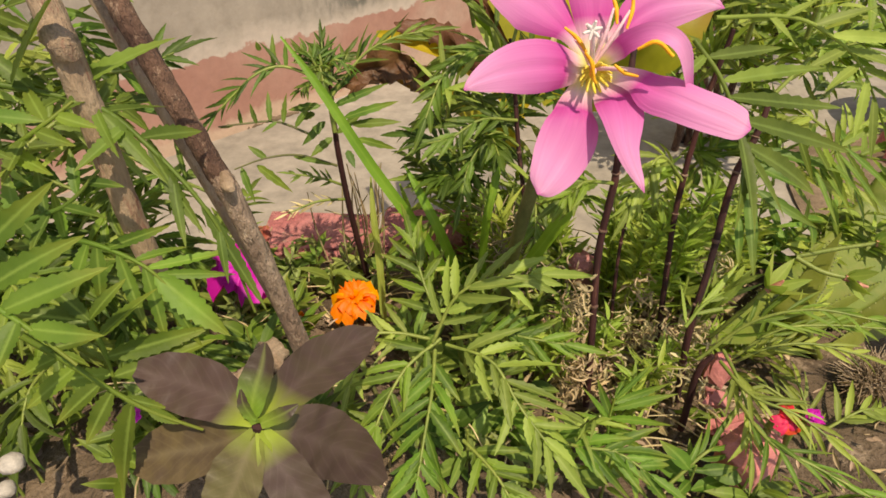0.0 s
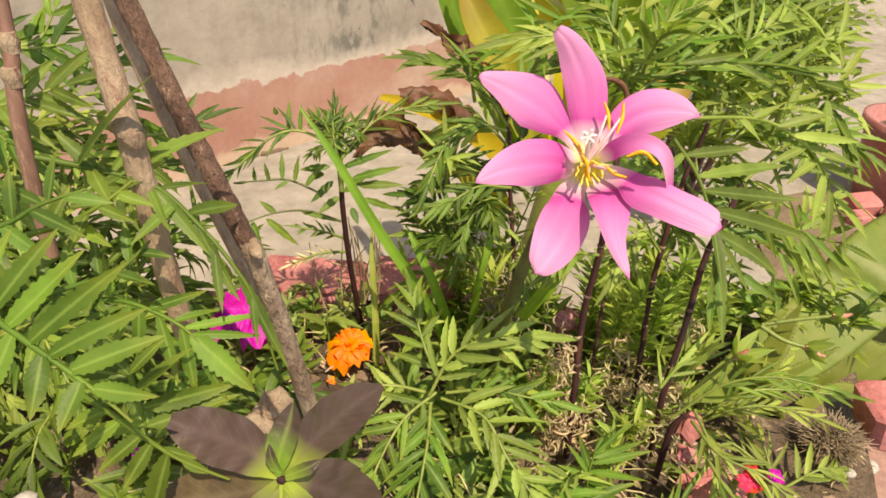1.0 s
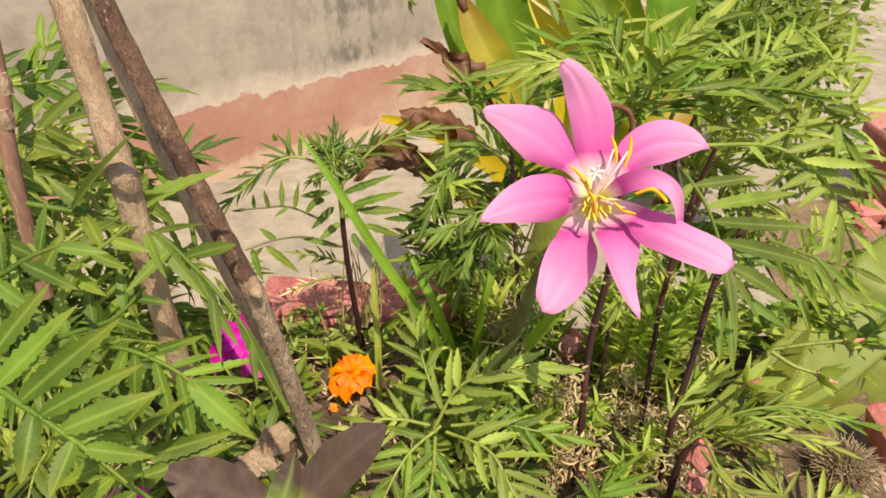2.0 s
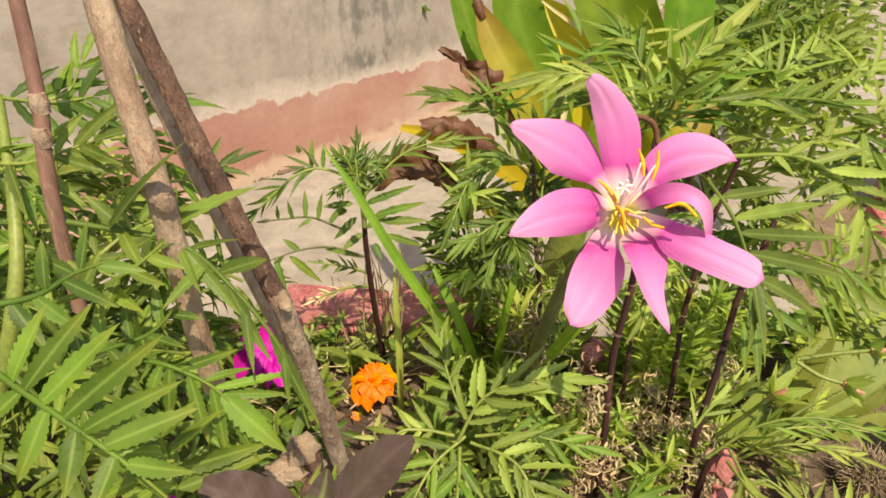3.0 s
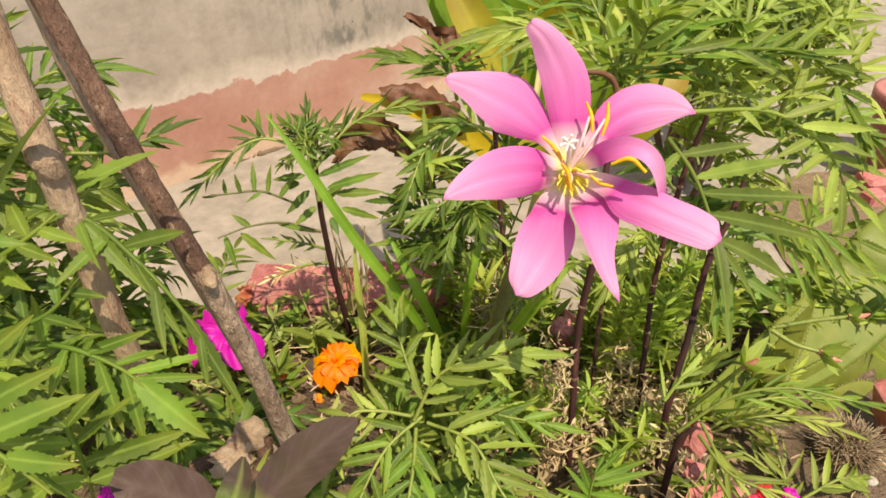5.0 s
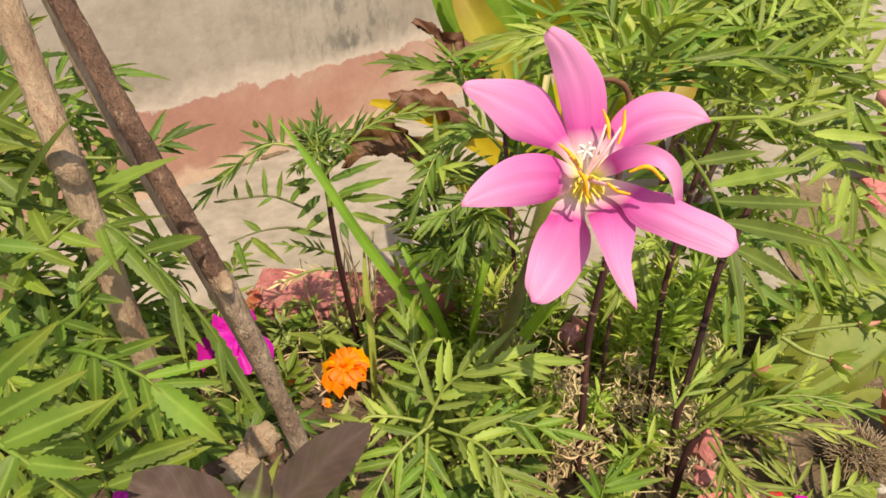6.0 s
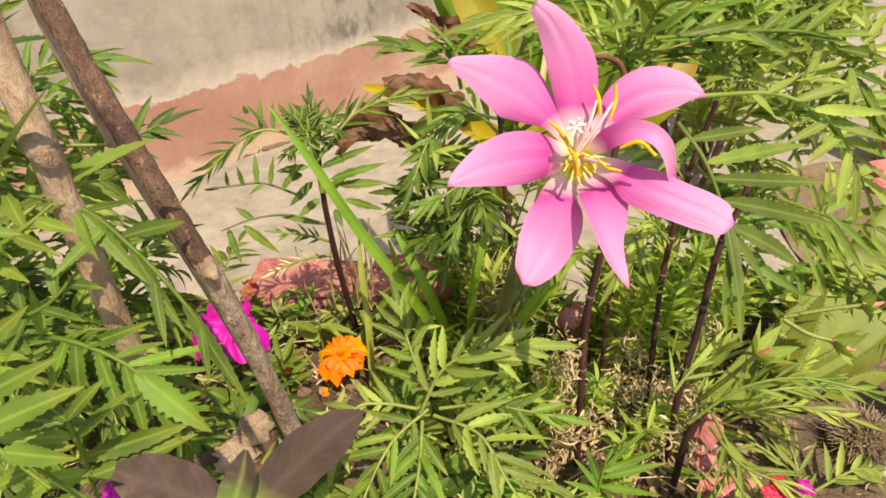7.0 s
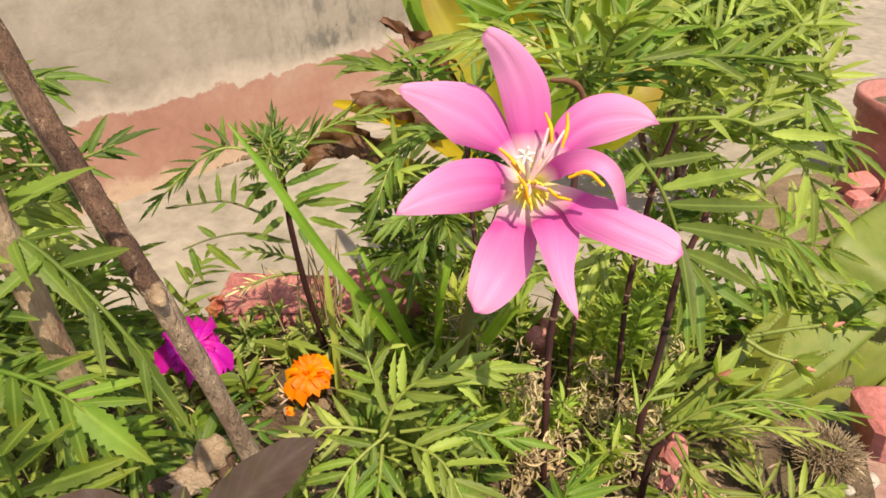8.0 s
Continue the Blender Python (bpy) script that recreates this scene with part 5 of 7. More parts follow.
spray(near, [(-0.1185, 0.0920, 0.1882), (-0.1043, 0.0900, 0.1734), (-0.0914, 0.0860, 0.1649), (-0.0814, 0.0820, 0.1578)], [(0.13, (-0.0968, 0.1010, 0.2006), 0.0022), (0.20, (-0.0909, 0.1000, 0.1946), 0.0025), (0.30, (-0.0815, 0.0980, 0.1943), 0.0026), (0.40, (-0.0783, 0.0960, 0.1826), 0.0024), (0.52, (-0.0746, 0.0940, 0.1739), 0.0027), (0.23, (-0.1135, 0.0800, 0.1634), 0.0023), (0.37, (-0.1020, 0.0780, 0.1616), 0.0024), (0.60, (-0.0945, 0.0760, 0.1597), 0.0023), (0.67, (-0.0749, 0.0840, 0.1637), 0.0021), (0.08, (-0.1065, 0.1000, 0.2003), 0.0022), (0.12, (-0.1217, 0.0850, 0.1743), 0.0022)], LEAF)
spray(near, [(-0.1300, 0.1080, 0.1931), (-0.1185, 0.1120, 0.1939), (-0.1096, 0.1160, 0.1982), (-0.0995, 0.1200, 0.2009)], [(0.18, (-0.1147, 0.1040, 0.1827), 0.0019), (0.33, (-0.1062, 0.1060, 0.1868), 0.0019), (0.57, (-0.0969, 0.1100, 0.1927), 0.0017), (0.42, (-0.1163, 0.1180, 0.2067), 0.0017), (0.72, (-0.1061, 0.1240, 0.2099), 0.0016), (0.83, (-0.0924, 0.1180, 0.1974), 0.0016), (0.67, (-0.1211, 0.1200, 0.2002), 0.0016)], LEAF_MID)
spray(near, [(-0.1214, 0.1220, 0.1846), (-0.1104, 0.1260, 0.1871), (-0.1010, 0.1300, 0.1922), (-0.0960, 0.1360, 0.1954)], [(0.15, (-0.1110, 0.1320, 0.1950), 0.0018), (0.33, (-0.0974, 0.1200, 0.1831), 0.0018), (0.47, (-0.1067, 0.1150, 0.1834), 0.0017), (0.57, (-0.0935, 0.1260, 0.1874), 0.0016), (0.67, (-0.1100, 0.1400, 0.1987), 0.0018), (0.78, (-0.0890, 0.1300, 0.1900), 0.0016), (0.87, (-0.0901, 0.1450, 0.1972), 0.0014), (0.30, (-0.1205, 0.1300, 0.1927), 0.0018)], LEAF)
spray(near, [(-0.1237, 0.1180, 0.1657), (-0.1111, 0.1210, 0.1691), (-0.1000, 0.1240, 0.1725), (-0.0921, 0.1300, 0.1792)], [(0.15, (-0.1230, 0.1250, 0.1750), 0.0019), (0.30, (-0.1147, 0.1270, 0.1810), 0.0019), (0.33, (-0.0993, 0.1120, 0.1642), 0.0017), (0.50, (-0.1078, 0.1300, 0.1807), 0.0016), (0.63, (-0.0885, 0.1200, 0.1705), 0.0015), (0.77, (-0.1001, 0.1340, 0.1835), 0.0015), (0.88, (-0.0850, 0.1270, 0.1761), 0.0013), (0.53, (-0.1046, 0.1100, 0.1661), 0.0015)], LEAF_MID)
spray(near, [(-0.1019, 0.0940, 0.1549), (-0.0949, 0.0940, 0.1468), (-0.0880, 0.0930, 0.1395), (-0.0782, 0.0920, 0.1305), (-0.0660, 0.0920, 0.1227)], [(0.15, (-0.0885, 0.1000, 0.1490), 0.0020), (0.33, (-0.1054, 0.0880, 0.1354), 0.0020), (0.50, (-0.0985, 0.0860, 0.1315), 0.0022), (0.63, (-0.0750, 0.0940, 0.1281), 0.0014), (0.75, (-0.0705, 0.0920, 0.1250), 0.0014), (0.22, (-0.1064, 0.0900, 0.1436), 0.0020), (0.67, (-0.0912, 0.0840, 0.1011), 0.0033), (0.57, (-0.0933, 0.0860, 0.1249), 0.0021)], LEAF)
BLOOM = Vector((-0.1145, 0.2480, 0.0535))  # the magenta bloom stands in a sunlit gap of the leafage


def open_to_sun(p):
    q = p - BLOOM
    return (q - TO_SUN * q.dot(TO_SUN)).length < 0.036


rng = random.Random(35)
for k in range(105):
    # dense leafage between and behind the sticks
    x_ = rng.uniform(-0.27, -0.118)
    p0 = Vector((x_, rng.uniform(0.175, 0.27), rng.uniform(0.04, 0.135 if x_ > -0.16 else 0.19)))
    if p0.x > -0.165 and p0.y > 0.20 and p0.z < 0.085:
        continue
    ang = rng.uniform(0, 2 * math.pi)
    way = Vector((math.cos(ang), 0.5 * math.sin(ang), rng.uniform(-0.4, 0.5))).normalized()
    reach = rng.uniform(0.03, 0.05)
    if open_to_sun(p0 + way * reach * 0.7):
        continue
    frond(near, [p0, p0 + way * reach * 0.5 + Vector((0, 0, 0.006)), p0 + way * reach + Vector((0, 0, -0.004))], (way.x * 0.3, -0.5, 0.85), 7, rng.uniform(0.020, 0.030), rng.uniform(0.0020, 0.0030), rng.choice((LEAF_MID, LEAF_MID, LEAF_PALE, LEAF)), 0.15, 0.2, 44, 800 + k, 0.15)
rng = random.Random(33)
for k in range(84):
    # leafage further back on the near marigold, darker greens standing for shade
    p0 = Vector((rng.uniform(-0.36, -0.115), rng.uniform(0.16, 0.30), rng.uniform(0.02, 0.14)))
    if p0.x > -0.18 and p0.z > 0.065:
        continue
    ang = rng.uniform(0, 2 * math.pi)
    way = Vector((math.cos(ang), 0.6 * math.sin(ang), rng.uniform(-0.3, 0.4))).normalized()
    reach = rng.uniform(0.03, 0.055)
    if open_to_sun(p0 + way * reach * 0.7):
        continue
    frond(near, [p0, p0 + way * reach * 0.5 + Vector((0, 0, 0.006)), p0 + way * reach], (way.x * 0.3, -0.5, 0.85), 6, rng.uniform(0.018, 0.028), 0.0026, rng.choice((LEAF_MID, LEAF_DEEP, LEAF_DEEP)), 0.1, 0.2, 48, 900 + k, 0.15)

# ---- dark purple plant in front ----
purple = thing("dark_leaved_plant", (-0.0613, 0.1090, 0.0), "low dark purple-leaved plant with a lime green heart", "plant")
stem(purple, [(-0.0613, 0.1090, -0.01), (-0.0573, 0.1010, 0.06), (-0.0493, 0.0890, 0.1296)], [0.0028, 0.0026, 0.002], STEM_DARK, "stem", 8, 0.04, 10)
strap(purple, [(-0.0499, 0.0890, 0.1304), (-0.0614, 0.0960, 0.1315), (-0.0738, 0.1010, 0.1315), (-0.0858, 0.1040, 0.1329)], [0.0020, 0.0052, 0.0070, 0.0080, 0.0077, 0.0061, 0.0021], (0.05, -0.55, 0.83), PURPLE, "leaf", 0.16, 8, 22, 0.07, 0, 1, "", 0.10)
strap(purple, [(-0.0482, 0.0894, 0.1303), (-0.0424, 0.1080, 0.1248), (-0.0354, 0.1270, 0.1165), (-0.0264, 0.1420, 0.1115)], [0.0021, 0.0055, 0.0073, 0.0080, 0.0073, 0.0056, 0.0010], (0.1, -0.6, 0.8), PURPLE, "leaf", 0.16, 8, 22, 0.07, 0, 2, "", 0.10)
strap(purple, [(-0.0483, 0.0883, 0.1289), (-0.0401, 0.0930, 0.1188), (-0.0318, 0.0990, 0.1038), (-0.0221, 0.1040, 0.0810)], [0.0026, 0.0066, 0.0089, 0.0096, 0.0086, 0.0063, 0.0013], (0.05, -0.55, 0.83), PURPLE, "leaf", 0.16, 8, 22, 0.07, 0, 3, "", 0.10)
strap(purple, [(-0.0503, 0.0883, 0.1284), (-0.0625, 0.0900, 0.1195), (-0.0761, 0.0920, 0.1129), (-0.0889, 0.0930, 0.1079)], [0.0018, 0.0049, 0.0066, 0.0081, 0.0083, 0.0075, 0.0037], (0.05, -0.55, 0.83), PURPLE_OLIVE, "leaf", 0.16, 8, 22, 0.07, 0, 4, "", 0.10)
strap(purple, [(-0.0498, 0.0880, 0.1280), (-0.0536, 0.0820, 0.1201), (-0.0573, 0.0770, 0.1138), (-0.0609, 0.0730, 0.1073)], [0.0017, 0.0049, 0.0068, 0.0074, 0.0068, 0.0050, 0.0012], (0.05, -0.55, 0.83), PURPLE_OLIVE, "leaf", 0.16, 8, 22, 0.07, 0, 5, "", 0.10)
strap(purple, [(-0.0486, 0.0880, 0.1280), (-0.0425, 0.0820, 0.1180), (-0.0374, 0.0780, 0.1091), (-0.0344, 0.0750, 0.1034)], [0.0018, 0.0047, 0.0060, 0.0066, 0.0060, 0.0045, 0.0012], (0.05, -0.55, 0.83), PURPLE, "leaf", 0.16, 8, 22, 0.07, 0, 8, "", 0.10)
strap(purple, [(-0.0508, 0.0883, 0.1318), (-0.0496, 0.0920, 0.1378), (-0.0480, 0.0965, 0.1425), (-0.0472, 0.1000, 0.1468)], [0.0016, 0.0034, 0.0041, 0.0042, 0.0038, 0.0028, 0.0006], (-0.1, -0.78, 0.6), PURPLE_GREEN, "leaf", 0.22, 8, 22, 0.07, 0, 6, "", 0.10)
strap(purple, [(-0.0484, 0.0880, 0.1305), (-0.0419, 0.0880, 0.1345), (-0.0386, 0.0900, 0.1355)], [0.0014, 0.0017, 0.0020, 0.0013, 0.0003], (0.3, -0.7, 0.6), PURPLE_GREEN, "leaf", 0.16, 8, 22, 0.07, 0, 7, "", 0.10)
strap(purple, [(-0.0494, 0.0880, 0.1306), (-0.0516, 0.0890, 0.1362), (-0.0528, 0.0920, 0.1387)], [0.0014, 0.0017, 0.0019, 0.0013, 0.0003], (-0.3, -0.7, 0.6), PURPLE_GREEN, "leaf", 0.16, 8, 22, 0.07, 0, 9, "", 0.10)

# ---- small flowers ----


def double_flower(name, at, radius, material, petals, label, group, seed, facing=(0.1, -0.55, 0.8), rings=((1.0, 0.0, 0), (0.84, 0.16, -1), (0.66, 0.3, -2), (0.44, 0.42, -4)), ragged=0.2):
    """A ruffled double flower: rings of notched petals round its heart, on a short green stalk."""
    rng = random.Random(seed)
    at, axis = Vector(at), Vector(facing).normalized()
    ob = thing(name, at, label, "flower", group)
    ref = axis.cross(Vector((1, 0, 0.1))).normalized()
    oth = axis.cross(ref)
    for ring, (frac, lift, count) in enumerate(rings):
        for k in range(max(3, petals + count)):
            a = 2 * math.pi * (k + 0.5 * ring) / max(3, petals + count) + rng.uniform(-0.25, 0.25)
            way = ref * math.cos(a) + oth * math.sin(a)
            tan = axis.cross(way)
            sh = Shape()
            rows, uv = [], []
            r = radius * frac * rng.uniform(1 - ragged, 1 + 0.6 * ragged)
            lean = rng.uniform(-0.25, 0.25)
            for i in range(6):
                u = i / 5
                w = r * (0.12 + 3.0 / petals * math.sin(math.pi * 0.55 * u))
                row = []
                for j in range(7):
                    v = j / 3 - 1
                    ruff = (0.19 + 0.35 * (ragged - 0.2)) * r * u * math.sin(v * 7 + k * 2 + ring) + lean * r * u * u
                    row.append(at + way * (r * u * (1 - 0.14 * v * v * u)) + tan * (w * v) + axis * (radius * lift * (0.3 + u) + 0.16 * r * math.sin(math.pi * u) + ruff - 0.2 * r * u * u))
                rows.append(row)
                uv.append([(u, j / 6) for j in range(7)])
            sh.grid(rows, uv)
            part("petal", sh, material, ob)
    stem(ob, [at, at - axis * 0.012 + Vector((0, 0, -0.005)), (at.x + 0.004, at.y + 0.01, soil_height(at.x, at.y))], [0.0028, 0.0016, 0.0012], STEM_GREEN, "stalk", 7, 0.03, 8)
    return ob


double_flower("marigold_flower", (-0.0565, 0.2540, 0.0279), 0.0122, ORANGE, 7, "ruffled bright orange marigold flower near the soil", "small flowers", 3, facing=(-0.05, -0.28, 0.95), rings=((1.0, 0.0, 0), (0.86, 0.12, -1), (0.62, 0.26, -2), (0.40, 0.34, -3)), ragged=0.55)
double_flower("portulaca_flower", (-0.1125, 0.2480, 0.0535), 0.0186, MAGENTA, 10, "vivid magenta portulaca flower behind the stick", "small flowers", 5, facing=(0.1, -0.2, 0.97), rings=((1.0, 0.0, 0), (0.6, 0.2, -2)), ragged=0.35)
double_flower("withered_flower", (-0.1190, 0.3004, 0.0389), 0.0058, DRIED_RED, 5, "withered rust-red flower head behind the stick", "small flowers", 6, rings=((1.0, 0.3, 0), (0.8, 0.5, -1)), ragged=0.4)
double_flower("marigold_flower", (-0.0664, 0.2375, 0.0150), 0.0032, ORANGE, 6, "tiny withered orange marigold bloom on the litter", "small flowers", 8)
double_flower("marigold_flower", (-0.0921, 0.2575, 0.0117), 0.0036, ORANGE, 6, "tiny withered orange marigold bloom on the litter", "small flowers", 9)
double_flower("portulaca_flower", (0.1341, 0.1500, 0.0545), 0.0062, RED_PETAL, 6, "bright red portulaca flower by the brick edge", "small flowers", 12, rings=((1.0, 0.0, 0), (0.6, 0.2, -2)), ragged=0.35)
double_flower("portulaca_flower", (0.1445, 0.1500, 0.0545), 0.0042, MAGENTA, 5, "small magenta bloom by the brick edge", "small flowers", 13, rings=((1.0, 0.0, 0), (0.6, 0.2, -2)), ragged=0.35)
double_flower("portulaca_flower", (-0.1279, 0.1455, 0.0610), 0.0040, MAGENTA, 5, "small magenta bloom under marigold leaves", "small flowers", 14)

# ---- broad upright leaves behind ----
canna = thing("spider_lily", (0.0962, 0.5121, 0.0605), "spider lily with broad upright strap leaves, some yellowing", "plant")
FACE = (0.1, -0.95, 0.25)
strap(canna, [(0.0833, 0.4738, 0.0557), (0.0479, 0.4820, 0.1254), (0.0212, 0.4949, 0.1649), (0.0026, 0.5092, 0.1971)], [0.010, 0.016, 0.0165, 0.012, 0.002], FACE, OLIVE, cup=0.3, cols=6, steps=18)
strap(canna, [(0.0742, 0.4917, 0.0467), (0.0243, 0.5149, 0.1213), (-0.0013, 0.5355, 0.1732), (-0.0264, 0.5788, 0.2425)], [0.008, 0.012, 0.012, 0.006], FACE, CANNA, cup=0.3, cols=6, steps=18)
stem(canna, [(0.0085, 0.5026, 0.1848), (0.0035, 0.5067, 0.1950), (0.0023, 0.5129, 0.2050)], [0.003, 0.004, 0.0012], DRY, 'dry_tip', 7, 0.3, 8)
strap(canna, [(0.0922, 0.4919, 0.0471), (0.0583, 0.5258, 0.1390), (0.0385, 0.5437, 0.1865), (0.0336, 0.5899, 0.2605)], [0.014, 0.022, 0.022, 0.016], FACE, CANNA, cup=0.4, cols=6, steps=18)
strap(canna, [(0.0999, 0.4920, 0.0473), (0.1067, 0.5261, 0.1303), (0.0871, 0.5419, 0.1648), (0.0606, 0.5567, 0.1885)], [0.010, 0.018, 0.020, 0.006], FACE, YELLOWING, cup=0.25, cols=6, steps=18)
strap(canna, [(0.1080, 0.4805, 0.0476), (0.1366, 0.5017, 0.1385), (0.1204, 0.5212, 0.1886), (0.0881, 0.5579, 0.2471)], [0.014, 0.026, 0.030, 0.026], (-0.3, -0.9, 0.3), CANNA, cup=0.4, cols=6, steps=18)
strap(canna, [(0.1231, 0.4807, 0.0480), (0.1734, 0.5147, 0.1405), (0.1776, 0.5350, 0.1920), (0.1823, 0.5804, 0.2647)], [0.014, 0.024, 0.024, 0.020], (0.25, -0.9, 0.3), CANNA, cup=0.4, cols=6, steps=18)
strap(canna, [(0.1308, 0.4897, 0.0437), (0.1622, 0.4798, 0.1224), (0.1895, 0.4869, 0.1716), (0.2257, 0.4992, 0.2103)], [0.008, 0.010, 0.008, 0.002], (-0.3, -0.8, 0.5), LEAF_PALE, cup=0.3, cols=4, steps=14)
strap(canna, [(0.0897, 0.4418, 0.0612), (0.1192, 0.3832, 0.1185), (0.1346, 0.3748, 0.1429), (0.1564, 0.3850, 0.1593)], [0.010, 0.018, 0.020, 0.006], (0, -0.8, 0.6), OLIVE, cup=0.3, cols=6, steps=14)
strap(canna, [(0.0508, 0.4000, 0.0766), (0.0243, 0.3850, 0.1052), (0.0010, 0.3700, 0.1256), (-0.0216, 0.3580, 0.1402), (-0.0478, 0.3700, 0.1416)], [0.012, 0.0095, 0.0085, 0.006, 0.002], (0.1, -0.7, 0.7), YELLOWING, cup=0.5, cols=6, steps=18, wave=0.1, seed=2)
strap(canna, [(0.0204, 0.3720, 0.1204), (0.0039, 0.3640, 0.1385), (-0.0147, 0.3580, 0.1502), (-0.0340, 0.3520, 0.1519)], [0.006, 0.0095, 0.0085, 0.007, 0.003], (0.1, -0.7, 0.7), DRY, cup=-0.7, cols=8, steps=26, wave=0.3, seed=5, crumple=0.6, label="shrivelled dry brown leaf")
strap(canna, [(-0.0100, 0.3350, 0.1147), (-0.0275, 0.3250, 0.1340), (-0.0437, 0.3180, 0.1381), (-0.0586, 0.3140, 0.1264)], [0.006, 0.0080, 0.0085, 0.0085, 0.004], (0.1, -0.7, 0.7), DRY, cup=0.7, cols=8, steps=26, wave=0.4, seed=3, crumple=0.8, label="shrivelled dry brown leaf")
strap(canna, [(0.0377, 0.3450, 0.0703), (0.0201, 0.3400, 0.0967), (-0.0028, 0.3340, 0.1135), (-0.0327, 0.3280, 0.1302)], [0.010, 0.0095, 0.0085, 0.006, 0.003], (0.1, -0.7, 0.7), OLIVE, cup=0.4, cols=6, steps=16, wave=0.2, seed=6)
strap(canna, [(0.0539, 0.4823, 0.0882), (0.0166, 0.4779, 0.1376), (-0.0022, 0.4811, 0.1521), (-0.0260, 0.4829, 0.1643)], [0.004, 0.008, 0.007, 0.002], (0.1, -0.7, 0.7), DRY, cup=0.8, cols=8, steps=24, wave=0.3, seed=4, crumple=1.1, label="shrivelled dry brown leaf")
strap(canna, [(0.0759, 0.4737, 0.0555), (0.0864, 0.5084, 0.1301), (0.1037, 0.5215, 0.1606), (0.0587, 0.5360, 0.1930)], [0.002, 0.003, 0.0035, 0.001], (0.1, -0.7, 0.7), STRAW, cup=0.8, cols=4, steps=14, seed=7)
stem(canna, [(0.060, 0.49, FLOOR_Z), (0.1001, 0.4848, -0.0021), (0.0997, 0.4948, 0.0516)], [0.018, 0.016, 0.014], STEM_GREEN, "stem", 10, 0.04, 10)

# ---- aloe in its pot ----


def pot(at, radius, height, label):
    ob = thing("flower_pot", at, label, "pot", "flower pots")
    sh = Shape()
    prof = ((0.72, 0), (0.86, 0.45), (0.95, 0.82), (1.04, 0.84), (1.06, 1.0), (0.97, 1.0), (0.93, 0.86), (0.80, 0.84), (0.0, 0.85))
    rows, uv = [], []
    for k, (r, z) in enumerate(prof):
        rows.append([Vector((at[0] + radius * r * math.cos(a * math.pi / 20), at[1] + radius * r * math.sin(a * math.pi / 20), at[2] + z * height)) for a in range(40)])
        uv.append([(0.2, 0.2)] * 40)
    sh.grid(rows[:8], uv[:8], 0, closed=True)
    part("body", sh, POT, ob)
    sh = Shape()
    sh.grid([rows[7], rows[8]], uv[7:9], 0, closed=True)
    part("soil", sh, SOIL, ob, "dark potting soil")
    return ob


pot((0.50, 0.42, FLOOR_Z), 0.10, 0.15, "red-painted clay pot under the aloe")
pot((0.85, 0.985, FLOOR_Z), 0.10, 0.15, "red-painted clay pot with dark soil by the wall")

aloe = thing("aloe_plant", (0.45, 0.41, -0.04), "pale green aloe with thick toothed fleshy leaves", "plant")


def aloe_leaf(parent, points, half, thick, up, seed=0):
    """A thick tapering leaf: channelled above, rounded below, with pale teeth along both edges."""
    sh = Shape()
    n = 26
    line = spline(points, n)
    rows, uv, edge = [], [], []
    for i, p in enumerate(line):
        k = i / n
        d = (line[min(i + 1, n)] - line[max(i - 1, 0)]).normalized()
        s = d.cross(Vector(up)).normalized()
        u = s.cross(d)
        w, t = half * max(0.03, (1 - k ** 3.4)), thick * max(0.05, (1 - k ** 1.6))
        ring = []
        for j in range(14):
            a = 2 * math.pi * j / 14
            x, z = math.cos(a), math.sin(a)
            ring.append(p + s * (w * x) + u * (t * (0.25 * z + 0.28 * x * x) if z > 0 else t * z))
        rows.append(ring)
        uv.append([(k, j / 14) for j in range(14)])
        edge.append((p, s, u, w, t, d))
    sh.grid(rows, uv, 0, closed=True)
    ob = part("leaf", sh, ALOE, parent)
    sh = Shape()
    for i in range(1, n - 1):
        p, s, u, w, t, d = edge[i]
        for side in (1, -1):
            for g in (0.0, 0.5):
                q = p.lerp(edge[i + 1][0], g) + s * (side * w * 0.985) + u * (t * 0.26)
                tube(sh, [q, q + s * (side * 0.0009) + d * 0.0006], [0.0005, 0.0001], 4, 2)
    part("teeth", sh, ALOE_TOOTH, ob, "pale soft teeth")
    return ob


aloe_leaf(aloe, [(0.46, 0.43, 0.06), (0.3020, 0.3220, 0.0659), (0.2703, 0.3030, 0.0449), (0.2276, 0.2760, 0.0258), (0.1792, 0.2470, 0.0214), (0.1320, 0.2180, 0.0290)], 0.0275, 0.008, (-0.1, -0.62, 0.78))
aloe_leaf(aloe, [(0.47, 0.40, 0.0), (0.3163, 0.2960, -0.0065), (0.2729, 0.2800, 0.0036), (0.2358, 0.2630, 0.0125), (0.1930, 0.2440, 0.0204)], 0.0215, 0.006, (0.35, -0.90, 0.20))
aloe_leaf(aloe, [(0.47, 0.41, -0.02), (0.3106, 0.2760, -0.0232), (0.2568, 0.2580, -0.0056), (0.2164, 0.2430, 0.0050)], 0.0150, 0.006, (0.1, -0.75, 0.66))
aloe_leaf(aloe, [(0.40, 0.40, -0.05), (0.2550, 0.2800, -0.0450), (0.1804, 0.2320, 0.0301), (0.1947, 0.2500, 0.0444), (0.2071, 0.2620, 0.0683)], 0.011, 0.007, (-0.8, -0.5, 0.3))

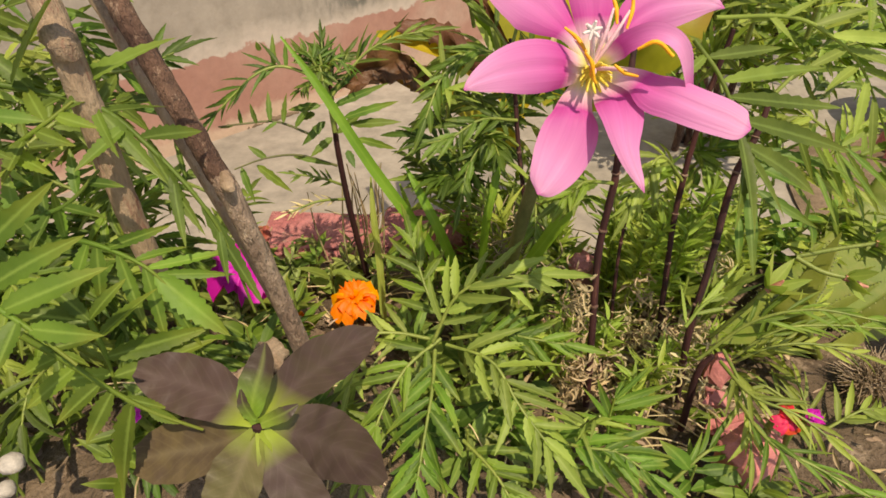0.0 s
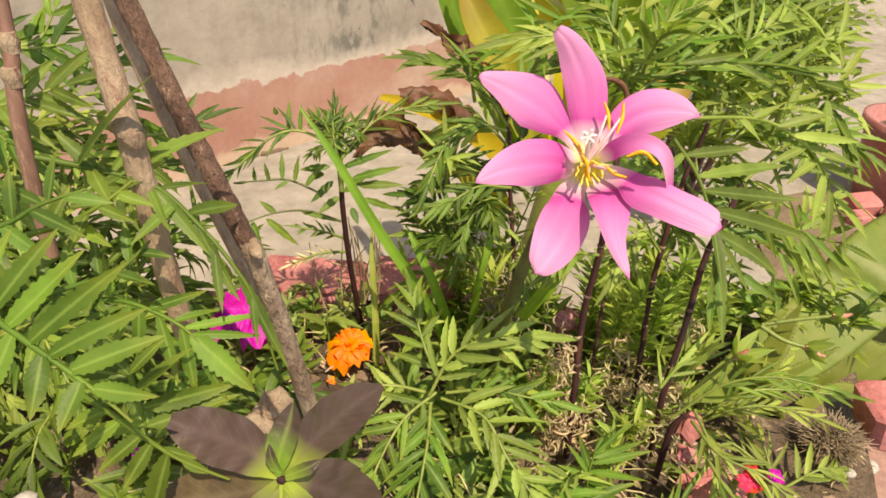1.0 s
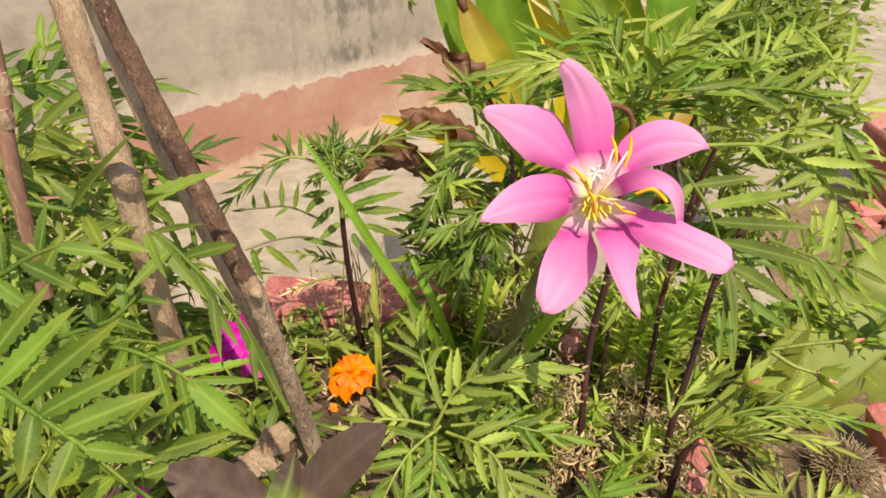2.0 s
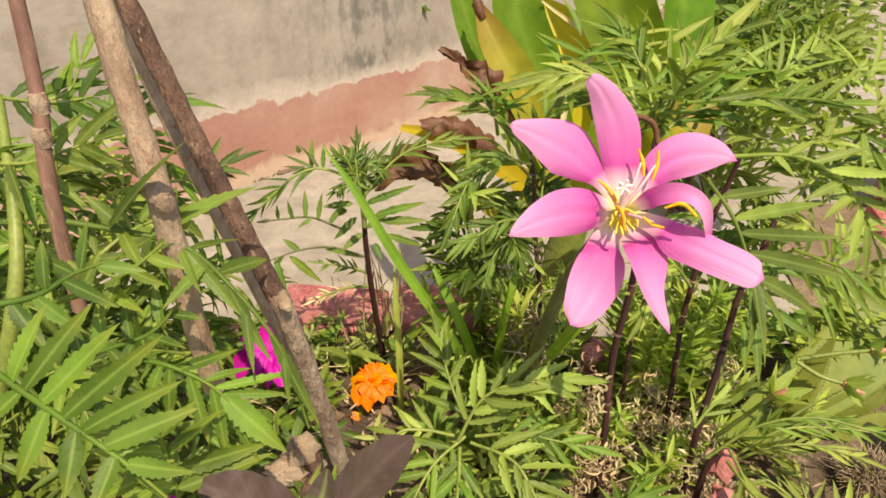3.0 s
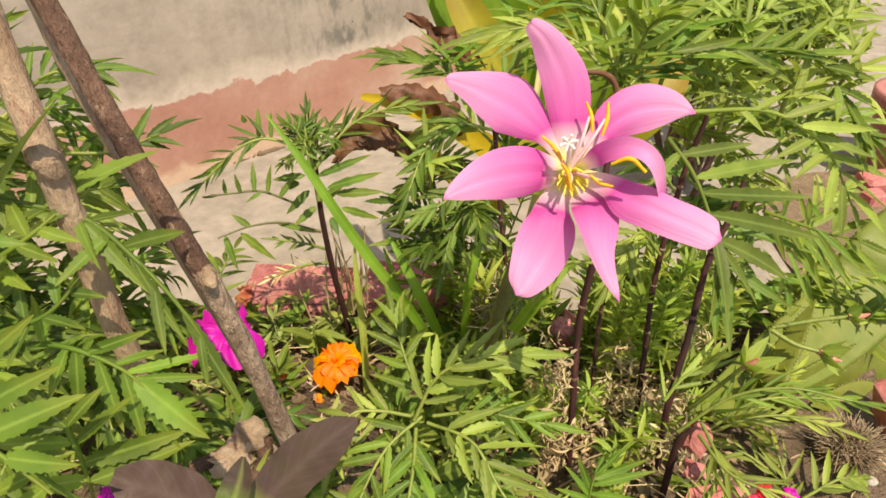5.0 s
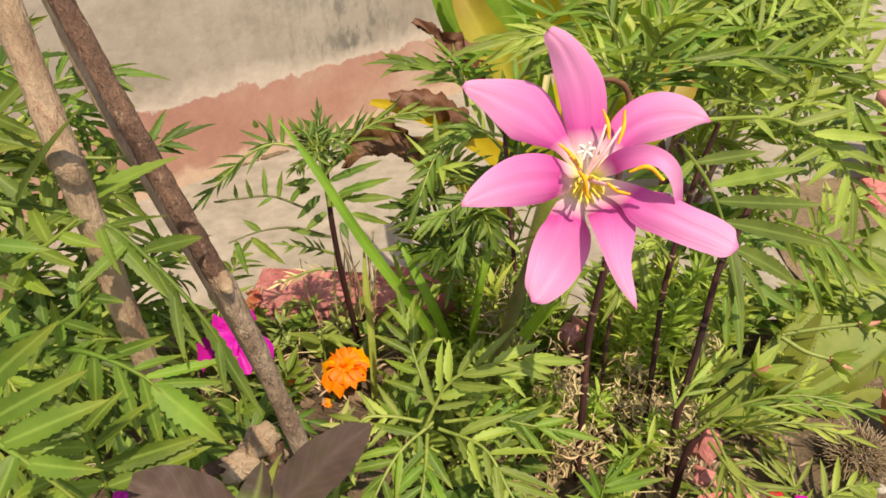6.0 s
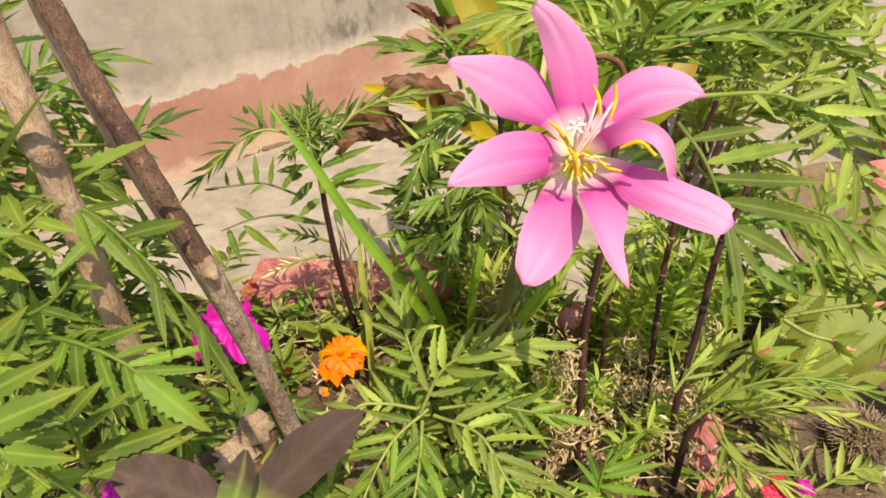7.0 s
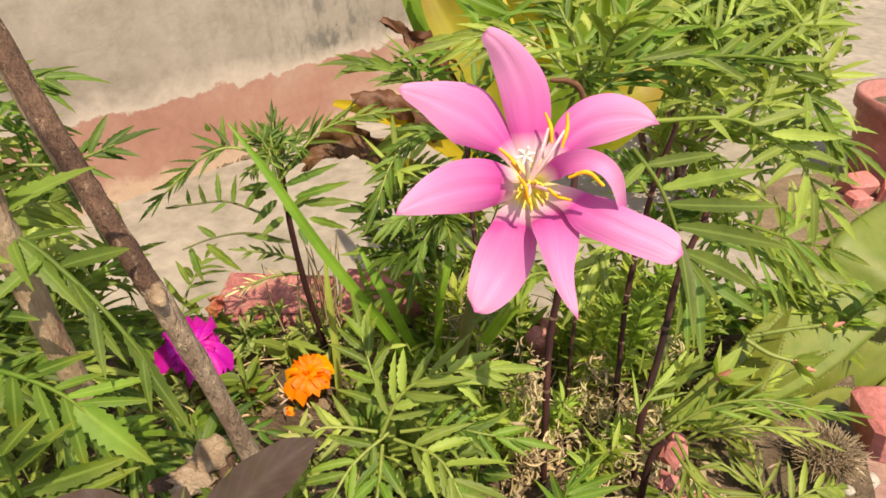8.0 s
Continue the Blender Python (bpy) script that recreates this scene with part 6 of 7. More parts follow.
# buds on thin stalks beside the aloe
for pts, at_, n_, s_ in ((((0.1209, 0.1999, 0.0515), (0.1271, 0.1947, 0.0715), (0.1334, 0.1923, 0.0865)), (0.1343, 0.1904, 0.0892), 6, 0.016), (((0.1590, 0.2197, 0.0833), (0.1673, 0.2124, 0.0811), (0.1765, 0.2084, 0.0805)), (0.1779, 0.2067, 0.0815), 5, 0.013), (((0.1648, 0.2279, 0.0777), (0.1817, 0.2259, 0.0840), (0.1952, 0.2231, 0.0889)), (0.1951, 0.2231, 0.0926), 5, 0.008)):
    bud = thing("flower_bud", pts[0], "half-closed green portulaca bud with a pinkish tip", "bud", "buds by the aloe")
    stem(bud, pts, [0.0012, 0.0011, 0.0010], STEM_GREEN, "stalk", 6, 0.03, 8)
    way = (Vector(at_) - Vector(pts[1])).normalized()
    ref = way.cross(Vector((0, 0, 1))).normalized()
    for k in range(n_):
        sh = Shape()
        a = k * 2 * math.pi / n_
        side = ref * math.cos(a) + way.cross(ref) * math.sin(a)
        leaflet(sh, Vector(pts[2]), way + side * 0.55, side, s_, 0.0030, 0.4, -0.2, 0, 6)
        part("sepal", sh, [LEAF_PALE], bud)
    tip_at = Vector(pts[2]) + way * 0.006 - Vector((0, 0, 0.002))
    stem(bud, [Vector(pts[2]), tip_at, tip_at + way * 0.004], [0.0016, 0.0014, 0.0005], solid_material("bud_pink", (0.45, 0.16, 0.12), (0.60, 0.30, 0.20), 200, 0.6, 0.2, 0.0004), "bud_tip", 7, 0.1, 6)

# ferny shoot in front of the aloe
fern = thing("marigold_plant", (0.1350, 0.2240, 0.0000), "arching thin-leaved marigold shoot beside the bricks", "plant", "marigold plants")


def fern_frond(k, *pts):
    frond(fern, pts, (0.0, -0.5, 0.85), 8, 0.020, 0.0014, (LEAF, LEAF_PALE)[k % 2], 0, 0.25, 30, 1200 + k, 0.15)


fern_frond(0, (0.1113, 0.1872, 0.0500), (0.1274, 0.1850, 0.0748), (0.1468, 0.1803, 0.0863), (0.1691, 0.1726, 0.0872))
fern_frond(1, (0.1186, 0.1824, 0.0534), (0.1226, 0.1603, 0.0569), (0.1379, 0.1486, 0.0573), (0.1549, 0.1334, 0.0497))
fern_frond(2, (0.1203, 0.1669, 0.0490), (0.1244, 0.1431, 0.0503), (0.1398, 0.1320, 0.0481), (0.1544, 0.1218, 0.0457))
fern_frond(3, (0.1221, 0.1890, 0.0538), (0.1237, 0.1711, 0.0514), (0.1239, 0.1580, 0.0453), (0.1226, 0.1465, 0.0381))
fern_frond(4, (0.1346, 0.2013, 0.0345), (0.1517, 0.2018, 0.0539), (0.1727, 0.1992, 0.0597), (0.1955, 0.1943, 0.0621))
fern_frond(5, (0.1359, 0.2005, 0.0333), (0.1490, 0.1974, 0.0472), (0.1649, 0.1945, 0.0525), (0.1826, 0.1880, 0.0524))
stem(fern, [(0.1141, 0.1866, 0.0000), (0.1134, 0.1876, 0.0403), (0.1175, 0.1874, 0.0518)], [0.0018, 0.0016, 0.0011], STEM_DARK, "stem", 8, 0.06, 10)

spray(fern, [(0.1033, 0.1920, 0.0653), (0.1128, 0.1980, 0.0748), (0.1335, 0.2080, 0.0797)], [(0.12, (0.1239, 0.2150, 0.0878), 0.0011), (0.35, (0.1305, 0.2120, 0.0865), 0.0013), (0.50, (0.1412, 0.2050, 0.0763), 0.0011), (0.72, (0.1421, 0.2150, 0.0804), 0.0011), (0.25, (0.1256, 0.1960, 0.0743), 0.0009), (0.03, (0.1003, 0.2050, 0.0826), 0.0009)], LEAF_PALE)
spray(fern, [(0.1027, 0.2460, 0.0323), (0.1005, 0.2500, 0.0559), (0.0924, 0.2520, 0.0758)], [(0.15, (0.0871, 0.2460, 0.0601), 0.0021), (0.38, (0.1101, 0.2500, 0.0674), 0.0021), (0.50, (0.0825, 0.2500, 0.0715), 0.0021), (0.77, (0.1083, 0.2550, 0.0756), 0.0018), (0.18, (0.1126, 0.2400, 0.0491), 0.0018), (0.72, (0.0886, 0.2560, 0.0820), 0.0018), (0.42, (0.1034, 0.2560, 0.0785), 0.0018)], LEAF_LIME)
spray(fern, [(0.1274, 0.2500, 0.0310), (0.1271, 0.2540, 0.0529), (0.1187, 0.2580, 0.0734)], [(0.12, (0.1109, 0.2500, 0.0562), 0.0021), (0.33, (0.1390, 0.2520, 0.0599), 0.0025), (0.50, (0.1134, 0.2560, 0.0671), 0.0021), (0.75, (0.1353, 0.2620, 0.0859), 0.0045), (0.08, (0.1342, 0.2450, 0.0447), 0.0019), (0.95, (0.1103, 0.2600, 0.0869), 0.0024)], LEAF_PALE)

# dry bristly tuft beside the bed's edge
tuft = thing("dry_tuft", (0.2275, 0.2192, 0.0015), "dead fuzzy pale brown plant tuft at the bed's edge", "plant")
sh = Shape()
rng = random.Random(55)
c0 = Vector((0.2210, 0.2118, 0.0083))
for k in range(1500):
    a, e_ = rng.uniform(0, 6.28), rng.uniform(-0.4, 1.5)
    way = Vector((math.cos(a) * math.cos(e_), math.sin(a) * math.cos(e_), math.sin(e_)))
    q = c0 + Vector((way.x * 0.013, way.y * 0.010, way.z * 0.007)) * rng.uniform(0.6, 1.05)
    tube(sh, [q, q + way * rng.uniform(0.002, 0.006) + Vector((rng.gauss(0, 0.003), rng.gauss(0, 0.003), rng.gauss(0.001, 0.002)))], [0.0004, 0.0002], 4, 3)
part("bristles", sh, BRISTLE, tuft)
lump(tuft, c0 - Vector((0, 0, 0.003)), 0.011, EARTH, 7, "core", (1.2, 1, 0.8), 3)
stem(tuft, [(c0.x, c0.y, -0.04), (c0.x, c0.y, c0.z)], [0.012, 0.01], BARK_PALE, "foot", 8, 0.1, 5)

# ---- bush behind ----
bush = thing("shrub", (0.42, 0.95, FLOOR_Z), "small leafy green shrub by the wall", "shrub")
rng = random.Random(8)
for c_, r_, cnt in (((0.4763, 0.9500, 0.0947), 0.12, 1100), ((0.3734, 0.8500, 0.0796), 0.09, 700), ((0.5353, 1.1412, 0.0501), 0.16, 900), ((0.7078, 1.2590, 0.0506), 0.13, 600), ((0.6062, 1.3779, 0.1463), 0.2, 700), ((0.3488, 0.8419, 0.0420), 0.10, 400), ((0.4541, 0.7937, 0.0596), 0.08, 350)):
    sh = Shape()
    for k in range(cnt):
        v = Vector((rng.gauss(0, 1), rng.gauss(0, 1), rng.gauss(0, 1))).normalized() * (r_ * rng.uniform(0.45, 1.05))
        way = (v.normalized() + Vector((rng.uniform(-1, 1), rng.uniform(-1, 1), rng.uniform(-0.6, 0.6)))).normalized()
        leaflet(sh, Vector(c_) + v, way, (rng.uniform(-0.4, 0.4), -0.5, 0.8), rng.uniform(0.014, 0.030), rng.uniform(0.003, 0.006), 0.3, 0.2, 0, 4)
    part("leaves", sh, [LEAF_MID if r_ in (0.12, 0.09) else rng.choice((LEAF, LEAF_PALE, LEAF))], bush)
for k in range(9):
    q = Vector((0.42, 0.95, FLOOR_Z)) + Vector((rng.uniform(-0.05, 0.05), rng.uniform(-0.05, 0.05), 0))
    stem(bush, [q, q + Vector((rng.uniform(-0.1, 0.1), rng.uniform(-0.1, 0.1), 0.2)), q + Vector((rng.uniform(-0.12, 0.12), rng.uniform(-0.1, 0.1), 0.30))], [0.006, 0.005, 0.002], BARK_DARK, "branch", 6, 0.05, 8)

# ---- weeds, litter and clods on the bed ----
rng = random.Random(77)
for k in range(150):
    x, y = rng.uniform(-0.30, 0.24), rng.uniform(0.14, 0.325)
    if not inside(x, y):
        continue
    if x > 0.13 and y < 0.31 or 0.045 < x < 0.175 and 0.16 < y < 0.275 or abs(x + 0.058) < 0.025 and 0.19 < y < 0.27:
        continue
    weed = thing("weed_seedling", (x, y, soil_height(x, y)), "small green weed seedling on the soil", "plant", "weeds on the bed")
    sh = Shape()
    for j in range(rng.randrange(6, 13)):
        a = j * 2.4 + rng.random()
        h = rng.uniform(0.006, 0.05)
        way = Vector((math.cos(a), math.sin(a), rng.uniform(0.1, 1.4)))
        leaflet(sh, (x + math.cos(a) * 0.002, y + math.sin(a) * 0.002, soil_height(x, y) + h * 0.6), way, (0, -0.4, 0.9), rng.uniform(0.010, 0.026), rng.uniform(0.0012, 0.0042), 0.3, 0.3, 0, 5)
    tube(sh, [(x, y, soil_height(x, y) - 0.003), (x, y, soil_height(x, y) + 0.03)], [0.0008, 0.0005], 5, 4, mat=1)
    part("leaves", sh, [rng.choice((LEAF, LEAF_PALE, LEAF_MID if x > 0 else LEAF_DEEP)), STEM_GREEN], weed)

litter = tagged(part("dry_litter", Shape(), STRAW, None), "curled dry straw-coloured leaf litter on the soil", "litter", kind="stuff")
sh = Shape()
for k in range(1500):
    if k % 3:
        x, y = rng.gauss(0.085, 0.03), rng.gauss(0.22, 0.035)
    else:
        x, y = rng.uniform(-0.16, 0.22), rng.uniform(0.10, 0.33)
    if not inside(x, y) or y < 0.205 and 0.03 < x < 0.13 and k % 3:
        continue
    z = soil_height(x, y) + rng.uniform(0.0, 0.014)
    a = rng.uniform(0, 6.28)
    leaflet(sh, (x, y, z), (math.cos(a), math.sin(a), rng.uniform(-0.3, 0.7)), (rng.uniform(-0.6, 0.6), rng.uniform(-0.6, 0.6), 0.8), rng.uniform(0.004, 0.010), rng.uniform(0.0006, 0.0013), 1.1, rng.uniform(-0.3, 0.5), 0, 4, mat=k // 3 % 2)
litter.data = sh.mesh("dry_litter", [STRAW, BRISTLE])

clods = tagged(part("soil_clods", Shape(), CLOD, None), "small clods and pebbles lying on the soil", "soil", kind="stuff")
bm = bmesh.new()
for k in range(260):
    x, y = rng.uniform(-0.3, 0.13), rng.uniform(0.02, 0.33)
    if not inside(x, y):
        continue
    r = rng.uniform(0.0015, 0.006)
    made = bmesh.ops.create_icosphere(bm, subdivisions=1, radius=r, matrix=Matrix.Translation((x, y, soil_height(x, y) + r * 0.3)))
    for v in made["verts"]:
        v.co += Vector([rng.uniform(-0.3, 0.3) * r for _ in range(3)])
bm.to_mesh(clods.data)
bm.free()

# loose painted brick pieces half buried beside the stems
rng = random.Random(19)
for p_, s_ in (((0.1310, 0.2011, 0.0277), (0.012, 0.013, 0.016)), ((0.1218, 0.1829, 0.0285), (0.010, 0.012, 0.010)), ((0.1290, 0.1560, 0.0180), (0.024, 0.020, 0.034)), ((0.0840, 0.2985, 0.0120), (0.022, 0.018, 0.022)), ((0.1380, 0.1832, 0.0060), (0.026, 0.010, 0.008)), ((0.2586, 0.2269, 0.0141), (0.036, 0.026, 0.028)), ((0.735, 0.915, -0.205), (0.05, 0.04, 0.04)), ((0.775, 0.88, -0.205), (0.04, 0.035, 0.04)), ((0.71, 0.87, -0.208), (0.035, 0.03, 0.03))):
    me = brick_mesh(rng.randrange(90), s_)
    ob = new("brick_piece", me)
    me.materials[0] = PAINTED
    ob.matrix_basis = pose(*p_, rng.uniform(-14, 14), rng.uniform(-14, 14), rng.uniform(0, 90))
    tagged(ob, "broken piece of red-painted brick lying on the soil", "brick", "loose brick pieces")

# dry curled leaves clinging to the dark stems
rng = random.Random(23)


def curl(shape, at, length, r):
    """One dead leaf rolled into a small hook."""
    e1 = Vector((rng.gauss(0, 1), rng.gauss(0, 1), rng.gauss(0, 1))).normalized()
    e2 = e1.cross(Vector((rng.gauss(0, 1), rng.gauss(0, 1), rng.gauss(0, 1)))).normalized()
    turn = rng.uniform(0.8, 4.0)
    big = length / turn
    tube(shape, [at + e1 * (big * math.cos(turn * g / 4)) + e2 * (big * math.sin(turn * g / 4)) for g in range(5)], [r * 0.5, r, r * 1.1, r * 0.9, r * 0.3], 5, 7)


for who, at_, n_, sp in ((0, (0.0575, 0.2030, 0.0680), 60, (2, 2, 8)), (3, (0.0975, 0.2380, 0.0480), 50, (4, 3, 8)), (0, (0.0612, 0.2262, 0.0511), 55, (4, 4, 9)), (0, (0.0578, 0.1945, 0.0370), 110, (2.4, 3, 9)), (3, (0.1065, 0.2541, 0.0316), 36, (8, 5, 4)), (3, (0.0941, 0.2351, 0.0297), 44, (4, 5, 8)), (1, (0.1018, 0.2197, 0.0339), 40, (4, 5, 6)), (2, (0.1146, 0.2024, 0.0516), 90, (3, 3, 4)), (2, (0.1214, 0.2156, 0.0824), 34, (2, 3, 4)), (2, (0.1081, 0.1947, 0.0327), 50, (6, 6, 4)), (0, (0.0727, 0.2031, 0.0351), 22, (5, 6, 6))):
    sh = Shape()
    for j in range(n_):
        if j % 3 == 0:
            q = Vector(at_) + Vector((rng.gauss(0, sp[0]), rng.gauss(0, sp[1]), rng.gauss(0, sp[2]))) * 0.0011
            leaflet(sh, q, (rng.gauss(0, 1), rng.gauss(0, 1), rng.gauss(-0.3, 0.8)), (rng.gauss(0, 1), rng.gauss(0, 1), 0.6), rng.uniform(0.004, 0.009), rng.uniform(0.0005, 0.0011), 1.0, rng.uniform(-0.8, 0.9), 0.2, 7, bend=rng.uniform(-0.5, 0.5))
            continue
        curl(sh, Vector(at_) + Vector((rng.gauss(0, sp[0]), rng.gauss(0, sp[1]), rng.gauss(0, sp[2]))) * 0.001, rng.uniform(0.003, 0.011), rng.uniform(0.00025, 0.0006))
    part("dry_leaves", sh, CURL, tall[who], "curled dry leaves")
# grassy pale sprigs between the stems and under the leaf mass
rng = random.Random(41)
for k in range(60):
    x, y = rng.uniform(-0.02, 0.26), rng.uniform(0.17, 0.325)
    if not inside(x, y) or x > 0.125 and y < 0.31 or x > 0.18 or 0.045 < x < 0.175 and 0.16 < y < 0.275:
        continue
    z = soil_height(x, y)
    sprig = thing("grass_sprig", (x, y, z), "pale narrow-leaved sprig on the bed", "plant", "sprigs on the bed")
    sh = Shape()
    tilt = Vector((rng.uniform(-0.5, 0.5), rng.uniform(-0.6, 0.2), 1)).normalized()
    tall_ = rng.uniform(0.03, 0.085)
    tube(sh, [(x, y, z - 0.004), Vector((x, y, z)) + tilt * tall_], [0.0009, 0.0005], 5, 5, mat=1)
    for j in range(rng.randrange(18, 28)):
        f = rng.uniform(0.2, 1)
        a = j * 2.4
        way = Vector((math.cos(a), math.sin(a), 0)) + tilt * rng.uniform(0.1, 1.0)
        leaflet(sh, Vector((x, y, z)) + tilt * tall_ * f, way, (0, -0.4, 0.9), rng.uniform(0.008, 0.020), rng.uniform(0.0008, 0.0016), 0.4, rng.uniform(0, 0.4), 0, 6, bend=rng.uniform(-0.1, 0.1))
    part("leaves", sh, [rng.choice((LEAF_LIME, LEAF_PALE, LEAF_PALE)), STEM_GREEN], sprig)

rng = random.Random(43)
for k in range(34):
    # weeds between the leaf mass and the aloe
    x, y = rng.uniform(0.13, 0.27), rng.uniform(0.285, 0.325)
    z = soil_height(x, y)
    sprig = thing("grass_sprig", (x, y, z), "pale narrow-leaved weed behind the aloe", "plant", "sprigs on the bed")
    sh = Shape()
    tilt = Vector((rng.uniform(-0.5, 0.5), rng.uniform(-0.4, 0.3), 1)).normalized()
    tall_ = rng.uniform(0.03, 0.075)
    tube(sh, [(x, y, z - 0.004), Vector((x, y, z)) + tilt * tall_], [0.0009, 0.0005], 5, 5, mat=1)
    for j in range(16):
        f = rng.uniform(0.2, 1)
        a = j * 2.4
        way = Vector((math.cos(a), math.sin(a), 0)) + tilt * rng.uniform(0.1, 1.0)
        leaflet(sh, Vector((x, y, z)) + tilt * tall_ * f, way, (0, -0.4, 0.9), rng.uniform(0.014, 0.028), rng.uniform(0.0014, 0.0030), 0.4, rng.uniform(0, 0.4), 0, 6, bend=rng.uniform(-0.1, 0.1))
    part("leaves", sh, [rng.choice((LEAF, LEAF_PALE, LEAF_LIME)), STEM_GREEN], sprig)

# sprig hanging on the wall
sprig = thing("wall_sprig", (-0.1757, 1.2472, 0.0286), "sparse green creeper sprig hanging on the stained wall", "plant")
rng = random.Random(61)
for pts in (((-0.2283, 1.2674, 0.1269), (-0.2025, 1.2546, 0.0686), (-0.1790, 1.2556, 0.0268), (-0.1878, 1.2400, -0.0114)), ((-0.1255, 1.3406, 0.1311), (-0.0854, 1.3402, 0.0683), (-0.0768, 1.3343, 0.0363))):
    sh = Shape()
    tube(sh, pts, [0.0014, 0.001, 0.0007], 5, 10, mat=1)
    for q in spline(pts, 14)[4:]:
        for j in range(2):
            a = rng.uniform(0, 6.28)
            leaflet(sh, q, (math.cos(a), -0.4, math.sin(a)), (0.5, -0.8, 0.3), rng.uniform(0.012, 0.024), rng.uniform(0.003, 0.006), 0.3, 0.2, 0, 4)
    part("shoot", sh, [LEAF_DEEP, STEM_OLIVE], sprig)

# portulaca ground cover: fleshy little leaves on short creeping shoots
PORTULACA = leaf_material("portulaca_green", (0.17, 0.22, 0.05), (0.30, 0.34, 0.10), glow=0.25, vein=0.0)
rng = random.Random(91)
for k in range(75):
    x, y = rng.uniform(-0.15, 0.05), rng.uniform(0.15, 0.315)
    if math.hypot(x + 0.085, y - 0.165) < 0.03:
        continue
    if abs(x + 0.058) < 0.03 and 0.19 < y < 0.265 or x > -0.028 and y > 0.19 and k % 3:
        continue
    z = soil_height(x, y)
    sprig = thing("portulaca_plant", (x, y, z), "creeping portulaca shoot with small fleshy leaves", "plant", "portulaca on the bed")
    sh = Shape()
    a = rng.uniform(0, 6.28)
    end = Vector((x + math.cos(a) * 0.02, y + math.sin(a) * 0.02, z + rng.uniform(0.008, 0.03)))
    pts = [Vector((x, y, z - 0.002)), Vector((x, y, z)).lerp(end, 0.5) + Vector((0, 0, 0.004)), end]
    tube(sh, pts, [0.0011, 0.0009, 0.0007], 5, 6, mat=1)
    for q in spline(pts, 9)[2:]:
        for j in range(2):
            c = rng.uniform(0, 6.28)
            leaflet(sh, q, (math.cos(c), math.sin(c), rng.uniform(0.0, 1.0)), (0, -0.4, 0.9), rng.uniform(0.007, 0.014), rng.uniform(0.0010, 0.0018), 0.5, 0.1, 0, 4)
    part("leaves", sh, [PORTULACA, STEM_OLIVE], sprig)

# loose straw lying about
straw = tagged(part("straw", Shape(), STRAW, None), "thin dry straw stalks scattered on the soil", "litter", kind="stuff")
sh = Shape()
rng = random.Random(97)
for k in range(170):
    x, y = rng.uniform(-0.14, 0.14), rng.uniform(0.14, 0.31)
    if abs(x + 0.058) < 0.028 and 0.18 < y < 0.265:
        continue
    z = soil_height(x, y) + rng.uniform(0.002, 0.014)
    a, n_ = rng.uniform(0, 6.28), rng.uniform(0.012, 0.045)
    p0 = Vector((x, y, z))
    p2 = p0 + Vector((math.cos(a) * n_, math.sin(a) * n_, rng.uniform(-0.004, 0.012)))
    tube(sh, [p0, p0.lerp(p2, 0.5) + Vector((rng.uniform(-0.004, 0.004), rng.uniform(-0.004, 0.004), 0.005)), p2], [0.0006, 0.0005, 0.0003], 4, 6)
straw.data = sh.mesh("straw", [STRAW])

# taller weeds along the far edge of the bed
rng = random.Random(101)
for k in range(30):
    x, y = rng.uniform(0.0, 0.175), rng.uniform(0.265, 0.335)
    z = soil_height(x, y)
    sprig = thing("grass_sprig", (x, y, z), "bright narrow-leaved weed at the far edge of the bed", "plant", "sprigs on the bed")
    sh = Shape()
    tilt = Vector((rng.uniform(-0.4, 0.4), rng.uniform(-0.5, 0.2), 1)).normalized()
    tall_ = rng.uniform(0.04, 0.11)
    tube(sh, [(x, y, z - 0.004), Vector((x, y, z)) + tilt * tall_], [0.0011, 0.0005], 5, 5, mat=1)
    for j in range(rng.randrange(30, 44)):
        f = rng.uniform(0.1, 1)
        a = j * 2.4
        way = Vector((math.cos(a), math.sin(a), 0)) * 0.8 + tilt * rng.uniform(0.3, 1.4)
        leaflet(sh, Vector((x, y, z)) + tilt * tall_ * f, way, (0, -0.4, 0.9), rng.uniform(0.008, 0.021), rng.uniform(0.0008, 0.0018), 0.4, rng.uniform(0, 0.4), 0, 6, bend=rng.uniform(-0.1, 0.1))
    part("leaves", sh, [rng.choice((LEAF_PALE, LEAF_LIME, LEAF_LIME, LEAF_LIME)), STEM_GREEN], sprig)

# feathery fill of the shoot beside the bricks
for k in range(4):
    p0 = Vector((rng.uniform(0.09, 0.18), rng.uniform(0.07, 0.145), 0))
    p0.z = soil_height(p0.x, p0.y) + rng.uniform(0.005, 0.03)
    a = rng.uniform(-1.2, 0.9)
    way = Vector((math.cos(a), math.sin(a) * 0.8, rng.uniform(0.1, 0.7))).normalized()
    reach = rng.uniform(0.03, 0.06)
    frond(fern, [p0, p0 + way * reach * 0.55 + Vector((0, 0, 0.008)), p0 + way * reach + Vector((0, 0, -0.004))], (0.0, -0.5, 0.85), 7, rng.uniform(0.016, 0.024), 0.0018, rng.choice((LEAF, LEAF_PALE, LEAF)), 0, 0.25, 32, 1500 + k, 0.15)

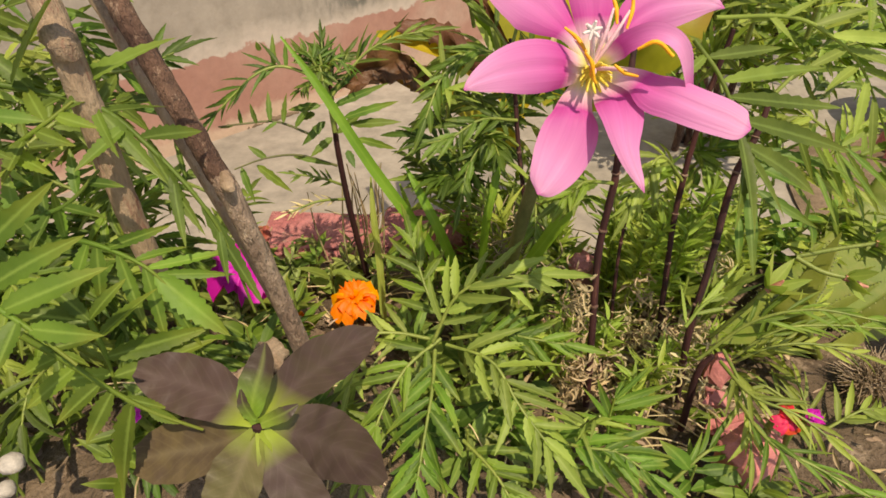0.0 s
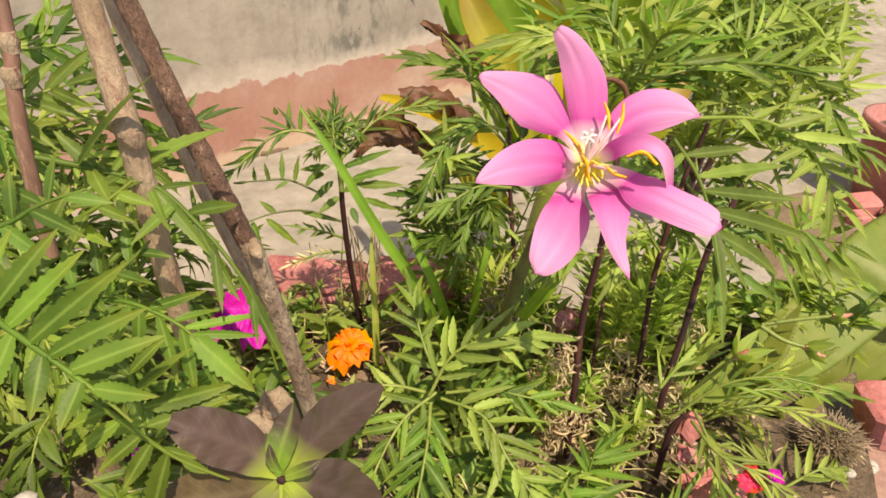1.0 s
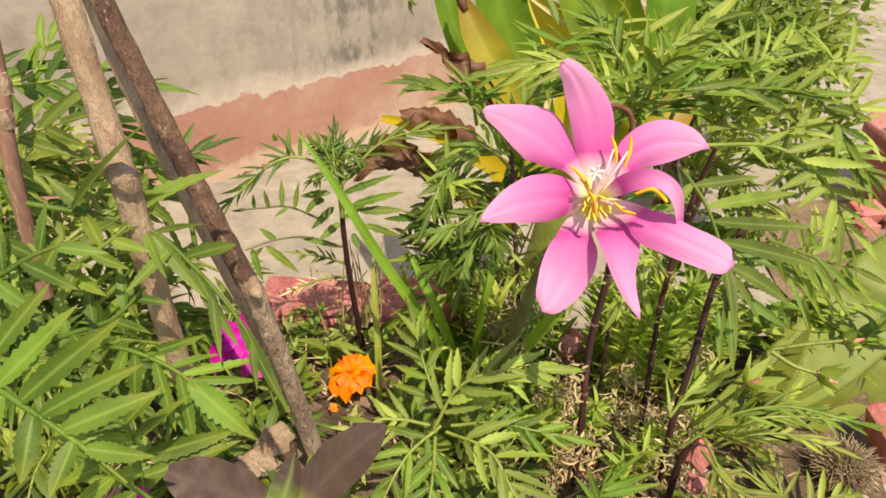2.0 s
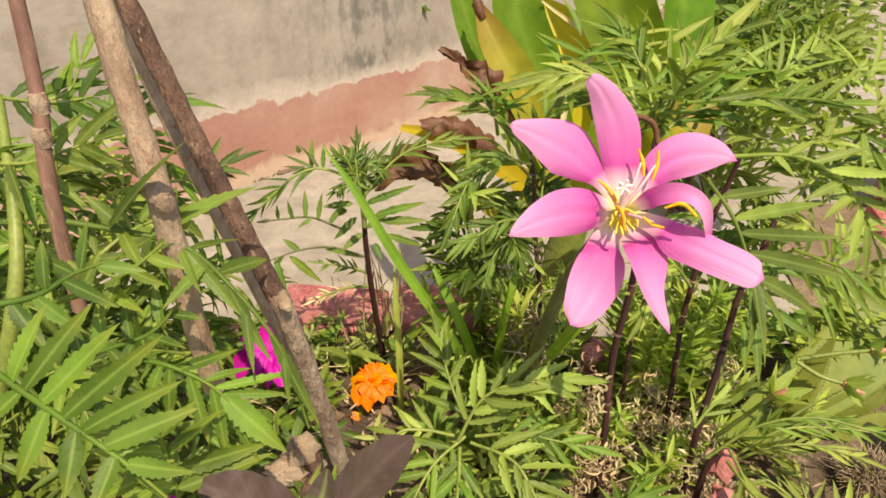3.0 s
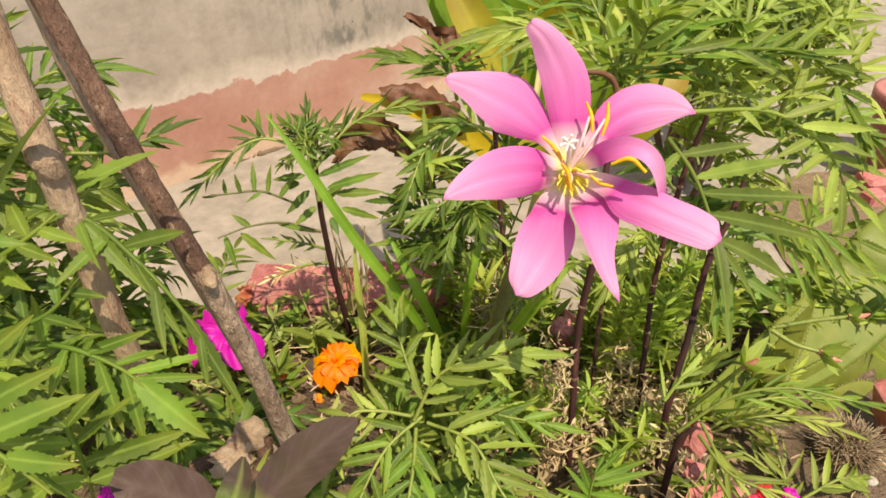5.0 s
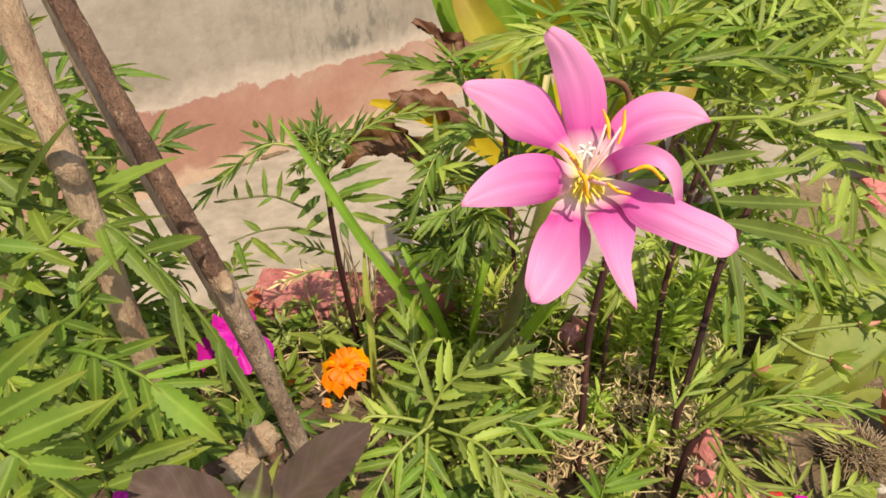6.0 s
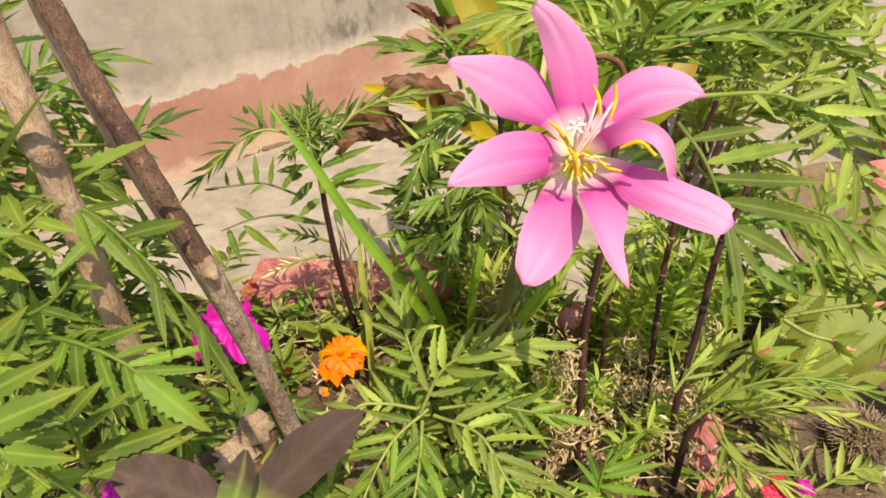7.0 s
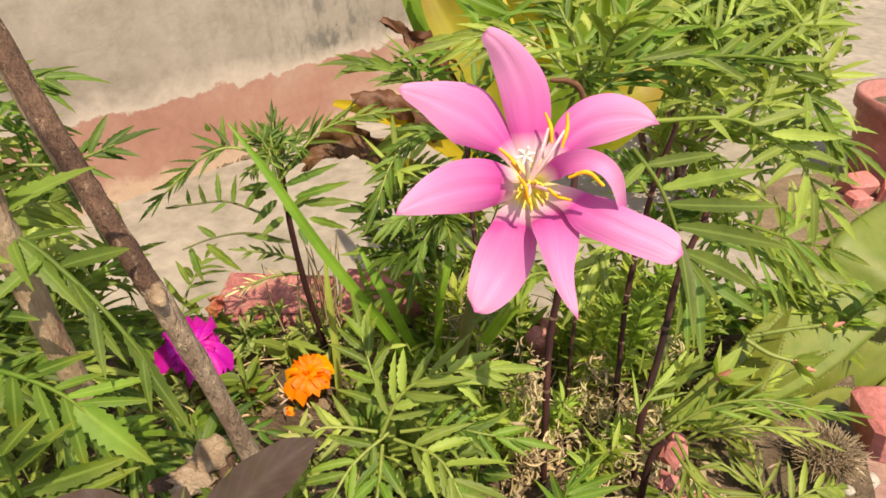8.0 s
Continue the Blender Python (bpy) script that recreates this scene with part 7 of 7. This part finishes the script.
# bare earth beside the pots
sh = Shape()
rows, uvr = [], []
for j in range(9):
    row = []
    for i in range(36):
        a = i * math.pi / 18
        r = 0.34 * j / 8 * (1 + 0.25 * noise.noise((math.cos(a) * 1.3, math.sin(a) * 1.3, 5)))
        x, y = 0.80 + r * math.cos(a), 0.72 + 0.8 * r * math.sin(a)
        row.append(Vector((x, y, FLOOR_Z + 0.004 + 0.012 * (1 - (j / 8) ** 2) + 0.004 * noise.noise((x * 20, y * 20, 1)))))
    rows.append(row)
    uvr.append([(0.2, 0.2)] * 36)
sh.grid(rows, uvr, 0, closed=True)
tagged(part("bare_earth", sh, EARTH, None), "patch of bare brown earth on the cement floor", "soil", kind="structure")

# withered brown leaf stalk arching behind the flower
stem(tall[0], [(0.0570, 0.2360, 0.2008), (0.0646, 0.2350, 0.2005), (0.0692, 0.2350, 0.1970), (0.0716, 0.2340, 0.1905)], [0.0008, 0.0012, 0.0013, 0.0012], STEM_WITHERED, "leaf_stalk", 7, 0.1, 14, 3, "withered brown stalk")

# thin uneven brown line along the foot of the wall
sh = Shape()
a, b_ = Vector((-0.53, 0.93, FLOOR_Z + 0.001)), Vector((-0.30, 1.095, FLOOR_Z + 0.001))
line = [a.lerp(b_, j / 18) + Vector((0.010 * noise.noise((j * 0.55, 2, 0)), -0.010 * noise.noise((j * 0.55, 7, 0)), 0)) for j in range(19)]
tube(sh, line, [0.0015 + 0.0075 * math.sin(math.pi * (j + 0.4) / 18.8) ** 0.7 for j in range(19)], 7, 60, 0.35, 0, 5)
tagged(part("wall_foot_dirt", sh, EARTH, None), "thin uneven brown line at the wall's foot", "soil", kind="stuff")

# small bright leaf tufts at the tips of the tall marigolds
rng = random.Random(131)
for k, (who, at_) in enumerate(((0, (0.0728, 0.2478, 0.1998)), (0, (0.0983, 0.2556, 0.2067)), (1, (0.1244, 0.2615, 0.2106)), (1, (0.1415, 0.2404, 0.1957)), (0, (0.0398, 0.2650, 0.2122)), (1, (0.1612, 0.2717, 0.2138)), (4, (0.0051, 0.2955, 0.1853)), (4, (-0.0020, 0.2753, 0.1436)), (1, (0.1226, 0.2483, 0.1894)), (0, (0.0713, 0.2746, 0.2181)), (2, (0.1659, 0.2445, 0.1948)))):
    sh = Shape()
    q = Vector(at_)
    for j in range(15):
        a = j * 2.4
        way = Vector((math.cos(a), 0.5 * math.sin(a) - 0.1, rng.uniform(-0.3, 1.0)))
        leaflet(sh, q + Vector((rng.gauss(0, 0.004), rng.gauss(0, 0.004), rng.gauss(0, 0.004))), way, (0, -0.5, 0.85), rng.uniform(0.012, 0.028), rng.uniform(0.0010, 0.0019), 0.4, rng.uniform(0, 0.35), 0.08, 8, bend=rng.uniform(-0.15, 0.15))
    tube(sh, [q + Vector((0, 0, 0.004)), q + Vector((rng.uniform(-0.006, 0.006), 0.006, -0.02))], [0.0008, 0.0011], 5, 4, mat=1)
    part("leaf_tuft", sh, [rng.choice((LEAF, LEAF_PALE)), STEM_GREEN], tall[who])

# low feathery growth in the corner of the bed
rng = random.Random(151)
for k in range(5):
    p0 = Vector((rng.uniform(0.12, 0.21), rng.uniform(0.10, 0.20), 0))
    if not inside(p0.x, p0.y):
        continue
    p0.z = soil_height(p0.x, p0.y) + 0.003
    a = rng.uniform(-2.6, 0.4)
    way = Vector((math.cos(a), math.sin(a), rng.uniform(0.05, 0.3))).normalized()
    reach = rng.uniform(0.028, 0.045)
    frond(fern, [p0, p0 + way * reach * 0.55 + Vector((0, 0, 0.006)), p0 + way * reach], (0.0, -0.4, 0.9), 6, rng.uniform(0.013, 0.020), 0.0024, rng.choice((LEAF, LEAF_PALE, LEAF)), 0.1, 0.2, 42, 1600 + k, 0.15)

# thin bright leaves filling the corner in front of the aloe
rng = random.Random(171)
for k in range(8):
    p0 = Vector((rng.uniform(0.13, 0.215), rng.uniform(0.125, 0.20), 0))
    if not inside(p0.x + 0.01, p0.y):
        continue
    p0.z = soil_height(p0.x, p0.y) + 0.002
    a = rng.uniform(-3.0, 3.0)
    way = Vector((math.cos(a), math.sin(a), rng.uniform(0.1, 0.45))).normalized()
    reach = rng.uniform(0.02, 0.04)
    frond(fern, [p0, p0 + way * reach * 0.55 + Vector((0, 0, 0.005)), p0 + way * reach], (0.0, -0.4, 0.9), 5, rng.uniform(0.014, 0.024), 0.0017, rng.choice((LEAF_PALE, LEAF, LEAF_PALE)), 0, 0.2, 36, 1700 + k, 0.1)

# dead twiggy tangle beside the lily stalk, red brick crumbs by the far edge
tangle = thing("dead_tangle", (0.0409, 0.3098, 0.0000), "dry brown tangle of dead stalks on the bed", "plant")
sh = Shape()
c0 = Vector((0.0317, 0.2638, 0.0592))
for k in range(110):
    p0 = c0 + Vector((rng.gauss(0, 0.008), rng.gauss(0, 0.006), rng.gauss(0, 0.012)))
    p2 = p0 + Vector((rng.gauss(0, 0.009), rng.gauss(0, 0.009), rng.gauss(0, 0.010)))
    tube(sh, [p0, p0.lerp(p2, 0.5) + Vector((rng.gauss(0, 0.003), rng.gauss(0, 0.003), 0.002)), p2], [0.0005, 0.0005, 0.0003], 4, 5)
tube(sh, [(c0.x, c0.y, soil_height(c0.x, c0.y)), c0], [0.0012, 0.0008], 5, 4)
part("tangle", sh, BRISTLE, tangle)
for k, (p_, r_) in enumerate((((0.0010, 0.3126, 0.0333), 0.015), ((0.0162, 0.3022, 0.0356), 0.008), ((0.0717, 0.2660, 0.0439), 0.007))):
    piece = lump(None, p_, r_, BRICK, 30 + k, "brick_piece", (1, 0.8, 1), 2, 0.3)
    tagged(piece, "rounded crumb of red-painted brick at the bed's edge", "brick", "loose brick pieces")

# lacy lime shoots among the dark stems
rng = random.Random(211)
for at_, lean, n_ in (((0.0971, 0.2633, 0.0144), (0.0, -0.1, 1), 6), ((0.0842, 0.2763, 0.0157), (0.1, 0, 1), 4), ((0.1256, 0.2652, 0.0171), (0.2, -0.1, 1), 5), ((0.1091, 0.2543, 0.0189), (0.2, -0.1, 1), 3), ((0.0720, 0.1918, 0.0336), (0.1, -0.2, 1), 3), ((0.0925, 0.2225, 0.0255), (0.2, -0.1, 1), 3), ((0.0760, 0.2323, 0.0220), (-0.1, -0.1, 1), 3), ((0.1076, 0.2296, 0.0271), (0.3, -0.1, 1), 2), ((0.0553, 0.2262, 0.0309), (-0.2, -0.2, 1), 3), ((0.1307, 0.2348, 0.0258), (0.9, -0.1, 0.7), 4), ((0.1149, 0.2279, 0.0334), (0.1, 0, 0.9), 1), ((0.0590, 0.2061, 0.0369), (-0.3, -0.2, 1), 2)):
    for k in range(n_):
        x, y = at_[0] + rng.gauss(0, 0.008), at_[1] + rng.gauss(0, 0.008)
        z = soil_height(x, y)
        sprig = thing("grass_sprig", (x, y, z), "lacy lime-green seedling among the dark stems", "plant", "sprigs on the bed")
        sh = Shape()
        tilt = (Vector(lean) + Vector((rng.gauss(0, 0.2), rng.gauss(0, 0.15), 0))).normalized()
        tall_ = rng.uniform(0.03, 0.065) * (1.65 if y > 0.24 else 1.0)
        tube(sh, [(x, y, z - 0.004), Vector((x, y, z)) + tilt * tall_], [0.0009, 0.0005], 5, 5, mat=1)
        for j in range(54 if y > 0.24 else 34):
            f = rng.uniform(0.15, 1) ** 0.7
            a = j * 2.4
            way = Vector((math.cos(a), math.sin(a), 0)) * 0.7 + tilt * rng.uniform(0.2, 1.3)
            leaflet(sh, Vector((x, y, z)) + tilt * tall_ * f, way, (0, -0.4, 0.9), rng.uniform(0.007, 0.018), rng.uniform(0.0007, 0.0013), 0.4, rng.uniform(0, 0.3), 0, 5, bend=rng.uniform(-0.2, 0.2))
        part("leaves", sh, [LEAF_LIME, STEM_GREEN], sprig)

# pale pebbles at the bed's rim
for k, (p_, r_) in enumerate((((0.2246, 0.1954, 0.0019), 0.0035), ((0.2490, 0.2102, -0.0110), 0.006), ((-0.1607, 0.1218, 0.0635), 0.005), ((-0.1558, 0.1103, 0.0646), 0.004))):
    piece = lump(None, p_, r_, CLOD_PALE, 50 + k, "pebble", (1, 0.9, 0.7), 2, 0.25)
    tagged(piece, "pale grey rounded pebble at the rim of the bed", "pebble", "pebbles")

# crumpled dead leaves lying thick between the dark stems
scraps = tagged(part("leaf_litter", Shape(), CURL, None), "crumpled tan dead leaves lying between the stems", "litter", kind="stuff")
rng = random.Random(307)
sh = Shape()
for k in range(170):
    x, y = rng.uniform(0.045, 0.18), rng.uniform(0.19, 0.295)
    if not inside(x, y):
        continue
    z = soil_height(x, y) + rng.uniform(0.0, 0.008)
    a = rng.uniform(0, 6.28)
    leaflet(sh, (x, y, z), (math.cos(a), math.sin(a), rng.uniform(-0.1, 0.6)), (rng.gauss(0, 0.5), rng.gauss(0, 0.5), 0.9), rng.uniform(0.005, 0.014), rng.uniform(0.0010, 0.0032), rng.uniform(-0.6, 1.0), rng.uniform(-0.5, 0.6), 0.25, 7, mat=rng.randrange(3), bend=rng.uniform(-0.4, 0.4))
scraps.data = sh.mesh("leaf_litter", [CURL, STRAW, BRISTLE])
